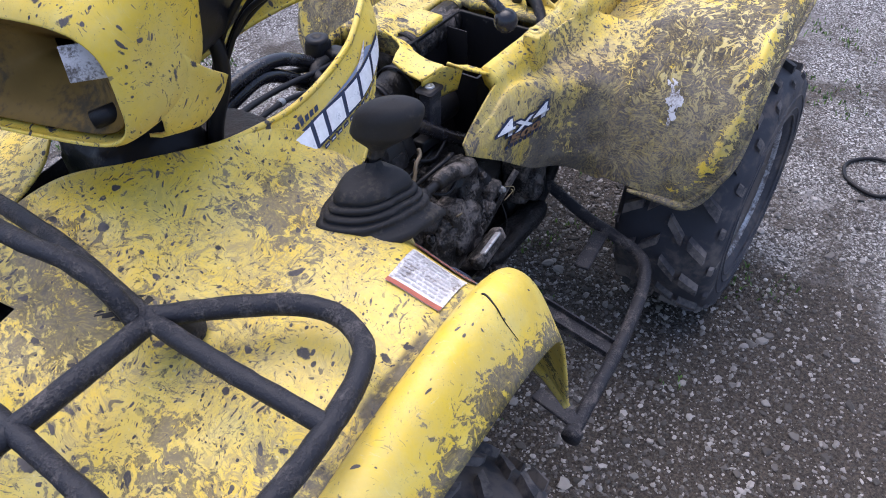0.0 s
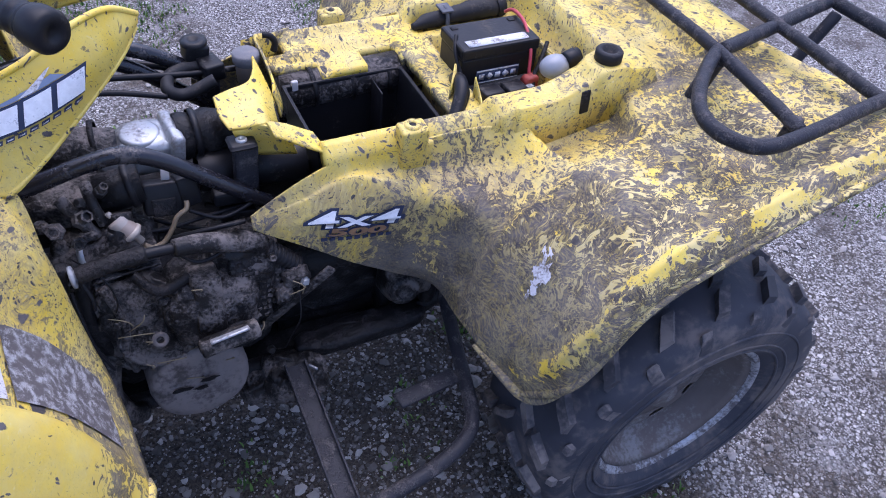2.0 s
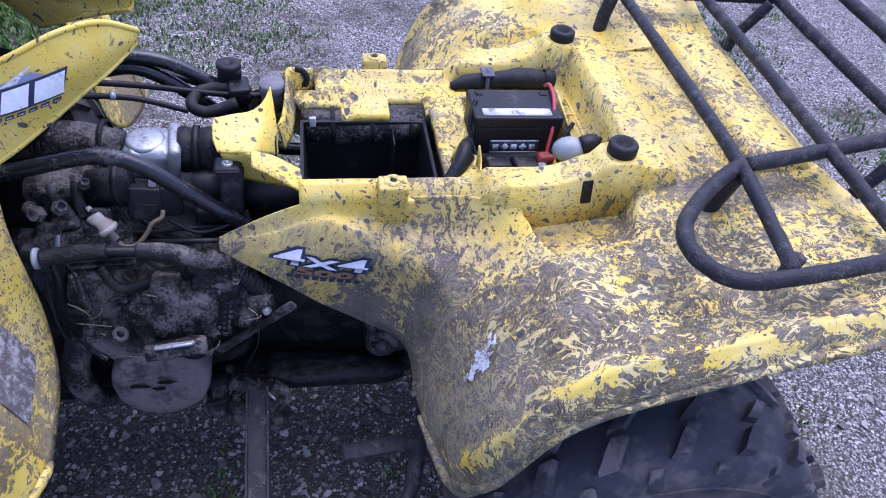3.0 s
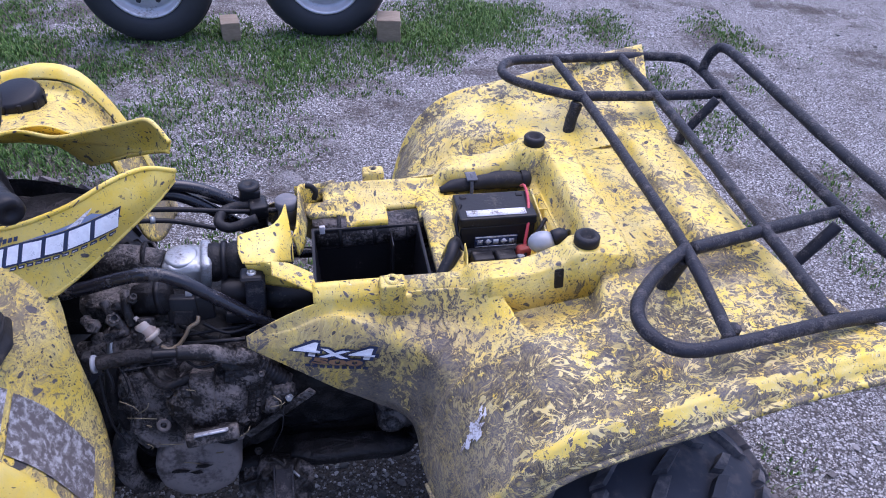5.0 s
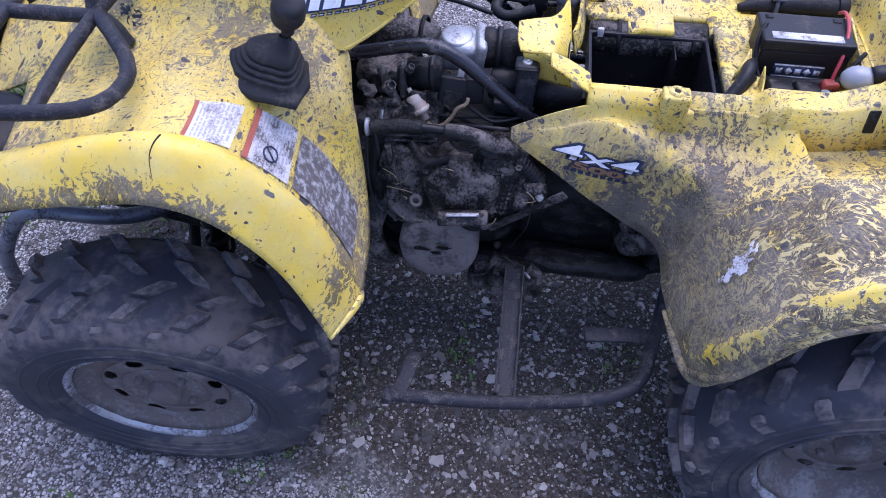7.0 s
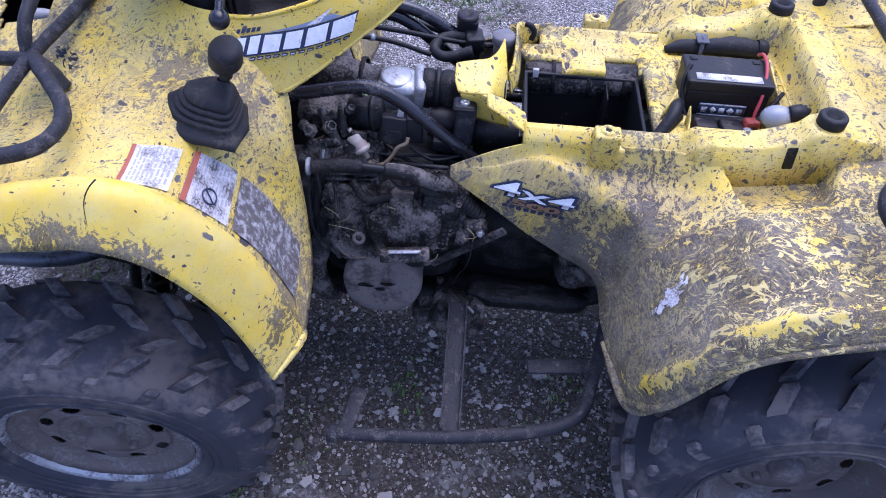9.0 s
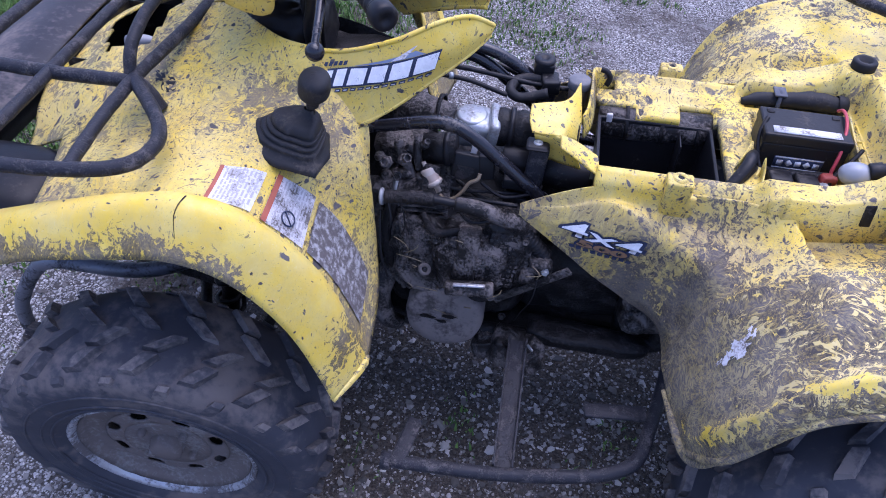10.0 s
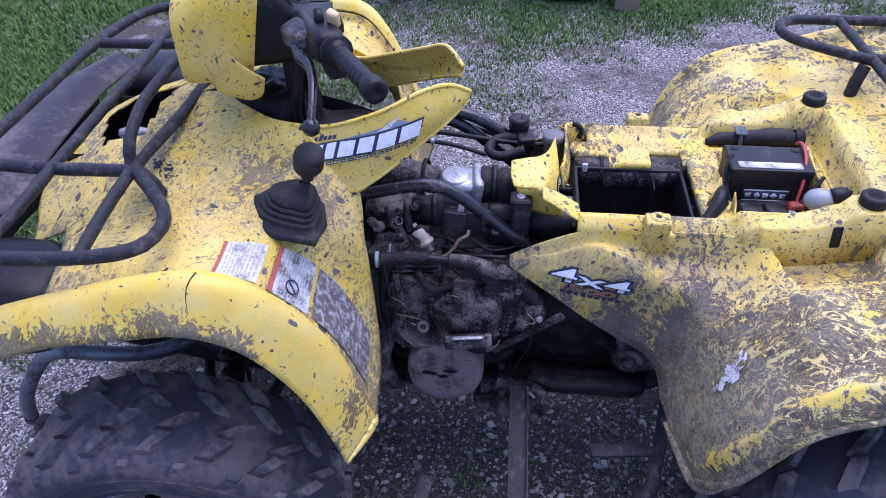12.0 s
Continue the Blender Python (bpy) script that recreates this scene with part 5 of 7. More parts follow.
part("grip_flange", lathe([(0.012, -0.003), (0.023, -0.002), (0.023, 0.003), (0.012, 0.004)], 24, turn), M_BLACK, bar)
yaw = math.degrees(math.atan2((g1 - g0).y, (g1 - g0).x))
house = part("switch_housing", lumpy(fine(box((0.310, -0.343, 1.208), (0.054, 0.042, 0.048), (0, 0, yaw), 0.012, segs=3), 1), 0.002, 40.0), M_BLACK, bar)
part("switch_button", box((0.320, -0.330, 1.238), (0.018, 0.012, 0.026), (20, 15, yaw + 30), 0.004), M_BUTTON, house, "tan thumb switch")
part("housing_clamp", rod((0.30, -0.33, 1.230), (0.296, -0.318, 1.245), 0.007, 12), M_BLACK, house)
part("switch_base", box((0.325, -0.365, 1.185), (0.034, 0.03, 0.03), (0, 0, yaw), 0.007), M_BLACK, bar)
perch = part("lever_perch", lumpy(fine(box((0.258, -0.290, 1.192), (0.062, 0.038, 0.034), (8, 0, yaw + 12), 0.009, segs=3), 1), 0.004, 30.0), M_ENGINE, bar)
part("brake_lever", tube([(0.255, -0.305, 1.184), (0.268, -0.330, 1.178), (0.284, -0.353, 1.178), (0.296, -0.385, 1.172), (0.302, -0.42, 1.158), (0.304, -0.446, 1.140)], [0.010, 0.0105, 0.0085, 0.007, 0.006, 0.0058], 30, 10), M_GLOSS, perch, "black brake lever")
ball = bmesh.new()
bmesh.ops.create_uvsphere(ball, u_segments=20, v_segments=12, radius=0.0125, matrix=Matrix.Translation((0.304, -0.448, 1.134)))
part("lever_ball", ball, M_GLOSS, perch)
for pts, r in (([(0.240, -0.285, 1.198), (0.236, -0.235, 1.190), (0.222, -0.175, 1.150), (0.200, -0.125, 1.080), (0.180, -0.09, 0.98), (0.17, -0.06, 0.88)], 0.0045),
               ([(0.250, -0.275, 1.200), (0.246, -0.220, 1.180), (0.232, -0.165, 1.130), (0.208, -0.120, 1.060), (0.188, -0.08, 0.95), (0.18, -0.05, 0.85)], 0.004),
               ([(0.262, -0.27, 1.175), (0.250, -0.215, 1.150), (0.228, -0.155, 1.105), (0.200, -0.11, 1.04), (0.18, -0.09, 0.96), (0.18, -0.07, 0.87)], 0.0038),
               ([(0.245, -0.24, 1.165), (0.232, -0.20, 1.140), (0.214, -0.150, 1.100), (0.19, -0.12, 1.03), (0.17, -0.10, 0.95), (0.17, -0.07, 0.88)], 0.0035),
               ([(0.18, -0.10, 1.11), (0.19, -0.12, 1.07), (0.185, -0.12, 1.02), (0.17, -0.10, 0.95), (0.18, -0.05, 0.8)], 0.010),
               ([(0.16, -0.02, 1.11), (0.15, -0.05, 1.03), (0.16, -0.06, 0.93), (0.18, -0.05, 0.8)], 0.010)):
    part("control_cable", tube(pts, r, 40, 8), M_BLACK, bar)
part("steering_stem", rod((0.08, 0.0, 0.52), (0.168, 0.0, 1.125), 0.017), M_GRIME_SHADE, atv)
part("stem_clamp", box((0.168, 0.0, 1.118), (0.05, 0.10, 0.04), (0, 8, 0), 0.008), M_GRIME_SHADE, bar)

# ---- headlight cowl on the bars ----
cowl_rows = []
TURNED = pose(0.168, 0, 0, 0, 0, 16) @ pose(-0.168, 0, 0)
for x, wide, top, low, skew in ((0.092, 0.155, 1.250, 1.055, 0.22), (0.075, 0.160, 1.258, 1.050, 0.2), (0.048, 0.163, 1.255, 1.046, 0.12), (0.020, 0.160, 1.238, 1.043, 0.05), (-0.008, 0.153, 1.210, 1.042, 0), (-0.026, 0.146, 1.192, 1.043, 0), (-0.033, 0.141, 1.180, 1.047, 0)):
    ring = []
    for k in range(48):
        a = math.tau * k / 48
        c, s = math.cos(a), math.sin(a)
        z = (top + low) / 2 + (top - low) / 2 * math.copysign(abs(s) ** 0.5, s)
        ring.append(Vector((x + skew * (z - 1.12), wide * math.copysign(abs(c) ** 0.48, c), z)))
    cowl_rows.append(ring)
fine_rows = [list(r) for r in zip(*[spline(list(col), 26) for col in zip(*cowl_rows)])]
cowl = part("headlight_cowl", grid(fine_rows, closed=True), M_FIN, atv, "yellow headlight cowl with its lamp missing", thick=0.004)
cowl.matrix_local = TURNED
cap_rows = []
for out, q, drop in ((-0.01, 0.97, 0), (0.0, 0.965, 0), (0.03, 0.95, 0.004), (0.055, 0.90, 0.012), (0.066, 0.82, 0.016), (0.070, 0.6, 0.016), (0.072, 0.3, 0.016), (0.072, 0.02, 0.016)):
    cap_rows.append([Vector((p.x + 1.6 * out * (1.25 - 0.9 * ease(p.z, 1.10, 1.24)), p.y * q, 1.145 - drop + (p.z - 1.145) * q * (1 - 0.10 * ease(out, 0.0, 0.06)))) for p in cowl_rows[0]])
dash = part("dash_panel", grid(cap_rows, closed=True), M_BLACK, cowl, "black dash panel")
part("gauge_glass", box((0.150, -0.05, 1.212), (0.07, 0.12, 0.012), (0, 40, 0), 0.006), M_SCREEN, dash, "dark instrument glass")
part("gauge_bezel", box((0.146, -0.05, 1.207), (0.09, 0.15, 0.014), (0, 40, 0), 0.008), M_BLACK, dash)
inner = [[Vector((-0.02 + 0.02 * k, p.y * (0.9 - 0.2 * k), 1.10 + (p.z - 1.10) * (0.9 - 0.2 * k))) for p in cowl_rows[5]] for k in range(5)]
part("lamp_bowl", grid(inner, closed=True), M_BOWL, cowl, thick=0.003, offset=0.0)
part("cowl_sticker", box((-0.026, -0.112, 1.142), (0.003, 0.038, 0.036), (0, 10, 34), 0.001), M_WHITE_MUD, cowl)
part("lamp_socket", rod((-0.02, -0.085, 1.068), (0.0, -0.11, 1.075), 0.010), M_BLACK, cowl)
tongue = loft([[(0.040, -0.190, 1.135), (0.085, -0.192, 1.13), (0.118, -0.190, 1.095), (0.150, -0.182, 1.068)], [(0.06, -0.178, 1.045), (0.09, -0.18, 1.04), (0.118, -0.175, 1.032), (0.142, -0.172, 1.042)], [(0.055, -0.150, 1.03), (0.08, -0.155, 1.022), (0.108, -0.156, 1.015), (0.128, -0.158, 1.022)]], 14, 8)
part("cowl_tongue", grid(tongue), M_FIN, atv, thick=0.004, offset=0.0)

# ---- hood opening, nose flap and lamps ----
tray = [[Vector((x, y, z)) for x, y in ((-0.31, -0.12), (-0.09, -0.12), (-0.09, 0.12), (-0.31, 0.12))] for z in (0.86, 0.80, 0.74)]
bm = grid(tray, closed=True)
bm.verts.ensure_lookup_table()
bm.faces.new(bm.verts[8:12])
part("hood_well", bm, M_BLACK, front_body, "dark well under the hood opening", thick=0.003, smooth=False)
part("lamp_bulb", lathe([(0.0, 0.0), (0.011, 0.005), (0.015, 0.02), (0.013, 0.045), (0.009, 0.06)], 18, pose(-0.235, -0.045, 0.862, 0, 90, 12)), M_BULB, front_body, "pale lamp connector in the hood opening")
flap = loft([[(-0.50, -0.28, 0.82), (-0.50, -0.05, 0.845), (-0.485, 0.15, 0.86), (-0.43, 0.32, 0.86)],
             [(-0.42, -0.29, 0.845), (-0.43, -0.05, 0.862), (-0.425, 0.15, 0.873), (-0.40, 0.32, 0.868)],
             [(-0.345, -0.29, 0.83), (-0.355, -0.05, 0.85), (-0.36, 0.15, 0.855), (-0.35, 0.32, 0.845)]], 20, 10)
part("nose_flap", grid(flap), M_FLAP, atv, "grey scuffed plastic nose panel", thick=0.005)
part("nose_panel", grid(loft([[(-0.50, -0.28, 0.82), (-0.50, 0.0, 0.845), (-0.47, 0.3, 0.85)], [(-0.52, -0.28, 0.62), (-0.53, 0.0, 0.62), (-0.49, 0.3, 0.62)]], 12, 6)), M_BLACK, atv, thick=0.005)
for s in (1, -1):
    lamp = bmesh.new()
    bmesh.ops.create_uvsphere(lamp, u_segments=28, v_segments=18, radius=1.0)
    for v in lamp.verts:
        c = v.co
        v.co = Vector((-0.315 + 0.135 * math.copysign(abs(c.x) ** 0.6, c.x), s * (-0.400 + 0.10 * math.copysign(abs(c.y) ** 0.7, c.y)), 0.735 + 0.085 * math.copysign(abs(c.z) ** 0.6, c.z)))
    part("side_lamp_housing", lamp, M_BLACK, atv, "black rounded lamp housing under the rack")
for side in (-1, 1):
    y = 0.33 * side
    part("bumper_tube", tube([(-0.53, y * 0.9, 0.22), (-0.48, y * 0.98, 0.345), (-0.40, y, 0.465), (-0.345, y, 0.505), (-0.265, y, 0.510), (-0.18, y, 0.515), (-0.10, y * 0.95, 0.525), (0.0, y * 0.8, 0.55)], 0.016, 50, 12), M_BUMPER, atv, "worn steel front bumper tube")
    # near-black sheet added to keep the space behind the wheel dark
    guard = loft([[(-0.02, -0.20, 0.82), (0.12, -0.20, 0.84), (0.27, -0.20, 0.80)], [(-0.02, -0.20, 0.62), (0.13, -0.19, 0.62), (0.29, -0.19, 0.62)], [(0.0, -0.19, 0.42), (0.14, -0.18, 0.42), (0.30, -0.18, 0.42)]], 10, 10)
    part("dark_liner", lumpy(grid(guard if side < 0 else mirrored(guard)), 0.005, 14.0), M_GRIME_SHADE, atv, thick=0.004)
cap = lathe([(0.052, -0.02), (0.055, -0.012), (0.055, 0.010), (0.050, 0.018), (0.045, 0.020), (0.0, 0.021)], 32, pose(0.085, 0.43, 0.905, 12, -6, 0))
cap_ob = part("fuel_cap", cap, M_BLACK, front_body, "black screw cap on the fender")
for k in range(10):
    a = math.tau * k / 10
    part("cap_rib", box((0.085 + 0.055 * math.cos(a), 0.43 + 0.055 * math.sin(a), 0.902), (0.006, 0.010, 0.022), (0, 0, math.degrees(a)), 0.002), M_BLACK, cap_ob)

# ---- chassis ----
for s, y0 in ((1, -0.13), (-1, -0.11)):
    pts = [(0.22, -0.125, 0.786), (0.30, -0.132, 0.806), (0.38, -0.135, 0.828), (0.43, -0.137, 0.834), (0.475, -0.139, 0.815), (0.53, -0.142, 0.772), (0.59, -0.144, 0.722), (0.642, -0.146, 0.682), (0.70, -0.15, 0.662), (1.0, -0.15, 0.67), (1.55, -0.15, 0.72)]
    part("frame_tube", tube([(x, y * s if s > 0 else 0.115, z) for x, y, z in pts], 0.0125, 80, 14), M_GLOSS, atv, "black painted frame tube, chipped")
    part("frame_tube", tube([(-0.35, -0.18 * s, 0.42), (0.0, -0.19 * s, 0.36), (0.3, -0.19 * s, 0.345), (0.75, -0.19 * s, 0.35), (0.92, -0.185 * s, 0.385), (1.05, -0.17 * s, 0.50)], 0.017, 40, 12), M_GRIME_SHADE, atv)
    part("frame_tube", tube([(0.24, -0.12 * s, 0.79), (0.12, -0.14 * s, 0.62), (0.05, -0.17 * s, 0.38)], 0.015, 20, 12), M_GRIME_SHADE, atv)
    part("frame_tube", tube([(0.90, -0.185 * s, 0.37), (0.93, -0.17 * s, 0.52), (0.96, -0.15 * s, 0.67)], 0.016, 20, 12), M_GRIME_SHADE, atv)
    y = -0.118 if s > 0 else 0.122
    post = part("seat_post", box((0.597, y, 0.740), (0.036, 0.026, 0.118), (0, 4, 0), 0.005), M_RACK, atv)
    part("post_head", box((0.596, y - 0.002, 0.802), (0.042, 0.036, 0.010), (0, 0, 0), 0.005), M_BLACK, post)
    part("post_bolt", lathe([(0.009, 0.0), (0.008, 0.003), (0.004, 0.003), (0.003, 0.001), (0.0, 0.001)], 16, Matrix.Translation((0.596, y - 0.003, 0.8068))), M_ALLOY, post)
    # suspension
    part("shock_spring", tube([(0.02 + 0.028 * math.cos(k * 0.7), s * (-0.33 + 0.0016 * k) + 0.028 * math.sin(k * 0.7), 0.40 + 0.0042 * k) for k in range(72)], 0.0055, straight=True, sides=6), M_BLACK, atv)
    part("shock_body", rod((0.02, -0.34 * s, 0.38), (0.02, -0.19 * s, 0.74), 0.018), M_GRIME_SHADE, atv)
    part("wishbone", tube([(0.10, -0.15 * s, 0.36), (0.0, -0.40 * s, 0.29), (-0.12, -0.15 * s, 0.36)], 0.013, 20, 10), M_GRIME_SHADE, atv)
    part("axle_shaft", rod((-0.045, -0.1 * s, 0.33), (-0.045, -0.42 * s, 0.316), 0.02), M_GRIME_SHADE, atv)
    part("steering_knuckle", box((-0.04, -0.395 * s, 0.33), (0.07, 0.05, 0.16), (0, 0, 0), 0.012), M_GRIME_SHADE, atv)
    part("rear_axle_tube", rod((1.262, 0.0, 0.316), (1.262, -0.38 * s, 0.316), 0.034), M_GRIME_SHADE, atv)
part("swing_arm", lumpy(fine(box((1.02, -0.13, 0.40), (0.42, 0.07, 0.09), (0, -8, 0), 0.02), 2), 0.006, 20.0), M_GRIME_SHADE, atv)

# foot rest
rest = part("footrest_bar", tube([(0.395, -0.545, 0.342), (0.50, -0.536, 0.335), (0.62, -0.526, 0.332), (0.76, -0.508, 0.342), (0.835, -0.487, 0.352), (0.872, -0.455, 0.358), (0.893, -0.39, 0.362), (0.915, -0.30, 0.368), (0.94, -0.18, 0.40)], 0.0135, 70, 12), M_RACK, atv, "bent steel footrest bar without its pad")
part("rest_cap", rod((0.392, -0.546, 0.342), (0.41, -0.545, 0.342), 0.018), M_RACK, rest)
strip = bmesh.new()
for dy, size in ((0, (0.036, 0.275, 0.004)),):
    box((0.618, -0.378, 0.357), size, (12, 0, 1), 0.001, strip)
for dx in (-0.018, 0.018):
    box((0.618 + dx, -0.378, 0.364), (0.004, 0.275, 0.016), (12, 0, 1), 0.001, strip)
part("rest_strut", strip, M_RACK, rest, "dirt-filled steel channel strut", smooth=False)
part("rest_peg", lumpy(fine(box((0.432, -0.495, 0.348), (0.030, 0.095, 0.009), (0, 0, -10), 0.004), 1), 0.001, 30), M_RACK, rest)
part("rest_peg", lumpy(fine(box((0.825, -0.365, 0.363), (0.125, 0.034, 0.009), (0, 0, 6), 0.004), 1), 0.001, 30), M_RACK, rest)
part("footwell_bolt", box((0.642, -0.268, 0.398), (0.004, 0.018, 0.006), (0, 0, 40), 0.001), M_ALLOY, rest)


# ---- engine ----
def blob(c, s, amount=0.006, scale=22.0, power=0.6, cuts=30):
    """A cast lump: a rounded block with caked dirt."""
    bm = bmesh.new()
    bmesh.ops.create_uvsphere(bm, u_segments=cuts * 2, v_segments=cuts, radius=1.0)
    for v in bm.verts:
        p = v.co
        v.co = Vector(c) + Vector([s[k] / 2 * math.copysign(abs(p[k]) ** power, p[k]) for k in range(3)])
    lumpy(bm, amount, scale)
    lumpy(bm, amount * 0.55, scale * 3.1)
    return lumpy(bm, amount * 0.28, scale * 8.0)


def disc(c, way, profile, n=40, rough=0.0):
    m = Matrix.Translation(c) @ Vector(way).to_track_quat("Z", "Y").to_matrix().to_4x4()
    bm = lathe(profile, n, m)
    return lumpy(bm, rough, 40.0) if rough else bm


def bolt(c, way, r, parent, material, h=0.008):
    head = part("bolt", disc(c, way, [(r * 1.35, 0.0), (r * 1.35, 0.002), (r, 0.002), (r, h), (r * 0.8, h + 0.001), (0.0, h + 0.001)], 6), material, parent, smooth=False)
    return head


engine = part("engine", blob((0.46, -0.03, 0.50), (0.34, 0.32, 0.36), 0.012, 16.0), M_GRIME_SHADE, atv, "engine block caked with dried grey mud")
part("gearbox", blob((0.74, -0.02, 0.45), (0.40, 0.24, 0.22), 0.012, 14.0), M_GRIME_SHADE, engine)
part("underguard", blob((0.52, 0.0, 0.31), (0.75, 0.36, 0.06), 0.01, 14.0), M_GRIME_SHADE, engine)
part("crankcase", blob((0.40, -0.165, 0.545), (0.155, 0.11, 0.20), 0.010, 26.0), M_ENGINE, engine)
part("crankcase", blob((0.50, -0.195, 0.575), (0.15, 0.13, 0.14), 0.009, 30.0), M_ENGINE, engine)
part("side_case", blob((0.565, -0.17, 0.60), (0.115, 0.11, 0.17), 0.010, 34.0), M_ENGINE, engine, "engine side cover matted with dry grass")
part("cylinder", blob((0.38, -0.11, 0.66), (0.15, 0.12, 0.11), 0.009, 22.0), M_ENGINE, engine)
out = Vector((0.05, -1.0, 0.10)).normalized()
part("oil_filter_cover", disc(Vector((0.452, -0.150, 0.418)), out, [(0.082, 0.0), (0.082, 0.085), (0.079, 0.097), (0.074, 0.1015), (0.060, 0.103), (0.040, 0.104), (0.0, 0.1045)], 48, 0.0016), M_CAKED, engine, "round oil filter cover plastered with mud")
for x, z, a, b in ((0.425, 0.435, 0.022, 0.007), (0.468, 0.445, 0.018, 0.007), (0.452, 0.425, 0.014, 0.006), (0.488, 0.372, 0.026, 0.011), (0.412, 0.392, 0.005, 0.004)):
    rnd = random.Random(int(x * 1000))
    bm = bmesh.new()
    ring = [bm.verts.new((x + a * q * math.cos(t), -0.256 - 0.10 * (z - 0.418) , z + b * q * math.sin(t))) for q, t in ((rnd.uniform(0.5, 1.15), math.tau * k / 11) for k in range(11))]
    bm.faces.new(ring)
    part("flaked_patch", bm, M_GRIME_SHADE, engine)
case = part("regulator_cap", box((0.508, -0.298, 0.582), (0.092, 0.026, 0.026), (-28, -4, 4), 0.005), M_ENGINE, engine, "flat alloy cap over the starter")
part("cap_plate", box((0.508, -0.302, 0.596), (0.060, 0.018, 0.005), (-28, -4, 4), 0.002), M_RIM_LIP, case)
part("cap_base", box((0.508, -0.282, 0.566), (0.094, 0.03, 0.010), (-28, -4, 4), 0.003), M_GRIME_SHADE, case)
part("starter_drum", disc(Vector((0.525, -0.215, 0.545)), (0, -1, -0.1), [(0.03, 0.0), (0.03, 0.05), (0.024, 0.056), (0.022, 0.05), (0.0, 0.05)], 28), M_GRIME_SHADE, engine)
part("pedestal", blob((0.47, -0.225, 0.61), (0.055, 0.05, 0.075), 0.006, 34.0), M_ENGINE, engine)
part("pedestal_arm", tube([(0.45, -0.22, 0.64), (0.478, -0.235, 0.61), (0.495, -0.25, 0.575)], [0.014, 0.018, 0.012], 12, 10), M_ENGINE, engine)
part("ear_plate", blob((0.58, -0.205, 0.645), (0.07, 0.02, 0.06), 0.004, 40.0), M_ENGINE, engine)
for c, r in (((0.36, -0.225, 0.60), 0.007), ((0.43, -0.23, 0.63), 0.007), ((0.545, -0.235, 0.62), 0.006), ((0.60, -0.225, 0.655), 0.006), ((0.345, -0.20, 0.50), 0.008), ((0.62, -0.22, 0.54), 0.007), ((0.548, -0.262, 0.53), 0.007), ((0.41, -0.24, 0.47), 0.006)):
    bolt(c, (0.05, -1, 0.35), r, engine, M_ENGINE)
part("washer", disc(Vector((0.412, -0.241, 0.556)), (0.0, -1, 0.5), [(0.006, 0.0), (0.006, 0.003), (0.012, 0.003), (0.013, 0.0)], 20), M_CAKED, engine)
part("drain_pipe", tube([(0.36, -0.14, 0.52), (0.325, -0.19, 0.48), (0.312, -0.215, 0.43), (0.328, -0.225, 0.375), (0.352, -0.21, 0.345)], [0.02, 0.024, 0.023, 0.021, 0.018], 24, 12), M_ENGINE, engine)
part("case_rib", tube([(0.355, -0.205, 0.66), (0.37, -0.225, 0.60), (0.36, -0.225, 0.53), (0.365, -0.215, 0.47)], 0.007, 20, 8), M_ENGINE, engine)
part("case_rib", tube([(0.335, -0.18, 0.67), (0.325, -0.2, 0.60), (0.338, -0.205, 0.52)], 0.012, 20, 8), M_GRIME_SHADE, engine)
part("case_rib", tube([(0.40, -0.21, 0.675), (0.43, -0.235, 0.655), (0.475, -0.225, 0.66)], 0.008, 20, 8), M_GRIME_SHADE, engine)
part("mud_clump", blob((0.615, -0.235, 0.345), (0.11, 0.09, 0.07), 0.012, 30.0), M_ENGINE, engine)
part("mud_clump", blob((0.56, -0.21, 0.33), (0.09, 0.07, 0.05), 0.012, 30.0), M_ENGINE, engine)
part("side_tray", blob((0.76, -0.20, 0.375), (0.26, 0.06, 0.04), 0.005, 20.0), M_GRIME_SHADE, engine)
part("frame_lug", blob((0.865, -0.165, 0.475), (0.11, 0.07, 0.15), 0.008, 20.0), M_ENGINE, engine)
part("lug_boss", disc(Vector((0.842, -0.19, 0.455)), (0, -1, 0.2), [(0.03, 0.0), (0.03, 0.02), (0.026, 0.025), (0.016, 0.025), (0.014, 0.018), (0.0, 0.018)], 28, 0.0015), M_ENGINE, engine)
part("steering_shroud", blob((0.105, -0.01, 0.91), (0.15, 0.17, 0.15), 0.008, 26.0), M_BLACK, atv, "black shroud round the steering stem")
part("tank_cover", blob((0.21, 0.02, 0.825), (0.24, 0.20, 0.08), 0.006, 20.0), M_GRIME_SHADE, atv, "dirty dark cover below the handlebar")
# added near-black sheet stands in for the shade between engine and rear fender
part("dark_liner", lumpy(grid(loft([[(0.62, -0.085, 0.71), (0.80, -0.085, 0.71), (0.97, -0.09, 0.71)], [(0.62, -0.10, 0.52), (0.80, -0.10, 0.52), (0.97, -0.11, 0.52)], [(0.62, -0.12, 0.34), (0.80, -0.125, 0.34), (0.98, -0.14, 0.35)]], 16, 16)), 0.006, 14.0), M_GRIME_SHADE, atv, "near-black sheet added to darken the cavity beside the engine", thick=0.004)
# round clutch cover with a stepped rim and bolts
face = Vector((0.02, -1.0, 0.28)).normalized()
mid = Vector((0.412, -0.212, 0.548))
clutch = part("clutch_cover", disc(mid, face, [(0.062, -0.03), (0.062, 0.012), (0.059, 0.016), (0.052, 0.016), (0.049, 0.010), (0.034, 0.013), (0.031, 0.018), (0.017, 0.019), (0.015, 0.026), (0.0, 0.027)], 44, 0.0012), M_ENGINE, engine, "round cast clutch cover under dry mud")
side, up = face.cross(Vector((0, 0, 1))).normalized(), face.cross(face.cross(Vector((0, 0, 1)))).normalized()
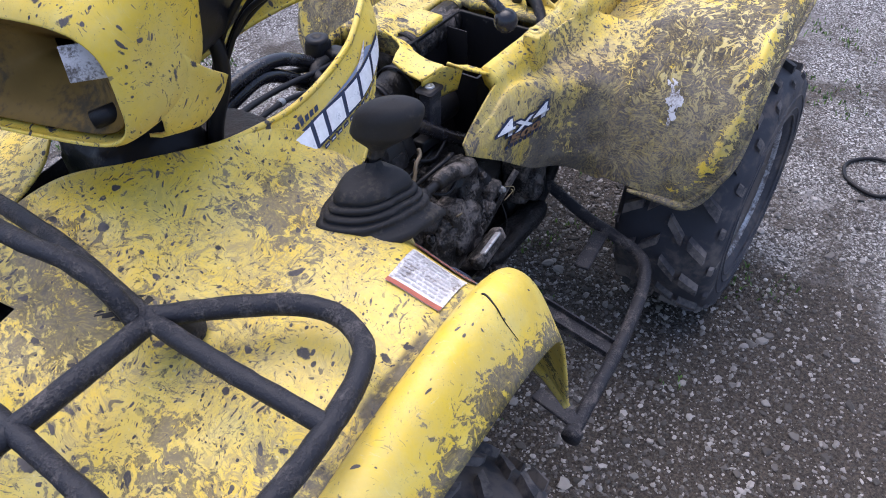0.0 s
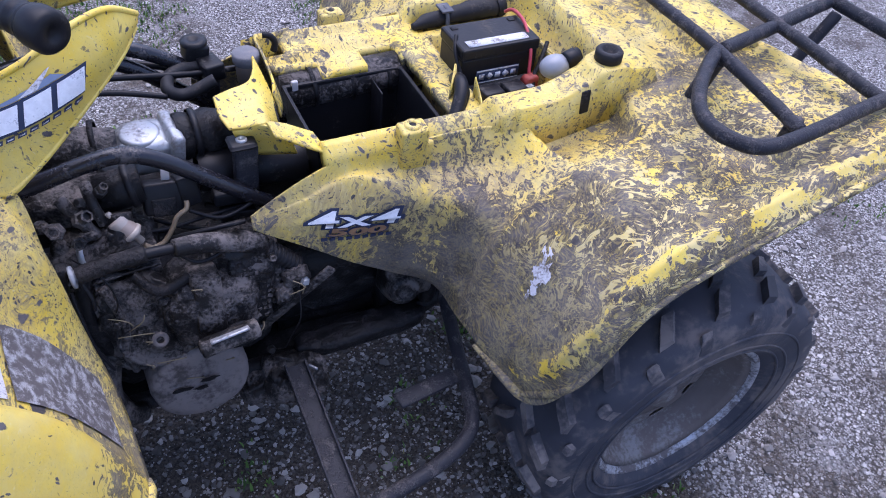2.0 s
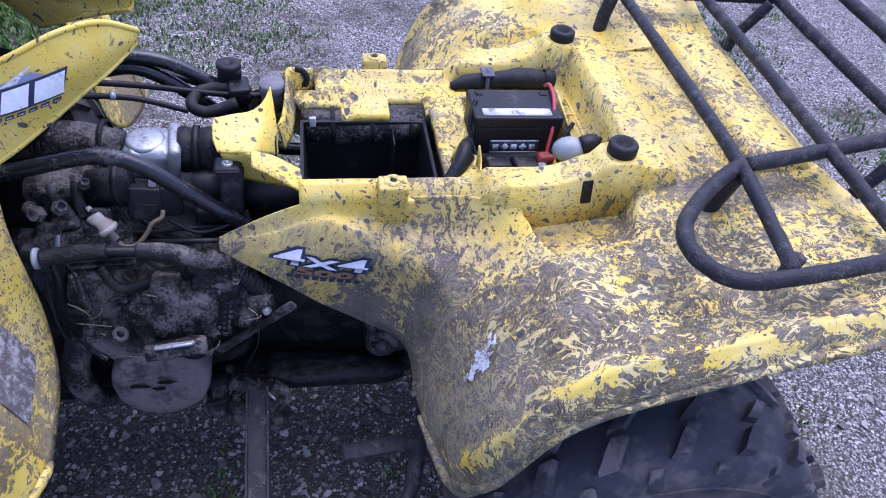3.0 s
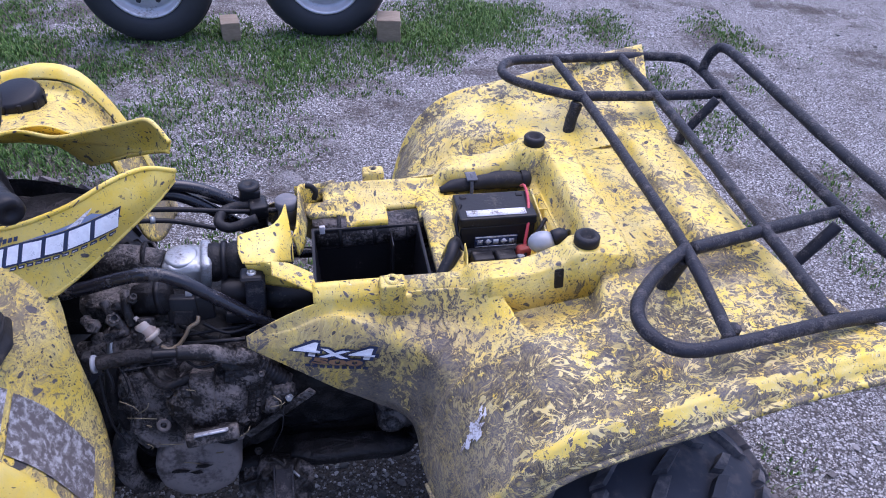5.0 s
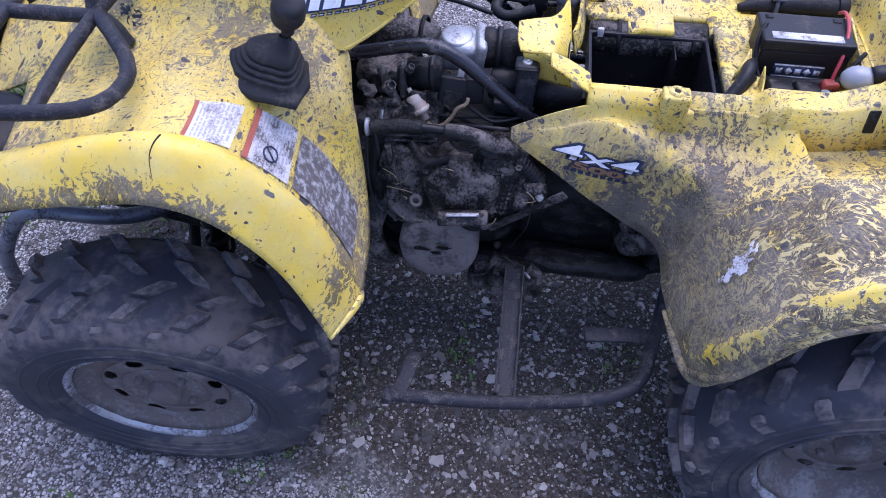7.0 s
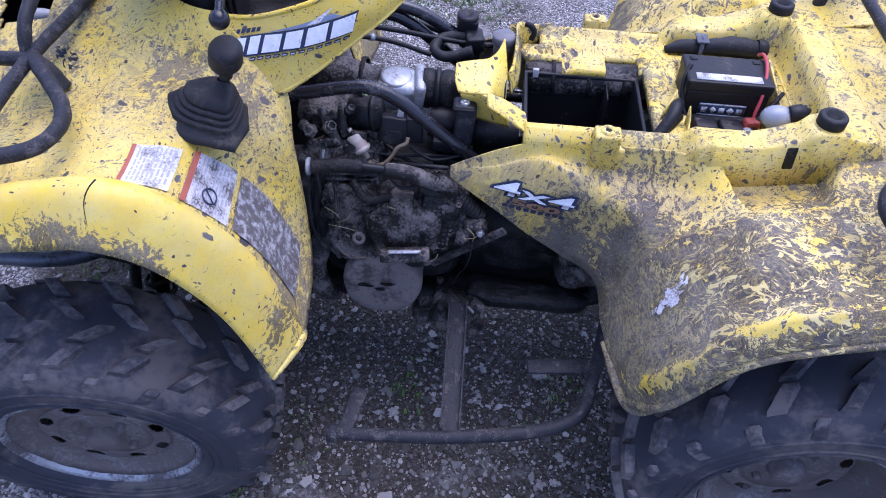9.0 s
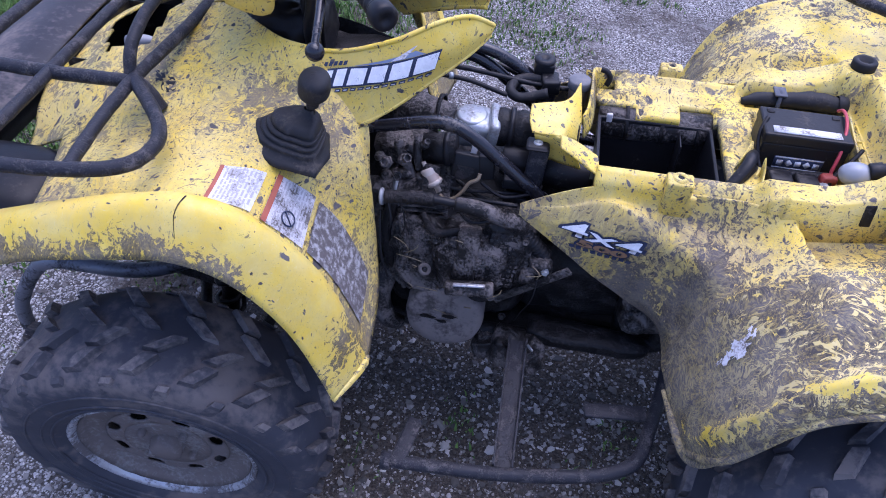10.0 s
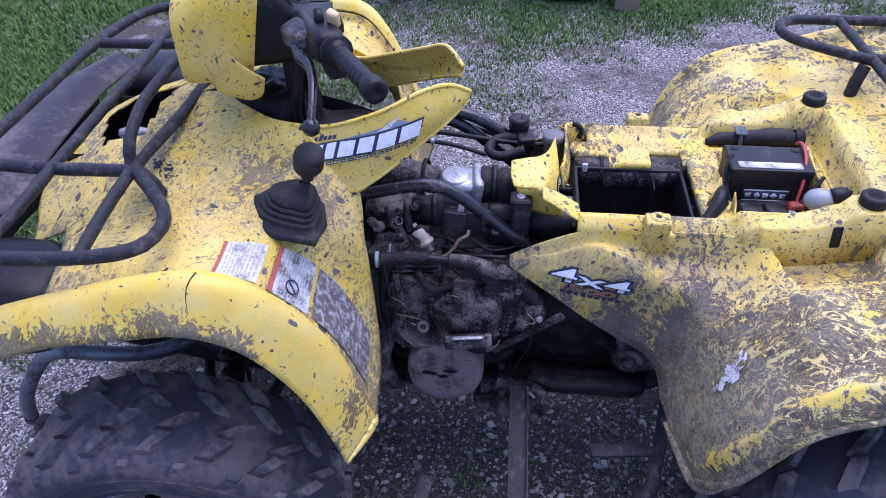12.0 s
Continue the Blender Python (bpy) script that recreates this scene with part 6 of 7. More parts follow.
for k in range(7):
    a = math.tau * k / 7 + 0.3
    bolt(mid + face * 0.015 + (side * math.cos(a) + up * math.sin(a)) * 0.0555, face, 0.0042, clutch, M_ENGINE, 0.006)
# upright casting and the pitted plate beside it
part("upright_casting", lumpy(fine(box((0.492, -0.235, 0.612), (0.044, 0.05, 0.105), (-14, 3, 0), 0.008, segs=2), 2), 0.003, 35.0), M_ENGINE, engine)
plate = part("pitted_plate", lumpy(fine(box((0.560, -0.228, 0.604), (0.068, 0.018, 0.118), (-16, 8, 6), 0.006, segs=2), 2), 0.002, 30.0), M_GRIME_SHADE, engine, "dark pitted cover plate")
pits = bmesh.new()
rng = random.Random(8)
tip = pose(0.560, -0.228, 0.604, -16, 8, 6)
for a in range(7):
    for b in range(11):
        c = tip @ Vector((-0.028 + 0.0093 * a + rng.uniform(-0.002, 0.002), -0.0085, -0.05 + 0.010 * b + rng.uniform(-0.002, 0.002)))
        box(c, (rng.uniform(0.004, 0.008), 0.004, rng.uniform(0.004, 0.008)), (-16 + rng.uniform(-20, 20), 8, rng.uniform(-30, 30)), 0.0, pits)
part("clod", pits, M_ENGINE, plate, "crumbs of dried mud", smooth=False)
# cooling fins of the cylinder
for k in range(5):
    part("cooling_fin", lumpy(fine(box((0.375, -0.125, 0.632 + 0.013 * k), (0.130, 0.115, 0.004), (-6, 0, 4), 0.001, segs=1), 1), 0.002, 30.0), M_ENGINE, engine)
# union nuts and pipes at the head
for c, way, r, h in (((0.322, -0.168, 0.752), (-0.1, -0.8, 0.55), 0.013, 0.018), ((0.355, -0.172, 0.765), (0.35, -0.6, 0.65), 0.012, 0.034), ((0.388, -0.150, 0.787), (0.4, -0.4, 0.8), 0.009, 0.022), ((0.345, -0.182, 0.735), (0.1, -0.9, 0.3), 0.010, 0.012)):
    part("union_nut", disc(Vector(c), way, [(r, 0.0), (r, h * 0.45), (r * 0.72, h * 0.5), (r * 0.72, h), (r * 0.5, h), (r * 0.45, h * 0.8), (0.0, h * 0.8)], 6), M_ENGINE, engine, smooth=False)
for pts, r in (([(0.33, -0.19, 0.715), (0.362, -0.225, 0.70), (0.372, -0.24, 0.665), (0.366, -0.245, 0.645)], 0.0016), ([(0.635, -0.235, 0.60), (0.628, -0.265, 0.545), (0.612, -0.262, 0.50), (0.60, -0.25, 0.455)], 0.0012), ([(0.46, -0.20, 0.70), (0.49, -0.225, 0.685), (0.53, -0.22, 0.69), (0.56, -0.20, 0.70)], 0.003), ([(0.315, -0.20, 0.66), (0.322, -0.235, 0.58), (0.338, -0.245, 0.52)], 0.003)):
    part("wire", tube(pts, r, 24, 6), M_BLACK, engine)
# gear linkage
link_rod = part("linkage_rod", box((0.622, -0.232, 0.545), (0.20, 0.006, 0.017), (0, -46, -12), 0.002), M_ENGINE, engine)
part("linkage_joint", blob((0.635, -0.225, 0.597), (0.045, 0.03, 0.035), 0.004, 40.0), M_ENGINE, engine)
part("linkage_joint", blob((0.612, -0.232, 0.57), (0.03, 0.03, 0.03), 0.004, 40.0), M_ENGINE, engine)
bolt((0.645, -0.24, 0.598), (0, -1, 0.3), 0.006, engine, M_ALLOY)
bolt((0.575, -0.255, 0.47), (0, -1, 0.3), 0.006, engine, M_GRIME_SHADE)
# hoses
part("coolant_hose", tube([(0.335, -0.238, 0.728), (0.38, -0.236, 0.733), (0.425, -0.232, 0.732)], 0.0125, 14, 14), M_GRIME_SHADE, engine)
part("coolant_hose", tube([(0.42, -0.232, 0.732), (0.45, -0.228, 0.727), (0.47, -0.225, 0.722)], 0.008, 12, 12), M_BLACK, engine)
part("coolant_hose", tube([(0.462, -0.226, 0.724), (0.50, -0.222, 0.717), (0.54, -0.218, 0.702), (0.572, -0.213, 0.68)], [0.013, 0.015, 0.015, 0.013], 20, 14), M_ENGINE, engine, "dusty rubber hose")
part("hose_flange", disc(Vector((0.326, -0.238, 0.727)), (1, 0, 0.1), [(0.0, 0.0), (0.016, 0.001), (0.016, 0.005), (0.009, 0.006), (0.009, 0.016)], 20), M_BULB, engine, "pale plastic hose fitting")
part("hose_bracket", box((0.311, -0.23, 0.715), (0.018, 0.02, 0.06), (0, 15, 0), 0.004), M_GRIME_SHADE, engine)
part("elbow", tube([(0.555, -0.215, 0.695), (0.580, -0.210, 0.682), (0.588, -0.206, 0.655)], 0.017, 12, 14), M_ENGINE, engine)
bm = disc(Vector((0.590, -0.206, 0.662)), (0.66, 0.0, -0.75), [(0.0145 + 0.0035 * math.cos(k * 1.57), 0.0021 * k) for k in range(38)], 18)
part("corrugated_boot", bm, M_BLACK, engine)
part("intake_elbow", tube([(0.285, -0.165, 0.690), (0.335, -0.172, 0.697), (0.375, -0.175, 0.703), (0.400, -0.170, 0.725), (0.405, -0.155, 0.75)], [0.018, 0.018, 0.019, 0.019, 0.017], 24, 14), M_ENGINE, engine)
part("hose_clamp", disc(Vector((0.340, -0.172, 0.698)), (1, -0.1, 0.1), [(0.0195, 0.0), (0.0205, 0.0), (0.0205, 0.009), (0.0195, 0.009)], 24), M_ALLOY, engine)
flt0, flt1 = Vector((0.398, -0.166, 0.748)), Vector((0.418, -0.177, 0.720))
way = flt1 - flt0
flt = part("fuel_filter", disc(flt0, way, [(0.004, -0.014), (0.004, -0.002), (0.013, 0.0), (0.0145, 0.003), (0.0145, 0.012)], 20), M_FILTER, engine, "small cloudy fuel filter")
part("filter_bowl", disc(flt0, way, [(0.0142, 0.012), (0.0142, 0.026)], 20), M_TAN, flt)
part("filter_cap", disc(flt0, way, [(0.0142, 0.026), (0.0165, 0.027), (0.0165, 0.032), (0.012, 0.036), (0.0055, 0.037), (0.0055, 0.050), (0.0, 0.050)], 20), M_FILTER, flt)
part("fuel_line", tube([(0.427, -0.182, 0.703), (0.438, -0.183, 0.694), (0.455, -0.180, 0.698), (0.470, -0.176, 0.715), (0.480, -0.172, 0.732), (0.495, -0.170, 0.742), (0.498, -0.165, 0.752)], 0.0036, 40, 8), M_HOSE, engine, "clear fuel line")
# top end, carburettor and intake boots
part("head_cover", blob((0.34, -0.07, 0.735), (0.12, 0.11, 0.06), 0.006, 28.0), M_ENGINE, engine)
for c, r, h, way in (((0.302, -0.145, 0.745), 0.011, 0.03, (0.3, -0.7, 0.5)), ((0.318, -0.16, 0.712), 0.015, 0.012, (0.1, -0.8, 0.5)), ((0.348, -0.16, 0.722), 0.009, 0.03, (0.6, -0.5, 0.5)), ((0.365, -0.14, 0.765), 0.010, 0.022, (-0.3, -0.6, 0.7)), ((0.384, -0.165, 0.728), 0.008, 0.02, (0.2, -0.9, 0.2))):
    cyl = part("head_fitting", disc(Vector(c), way, [(r * 0.95, 0.0), (r * 0.95, h * 0.3), (r * 0.7, h * 0.35), (r * 0.7, h), (r * 0.45, h + 0.001), (0.0, h + 0.001)], 8, 0.0012), M_ENGINE, engine)
rng = random.Random(21)
for k in range(14):
    a = Vector((rng.uniform(0.35, 0.62), -0.25 - rng.uniform(0, 0.02), rng.uniform(0.44, 0.66)))
    b = a + Vector((rng.uniform(-0.05, 0.05), rng.uniform(-0.01, 0.01), rng.uniform(-0.05, 0.03)))
    part("grass_stem", tube([a, a.lerp(b, 0.5) + Vector((0.008, -0.006, 0.006)), b], 0.0009, 8, 5), M_STRAW, engine)
part("head_pipe", tube([(0.335, -0.13, 0.775), (0.352, -0.15, 0.752), (0.37, -0.162, 0.72)], 0.009, 14, 12), M_ENGINE, engine)
part("head_pipe", tube([(0.372, -0.12, 0.785), (0.376, -0.15, 0.77), (0.383, -0.16, 0.74)], 0.008, 14, 12), M_ENGINE, engine)
part("solenoid", rod((0.385, -0.115, 0.755), (0.445, -0.115, 0.763), 0.030, 24), M_GRIME_SHADE, engine)
part("solenoid_band", disc(Vector((0.425, -0.115, 0.760)), (1, 0, 0.13), [(0.030, 0), (0.033, 0.0), (0.033, 0.010), (0.030, 0.010)], 24), M_BLACK, engine)
plug = part("wire_connector", box((0.468, -0.128, 0.740), (0.055, 0.030, 0.05), (-20, 5, 0), 0.005), M_BLACK, engine)
part("connector_face", box((0.468, -0.146, 0.733), (0.036, 0.006, 0.028), (-20, 5, 0), 0.003), M_GRIME_SHADE, plug)
part("wire_connector", box((0.505, -0.125, 0.742), (0.032, 0.03, 0.048), (-15, 0, 10), 0.004), M_BLACK, engine)
part("wire_block", box((0.565, -0.13, 0.715), (0.05, 0.025, 0.022), (0, 4, 0), 0.003), M_BLACK, engine)
part("wire_block", box((0.572, -0.14, 0.685), (0.055, 0.025, 0.020), (0, 6, 0), 0.003), M_BLACK, engine)
part("wire_tag", box((0.480, -0.118, 0.772), (0.012, 0.004, 0.02), (-20, 10, 0), 0.001), M_GREYPRINT, engine)
for k, pts in enumerate(([(0.36, -0.13, 0.70), (0.45, -0.15, 0.695), (0.52, -0.15, 0.70), (0.60, -0.13, 0.69)], [(0.42, -0.10, 0.70), (0.50, -0.14, 0.675), (0.58, -0.15, 0.668)], [(0.50, -0.15, 0.72), (0.545, -0.16, 0.70), (0.60, -0.15, 0.71)], [(0.46, -0.17, 0.69), (0.53, -0.185, 0.705), (0.575, -0.18, 0.70)], [(0.33, -0.2, 0.69), (0.34, -0.22, 0.66), (0.338, -0.225, 0.64)])):
    part("wire", tube(pts, 0.0035 + 0.001 * (k % 2), 24, 7), M_BLACK, engine)
carb = part("carburettor", blob((0.468, -0.035, 0.765), (0.085, 0.085, 0.06), 0.003, 30.0), M_ALLOY, engine, "alloy carburettor with a silver cap")
part("carb_cap", disc(Vector((0.462, -0.038, 0.782)), (0.04, -0.06, 1), [(0.030, -0.006), (0.031, 0.010), (0.029, 0.014), (0.025, 0.0155), (0.0, 0.017)], 40), M_ALLOY, carb, "round silver carburettor cap")
part("cap_nipple", disc(Vector((0.463, -0.039, 0.798)), (0.04, -0.06, 1), [(0.0025, 0.0), (0.0025, 0.003), (0.0, 0.003)], 10), M_GREYPRINT, carb)
part("carb_flange", box((0.505, -0.045, 0.775), (0.020, 0.085, 0.060), (0, 8, 6), 0.006), M_ALLOY, carb)
rings = []
for k in range(33):
    t = k / 32
    rings.append((0.034 + 0.004 * (0.5 + 0.5 * math.sin(t * math.tau * 4)) + 0.006 * ease(t, 0.5, 0.9), 0.155 * t))
part("intake_boot", disc(Vector((0.512, -0.04, 0.775)), (1.0, 0.04, -0.04), rings, 30), M_GRIME_SHADE, engine, "ribbed black rubber intake boot")
part("boot_clamp", disc(Vector((0.535, -0.04, 0.774)), (1.0, 0.04, -0.04), [(0.039, 0.0), (0.041, 0.0), (0.041, 0.010), (0.039, 0.010)], 30), M_BLACK, engine)
part("boot_clamp", disc(Vector((0.600, -0.037, 0.771)), (1.0, 0.04, -0.04), [(0.043, 0.0), (0.0455, 0.0), (0.0455, 0.010), (0.043, 0.010)], 30), M_BLACK, engine)
part("breather_boot", disc(Vector((0.53, -0.075, 0.728)), (1.0, 0.0, -0.1), [(0.030, 0.0), (0.034, 0.01), (0.034, 0.05), (0.031, 0.055), (0.036, 0.06), (0.036, 0.17)], 30), M_BLACK, engine)
part("intake_duct", tube([(0.20, -0.01, 0.765), (0.28, -0.02, 0.782), (0.36, -0.03, 0.786), (0.425, -0.035, 0.775)], [0.028, 0.030, 0.031, 0.027], 24, 20), M_ENGINE, engine, "greasy intake duct")
for x, z, r in ((0.305, 0.784, 0.034), (0.395, 0.784, 0.034)):
    part("duct_band", disc(Vector((x, -0.026, z)), (1, -0.1, 0.03), [(r - 0.004, 0), (r, 0.0), (r, 0.008), (r - 0.004, 0.008)], 28), M_GRIME_SHADE, engine)
for pts, r in (([(0.22, 0.02, 0.84), (0.32, 0.05, 0.842), (0.43, 0.075, 0.825), (0.56, 0.09, 0.80), (0.66, 0.10, 0.79)], 0.0055), ([(0.22, 0.0, 0.82), (0.33, 0.03, 0.828), (0.43, 0.05, 0.815), (0.52, 0.05, 0.79)], 0.005), ([(0.20, 0.13, 0.80), (0.36, 0.15, 0.822), (0.50, 0.14, 0.80), (0.57, 0.11, 0.79)], 0.0065)):
    part("wire", tube(pts, r, 40, 8), M_BLACK, atv)
part("far_tube", tube([(0.25, 0.10, 0.835), (0.38, 0.112, 0.856), (0.47, 0.118, 0.848), (0.54, 0.120, 0.812), (0.60, 0.122, 0.765)], 0.0125, 40, 12), M_GLOSS, atv, "black painted frame tube")
bracket = part("mount_bracket", box((0.585, 0.128, 0.818), (0.040, 0.036, 0.030), (0, 10, 6), 0.005), M_BLACK, atv)
part("mount_bush", disc(Vector((0.585, 0.128, 0.832)), (0, 0, 1), [(0.022, 0.0), (0.022, 0.006), (0.010, 0.008), (0.006, 0.004), (0.0, 0.004)], 24), M_BLACK, bracket)
part("wire_sleeve", rod((0.400, 0.045, 0.822), (0.408, 0.048, 0.820), 0.0075), M_ALLOY, atv)
part("overflow_hose", tube([(0.60, 0.06, 0.80), (0.55, 0.055, 0.785), (0.525, 0.06, 0.795), (0.535, 0.095, 0.80), (0.575, 0.11, 0.80), (0.62, 0.10, 0.795)], 0.0105, 40, 12), M_BOOT, atv, "looped black rubber hose")
part("hose_bracket", box((0.602, 0.095, 0.80), (0.035, 0.04, 0.03), (0, 0, 12), 0.004), M_BLACK, atv)
tank = part("reservoir", disc(Vector((0.660, 0.085, 0.775)), (0, 0, 1), [(0.0, 0.0), (0.019, 0.0), (0.020, 0.035)], 24), M_TAN, atv, "small fluid reservoir")
part("reservoir_cap", disc(Vector((0.660, 0.085, 0.808)), (0, 0, 1), [(0.0225, 0.0), (0.0235, 0.003), (0.0235, 0.016), (0.021, 0.019), (0.0, 0.019)], 24), M_CAP, tank, "grey screw cap")

# ---- air box below the deck ----
bm = bmesh.new()
x0, x1, y0, y1, zt, zb = 0.706, 0.928, -0.148, 0.045, 0.776, 0.62
wall = [[Vector(p) for p in ring] for ring in (
    [(x0, y0, zt), (x1, y0, zt), (x1, y1, zt), (x0, y1, zt)], [(x0 + 0.006, y0 + 0.006, zt), (x1 - 0.006, y0 + 0.006, zt), (x1 - 0.006, y1 - 0.006, zt), (x0 + 0.006, y1 - 0.006, zt)],
    [(x0 + 0.014, y0 + 0.014, zb), (x1 - 0.014, y0 + 0.014, zb), (x1 - 0.014, y1 - 0.014, zb), (x0 + 0.014, y1 - 0.014, zb)])]
grid(wall, closed=True, bm=bm)
bm.verts.ensure_lookup_table()
bm.faces.new(bm.verts[8:12])
grid([wall[0], [p + Vector((0, 0, -0.012)) for p in wall[0]], [Vector((p.x + (0.008 if p.x < 0.8 else -0.008), p.y + (0.008 if p.y < 0 else -0.008), zb)) for p in wall[0]]], closed=True, bm=bm)
airbox = part("air_box", bm, M_BLACK, atv, "open black plastic air filter box", smooth=False, bevel=0.003)
part("box_divider", box((0.868, 0.01, 0.70), (0.003, 0.05, 0.13), (0, 0, 0), 0.001), M_BLACK, airbox)
for x, y in ((0.728, 0.042), (0.90, 0.044), (0.80, 0.045)):
    part("box_clip", box((x, y, 0.766), (0.012, 0.008, 0.034 if x < 0.8 else 0.014), (0, 0, 0), 0.002), M_GREYPRINT if x < 0.8 else M_BLACK, airbox)
part("drain_stub", tube([(0.735, -0.12, 0.63), (0.738, -0.118, 0.68), (0.733, -0.118, 0.70)], 0.005, 10, 8), M_GREYPRINT, airbox)
part("duct_behind", rod((0.71, 0.065, 0.745), (0.95, 0.068, 0.755), 0.034, 24), M_ENGINE, atv)
for x in (0.76, 0.83, 0.90):
    part("duct_band", disc(Vector((x, 0.066, 0.748)), (1, 0, 0.03), [(0.034, 0), (0.037, 0.0), (0.037, 0.008), (0.034, 0.008)], 24), M_GRIME_SHADE, atv)
part("loom", tube([(0.925, -0.165, 0.775), (0.945, -0.145, 0.79), (0.965, -0.12, 0.812), (0.975, -0.095, 0.818), (0.985, -0.06, 0.80)], 0.012, 24, 12), M_BLACK, atv, "taped wiring loom")
part("loom", tube([(0.918, -0.168, 0.772), (0.94, -0.152, 0.782), (0.962, -0.132, 0.80), (0.978, -0.11, 0.805), (0.99, -0.08, 0.78)], 0.009, 24, 12), M_BLACK, atv)
part("deck_gusset", grid([[Vector((0.945, -0.115, 0.79)), Vector((0.972, -0.078, 0.842))], [Vector((0.968, -0.10, 0.775)), Vector((0.985, -0.070, 0.795))]]), M_DECK, deck, thick=0.003, offset=0.0)
part("loom_guard", grid(loft([[(0.905, -0.165, 0.80), (0.945, -0.172, 0.80), (0.985, -0.155, 0.803), (0.995, -0.13, 0.812), (0.992, -0.115, 0.835)], [(0.905, -0.165, 0.77), (0.945, -0.172, 0.765), (0.985, -0.155, 0.765), (0.995, -0.13, 0.765), (0.992, -0.115, 0.77)]], 20, 4)), M_DECK, deck, thick=0.003, offset=0.0)

# ---- battery and electrics in the deck well ----
part("battery_tray", box((1.095, -0.025, 0.719), (0.205, 0.225, 0.006), (0, 0, 0), 0.002), M_DECK, deck)
for c, s, tip in (((1.200, -0.025, 0.765), (0.004, 0.22, 0.07), 0), ((1.155, 0.03, 0.765), (0.10, 0.004, 0.07), 0), ((1.160, -0.02, 0.795), (0.004, 0.13, 0.085), 8)):
    part("well_wall", box(c, s, (tip, 0, 0), 0.001), M_DECK, deck)
battery = thing("battery", "black sealed battery with white labels in the deck well", "battery", at=(1.068, -0.022, 0.722))


def inside(c):
    return (c[0] - 1.068, c[1] + 0.022, c[2] - 0.731)


part("battery_case", box(inside((1.068, -0.022, 0.788)), (0.150, 0.086, 0.110), (0, 0, 0), 0.003), M_BLACK, battery, smooth=False)
part("battery_lid", box(inside((1.068, -0.022, 0.853)), (0.154, 0.090, 0.022), (0, 0, 0), 0.004), M_BLACK, battery, smooth=False)
part("top_label", box(inside((1.066, -0.050, 0.8646)), (0.118, 0.020, 0.0012), (0, 0, 0), 0.0), M_WHITE, battery)
low_label = part("front_label", box(inside((1.066, -0.0655, 0.806)), (0.086, 0.0012, 0.026), (0, 0, 0), 0.0), M_INK, battery)
part("label_frame", box(inside((1.066, -0.0664, 0.8172)), (0.084, 0.0010, 0.0028), (0, 0, 0), 0.0), M_WHITE, low_label)
part("label_frame", box(inside((1.066, -0.0664, 0.7945)), (0.084, 0.0010, 0.0016), (0, 0, 0), 0.0), M_WHITE, low_label)
for k in range(5):
    part("label_mark", box(inside((1.034 + 0.016 * k, -0.0664, 0.8055)), (0.0105, 0.0010, 0.0105), (0, 45 if k % 2 else 0, 0), 0.0), M_WHITE, low_label)
for x in (1.01, 1.125):
    part("terminal", box(inside((x, 0.008, 0.862)), (0.014, 0.012, 0.008), (0, 0, 0), 0.002), M_GRIME_SHADE, battery)
part("red_lead", tube([inside(p) for p in ((1.145, 0.06, 0.85), (1.143, 0.03, 0.868), (1.137, -0.02, 0.870), (1.128, -0.065, 0.845), (1.120, -0.085, 0.81), (1.125, -0.09, 0.795))], 0.0032, 40, 8), M_RED, battery, "red battery lead")
part("earth_lead", tube([inside(p) for p in ((1.00, -0.02, 0.868), (0.988, -0.045, 0.85), (0.99, -0.07, 0.82), (1.0, -0.09, 0.80), (1.02, -0.10, 0.79))], 0.004, 30, 8), M_BLACK, battery)
strap = part("hold_down", tube([inside(p) for p in ((0.992, -0.075, 0.788), (1.03, -0.078, 0.79), (1.08, -0.08, 0.792), (1.118, -0.082, 0.797))], 0.009, 20, 10), M_BOOT, battery)
for x, y, w in ((1.030, -0.108, 0.042), (1.076, -0.110, 0.040)):
    relay = part("relay", box((x, y, 0.782), (w, 0.034, 0.036), (0, 2, 4), 0.004), M_BLACK, deck, "small black relay box")
part("relay_bracket", box((1.052, -0.11, 0.762), (0.09, 0.03, 0.008), (0, 2, 4), 0.002), M_GRIME_SHADE, deck)
part("terminal_cap", blob((1.115, -0.098, 0.79), (0.030, 0.026, 0.032), 0.002, 40.0), M_TERMINAL, deck, "dull red rubber terminal boot")
part("terminal_cap", box((1.105, -0.115, 0.79), (0.014, 0.012, 0.012), (0, 0, 20), 0.002), M_ALLOY, deck)
bulb = bmesh.new()
bmesh.ops.create_uvsphere(bulb, u_segments=22, v_segments=14, radius=1.0)
for v in bulb.verts:
    v.co = Vector((1.140, -0.128, 0.835)) + Vector((v.co.x * 0.029, v.co.y * 0.022, v.co.z * 0.021))
bulb_ob = part("tail_lamp_bulb", bulb, M_BULB, deck, "milky plastic breather bulb")
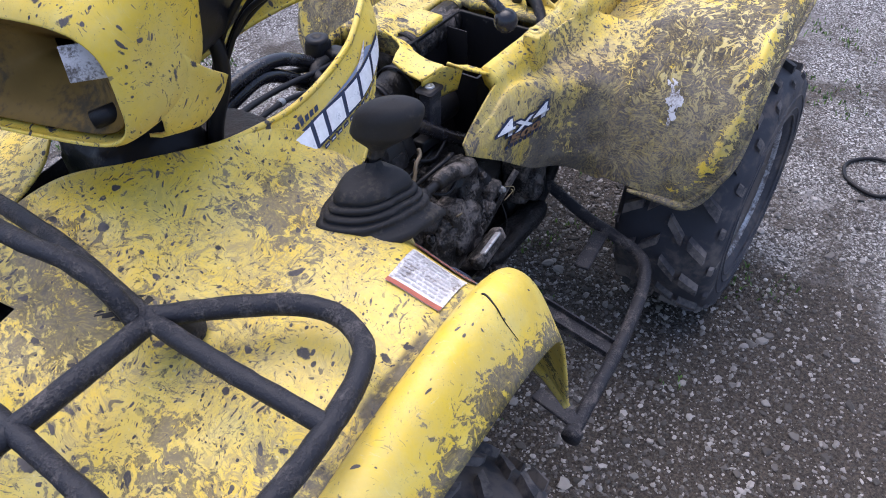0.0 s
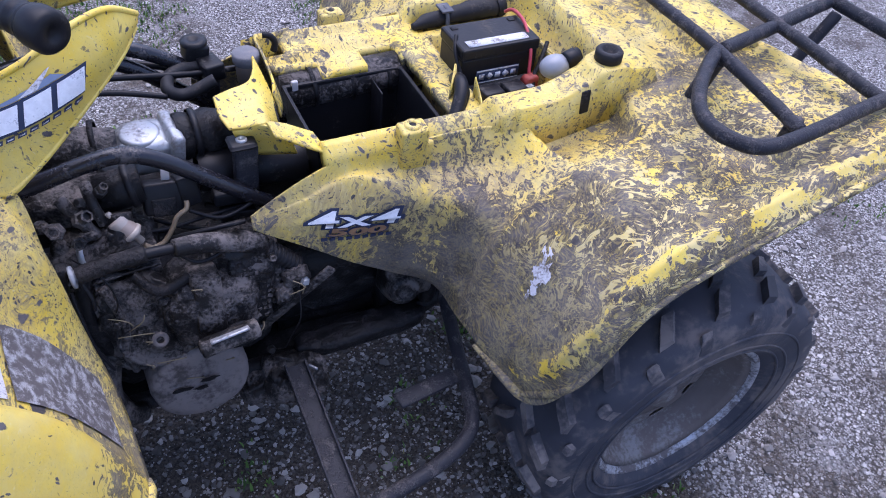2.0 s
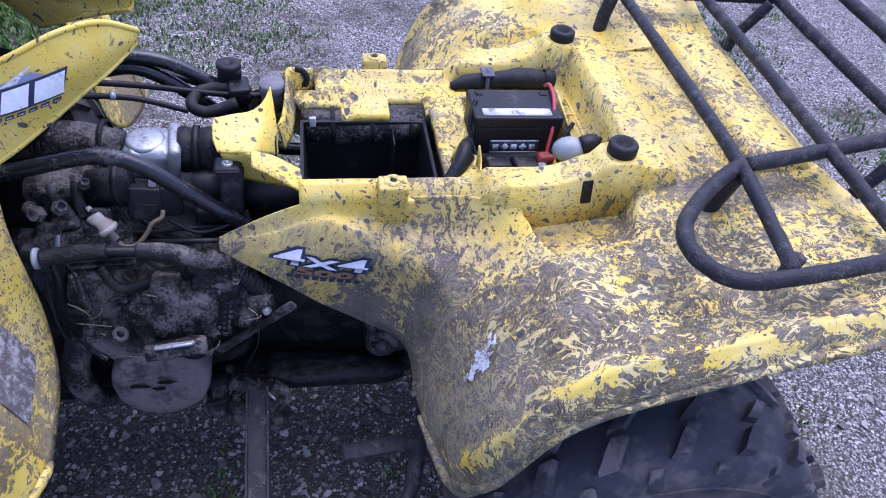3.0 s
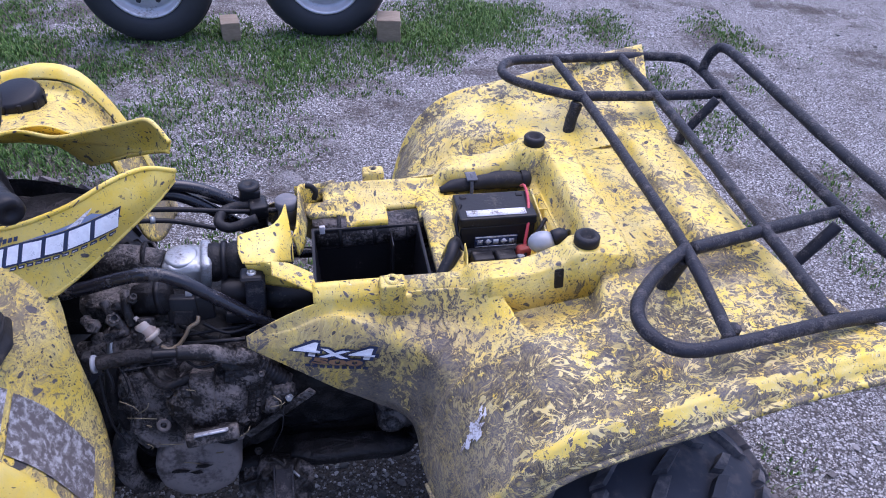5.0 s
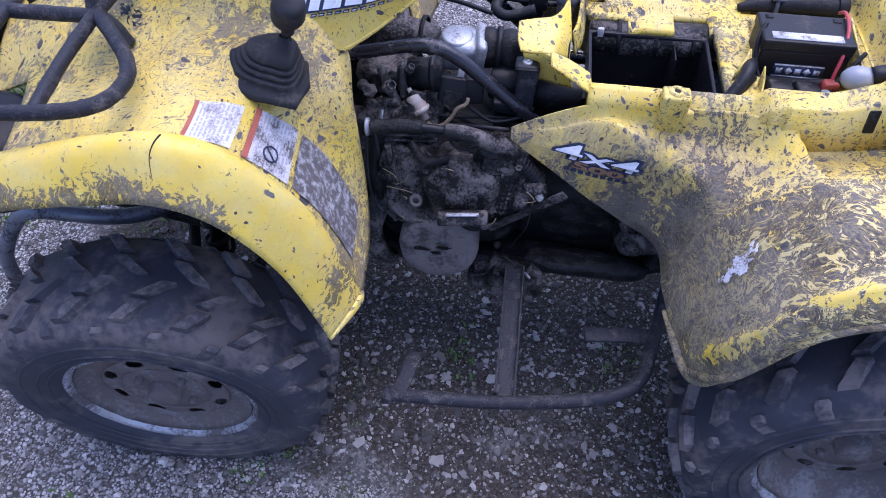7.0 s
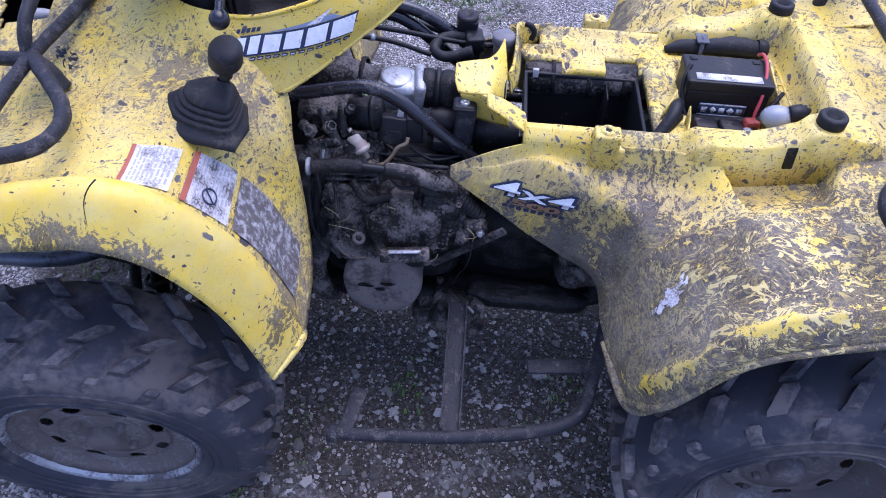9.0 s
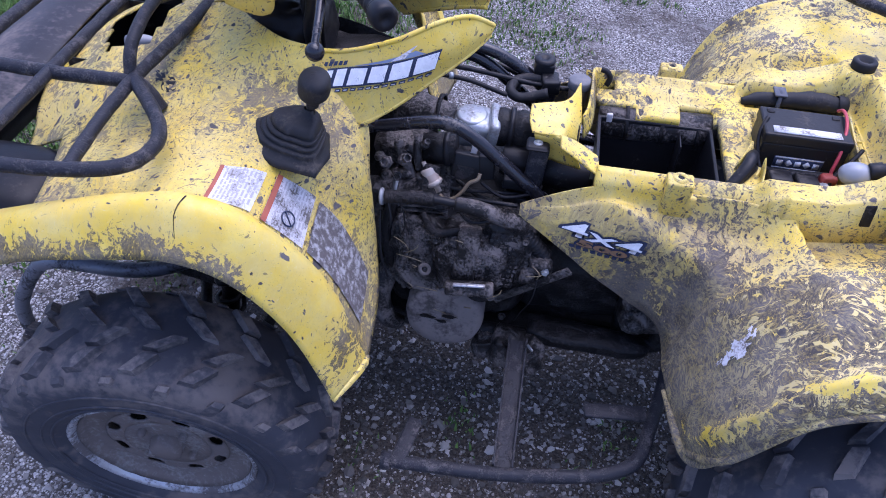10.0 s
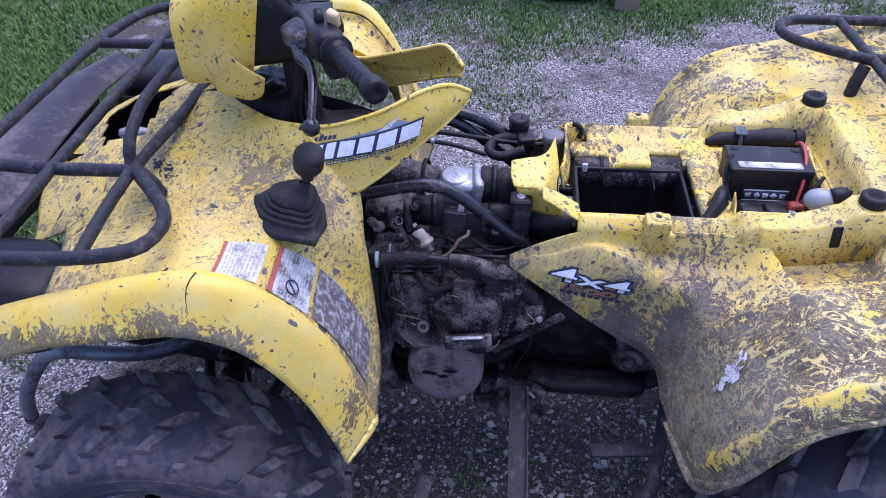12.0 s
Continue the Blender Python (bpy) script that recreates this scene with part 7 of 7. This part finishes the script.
part("bulb_socket", disc(Vector((1.158, -0.130, 0.843)), (1, -0.02, 0.35), [(0.0, 0.0), (0.015, 0.0), (0.016, 0.004), (0.016, 0.020), (0.013, 0.022), (0.013, 0.028), (0.0, 0.028)], 20), M_BLACK, bulb_ob)
part("bulb_lead", tube([(1.182, -0.128, 0.855), (1.195, -0.115, 0.845), (1.195, -0.10, 0.81), (1.17, -0.10, 0.775)], 0.004, 20, 7), M_BLACK, bulb_ob)
part("wire", tube([(1.165, -0.06, 0.84), (1.14, -0.085, 0.82), (1.12, -0.10, 0.80), (1.11, -0.125, 0.785)], 0.004, 20, 7), M_GRIME_SHADE, deck)
roll = part("tool_roll", lumpy(tube([(0.985, 0.122, 0.800), (1.02, 0.127, 0.806), (1.06, 0.129, 0.808), (1.10, 0.130, 0.812), (1.15, 0.130, 0.812), (1.185, 0.128, 0.806)], [0.008, 0.014, 0.015, 0.019, 0.019, 0.009], 36, 14), 0.003, 40.0), M_BOOT, deck, "flattened black rubber tool roll under a strap")
part("roll_strap", tube([(1.052, 0.108, 0.79), (1.052, 0.112, 0.818), (1.054, 0.128, 0.828), (1.054, 0.144, 0.818), (1.052, 0.150, 0.79)], 0.004, 24, 6), M_CLOTH, roll)
part("roll_strap", box((1.053, 0.128, 0.827), (0.024, 0.034, 0.004), (0, 0, 0), 0.001), M_CLOTH, roll, "grey webbing strap")
part("roll_end", disc(Vector((1.165, 0.130, 0.812)), (1, 0, 0), [(0.018, 0.0), (0.020, 0.006), (0.018, 0.018), (0.011, 0.022), (0.0, 0.020)], 20, 0.002), M_BOOT, roll)
# slot in the deck side, latch notch and moulding bars
slot = box((1.148, -0.2168, 0.818), (0.018, 0.006, 0.046), (0, -6, 0), 0.003)
part("side_slot", slot, M_BLACK, deck)
part("latch_hook", tube([(0.70, 0.125, 0.83), (0.712, 0.122, 0.828), (0.72, 0.12, 0.815), (0.715, 0.118, 0.80)], 0.006, 14, 8), M_BLACK, deck)
part("moulded_rib", box((0.852, -0.19, 0.765), (0.06, 0.02, 0.05), (0, 0, 0), 0.006), M_DECK, deck)
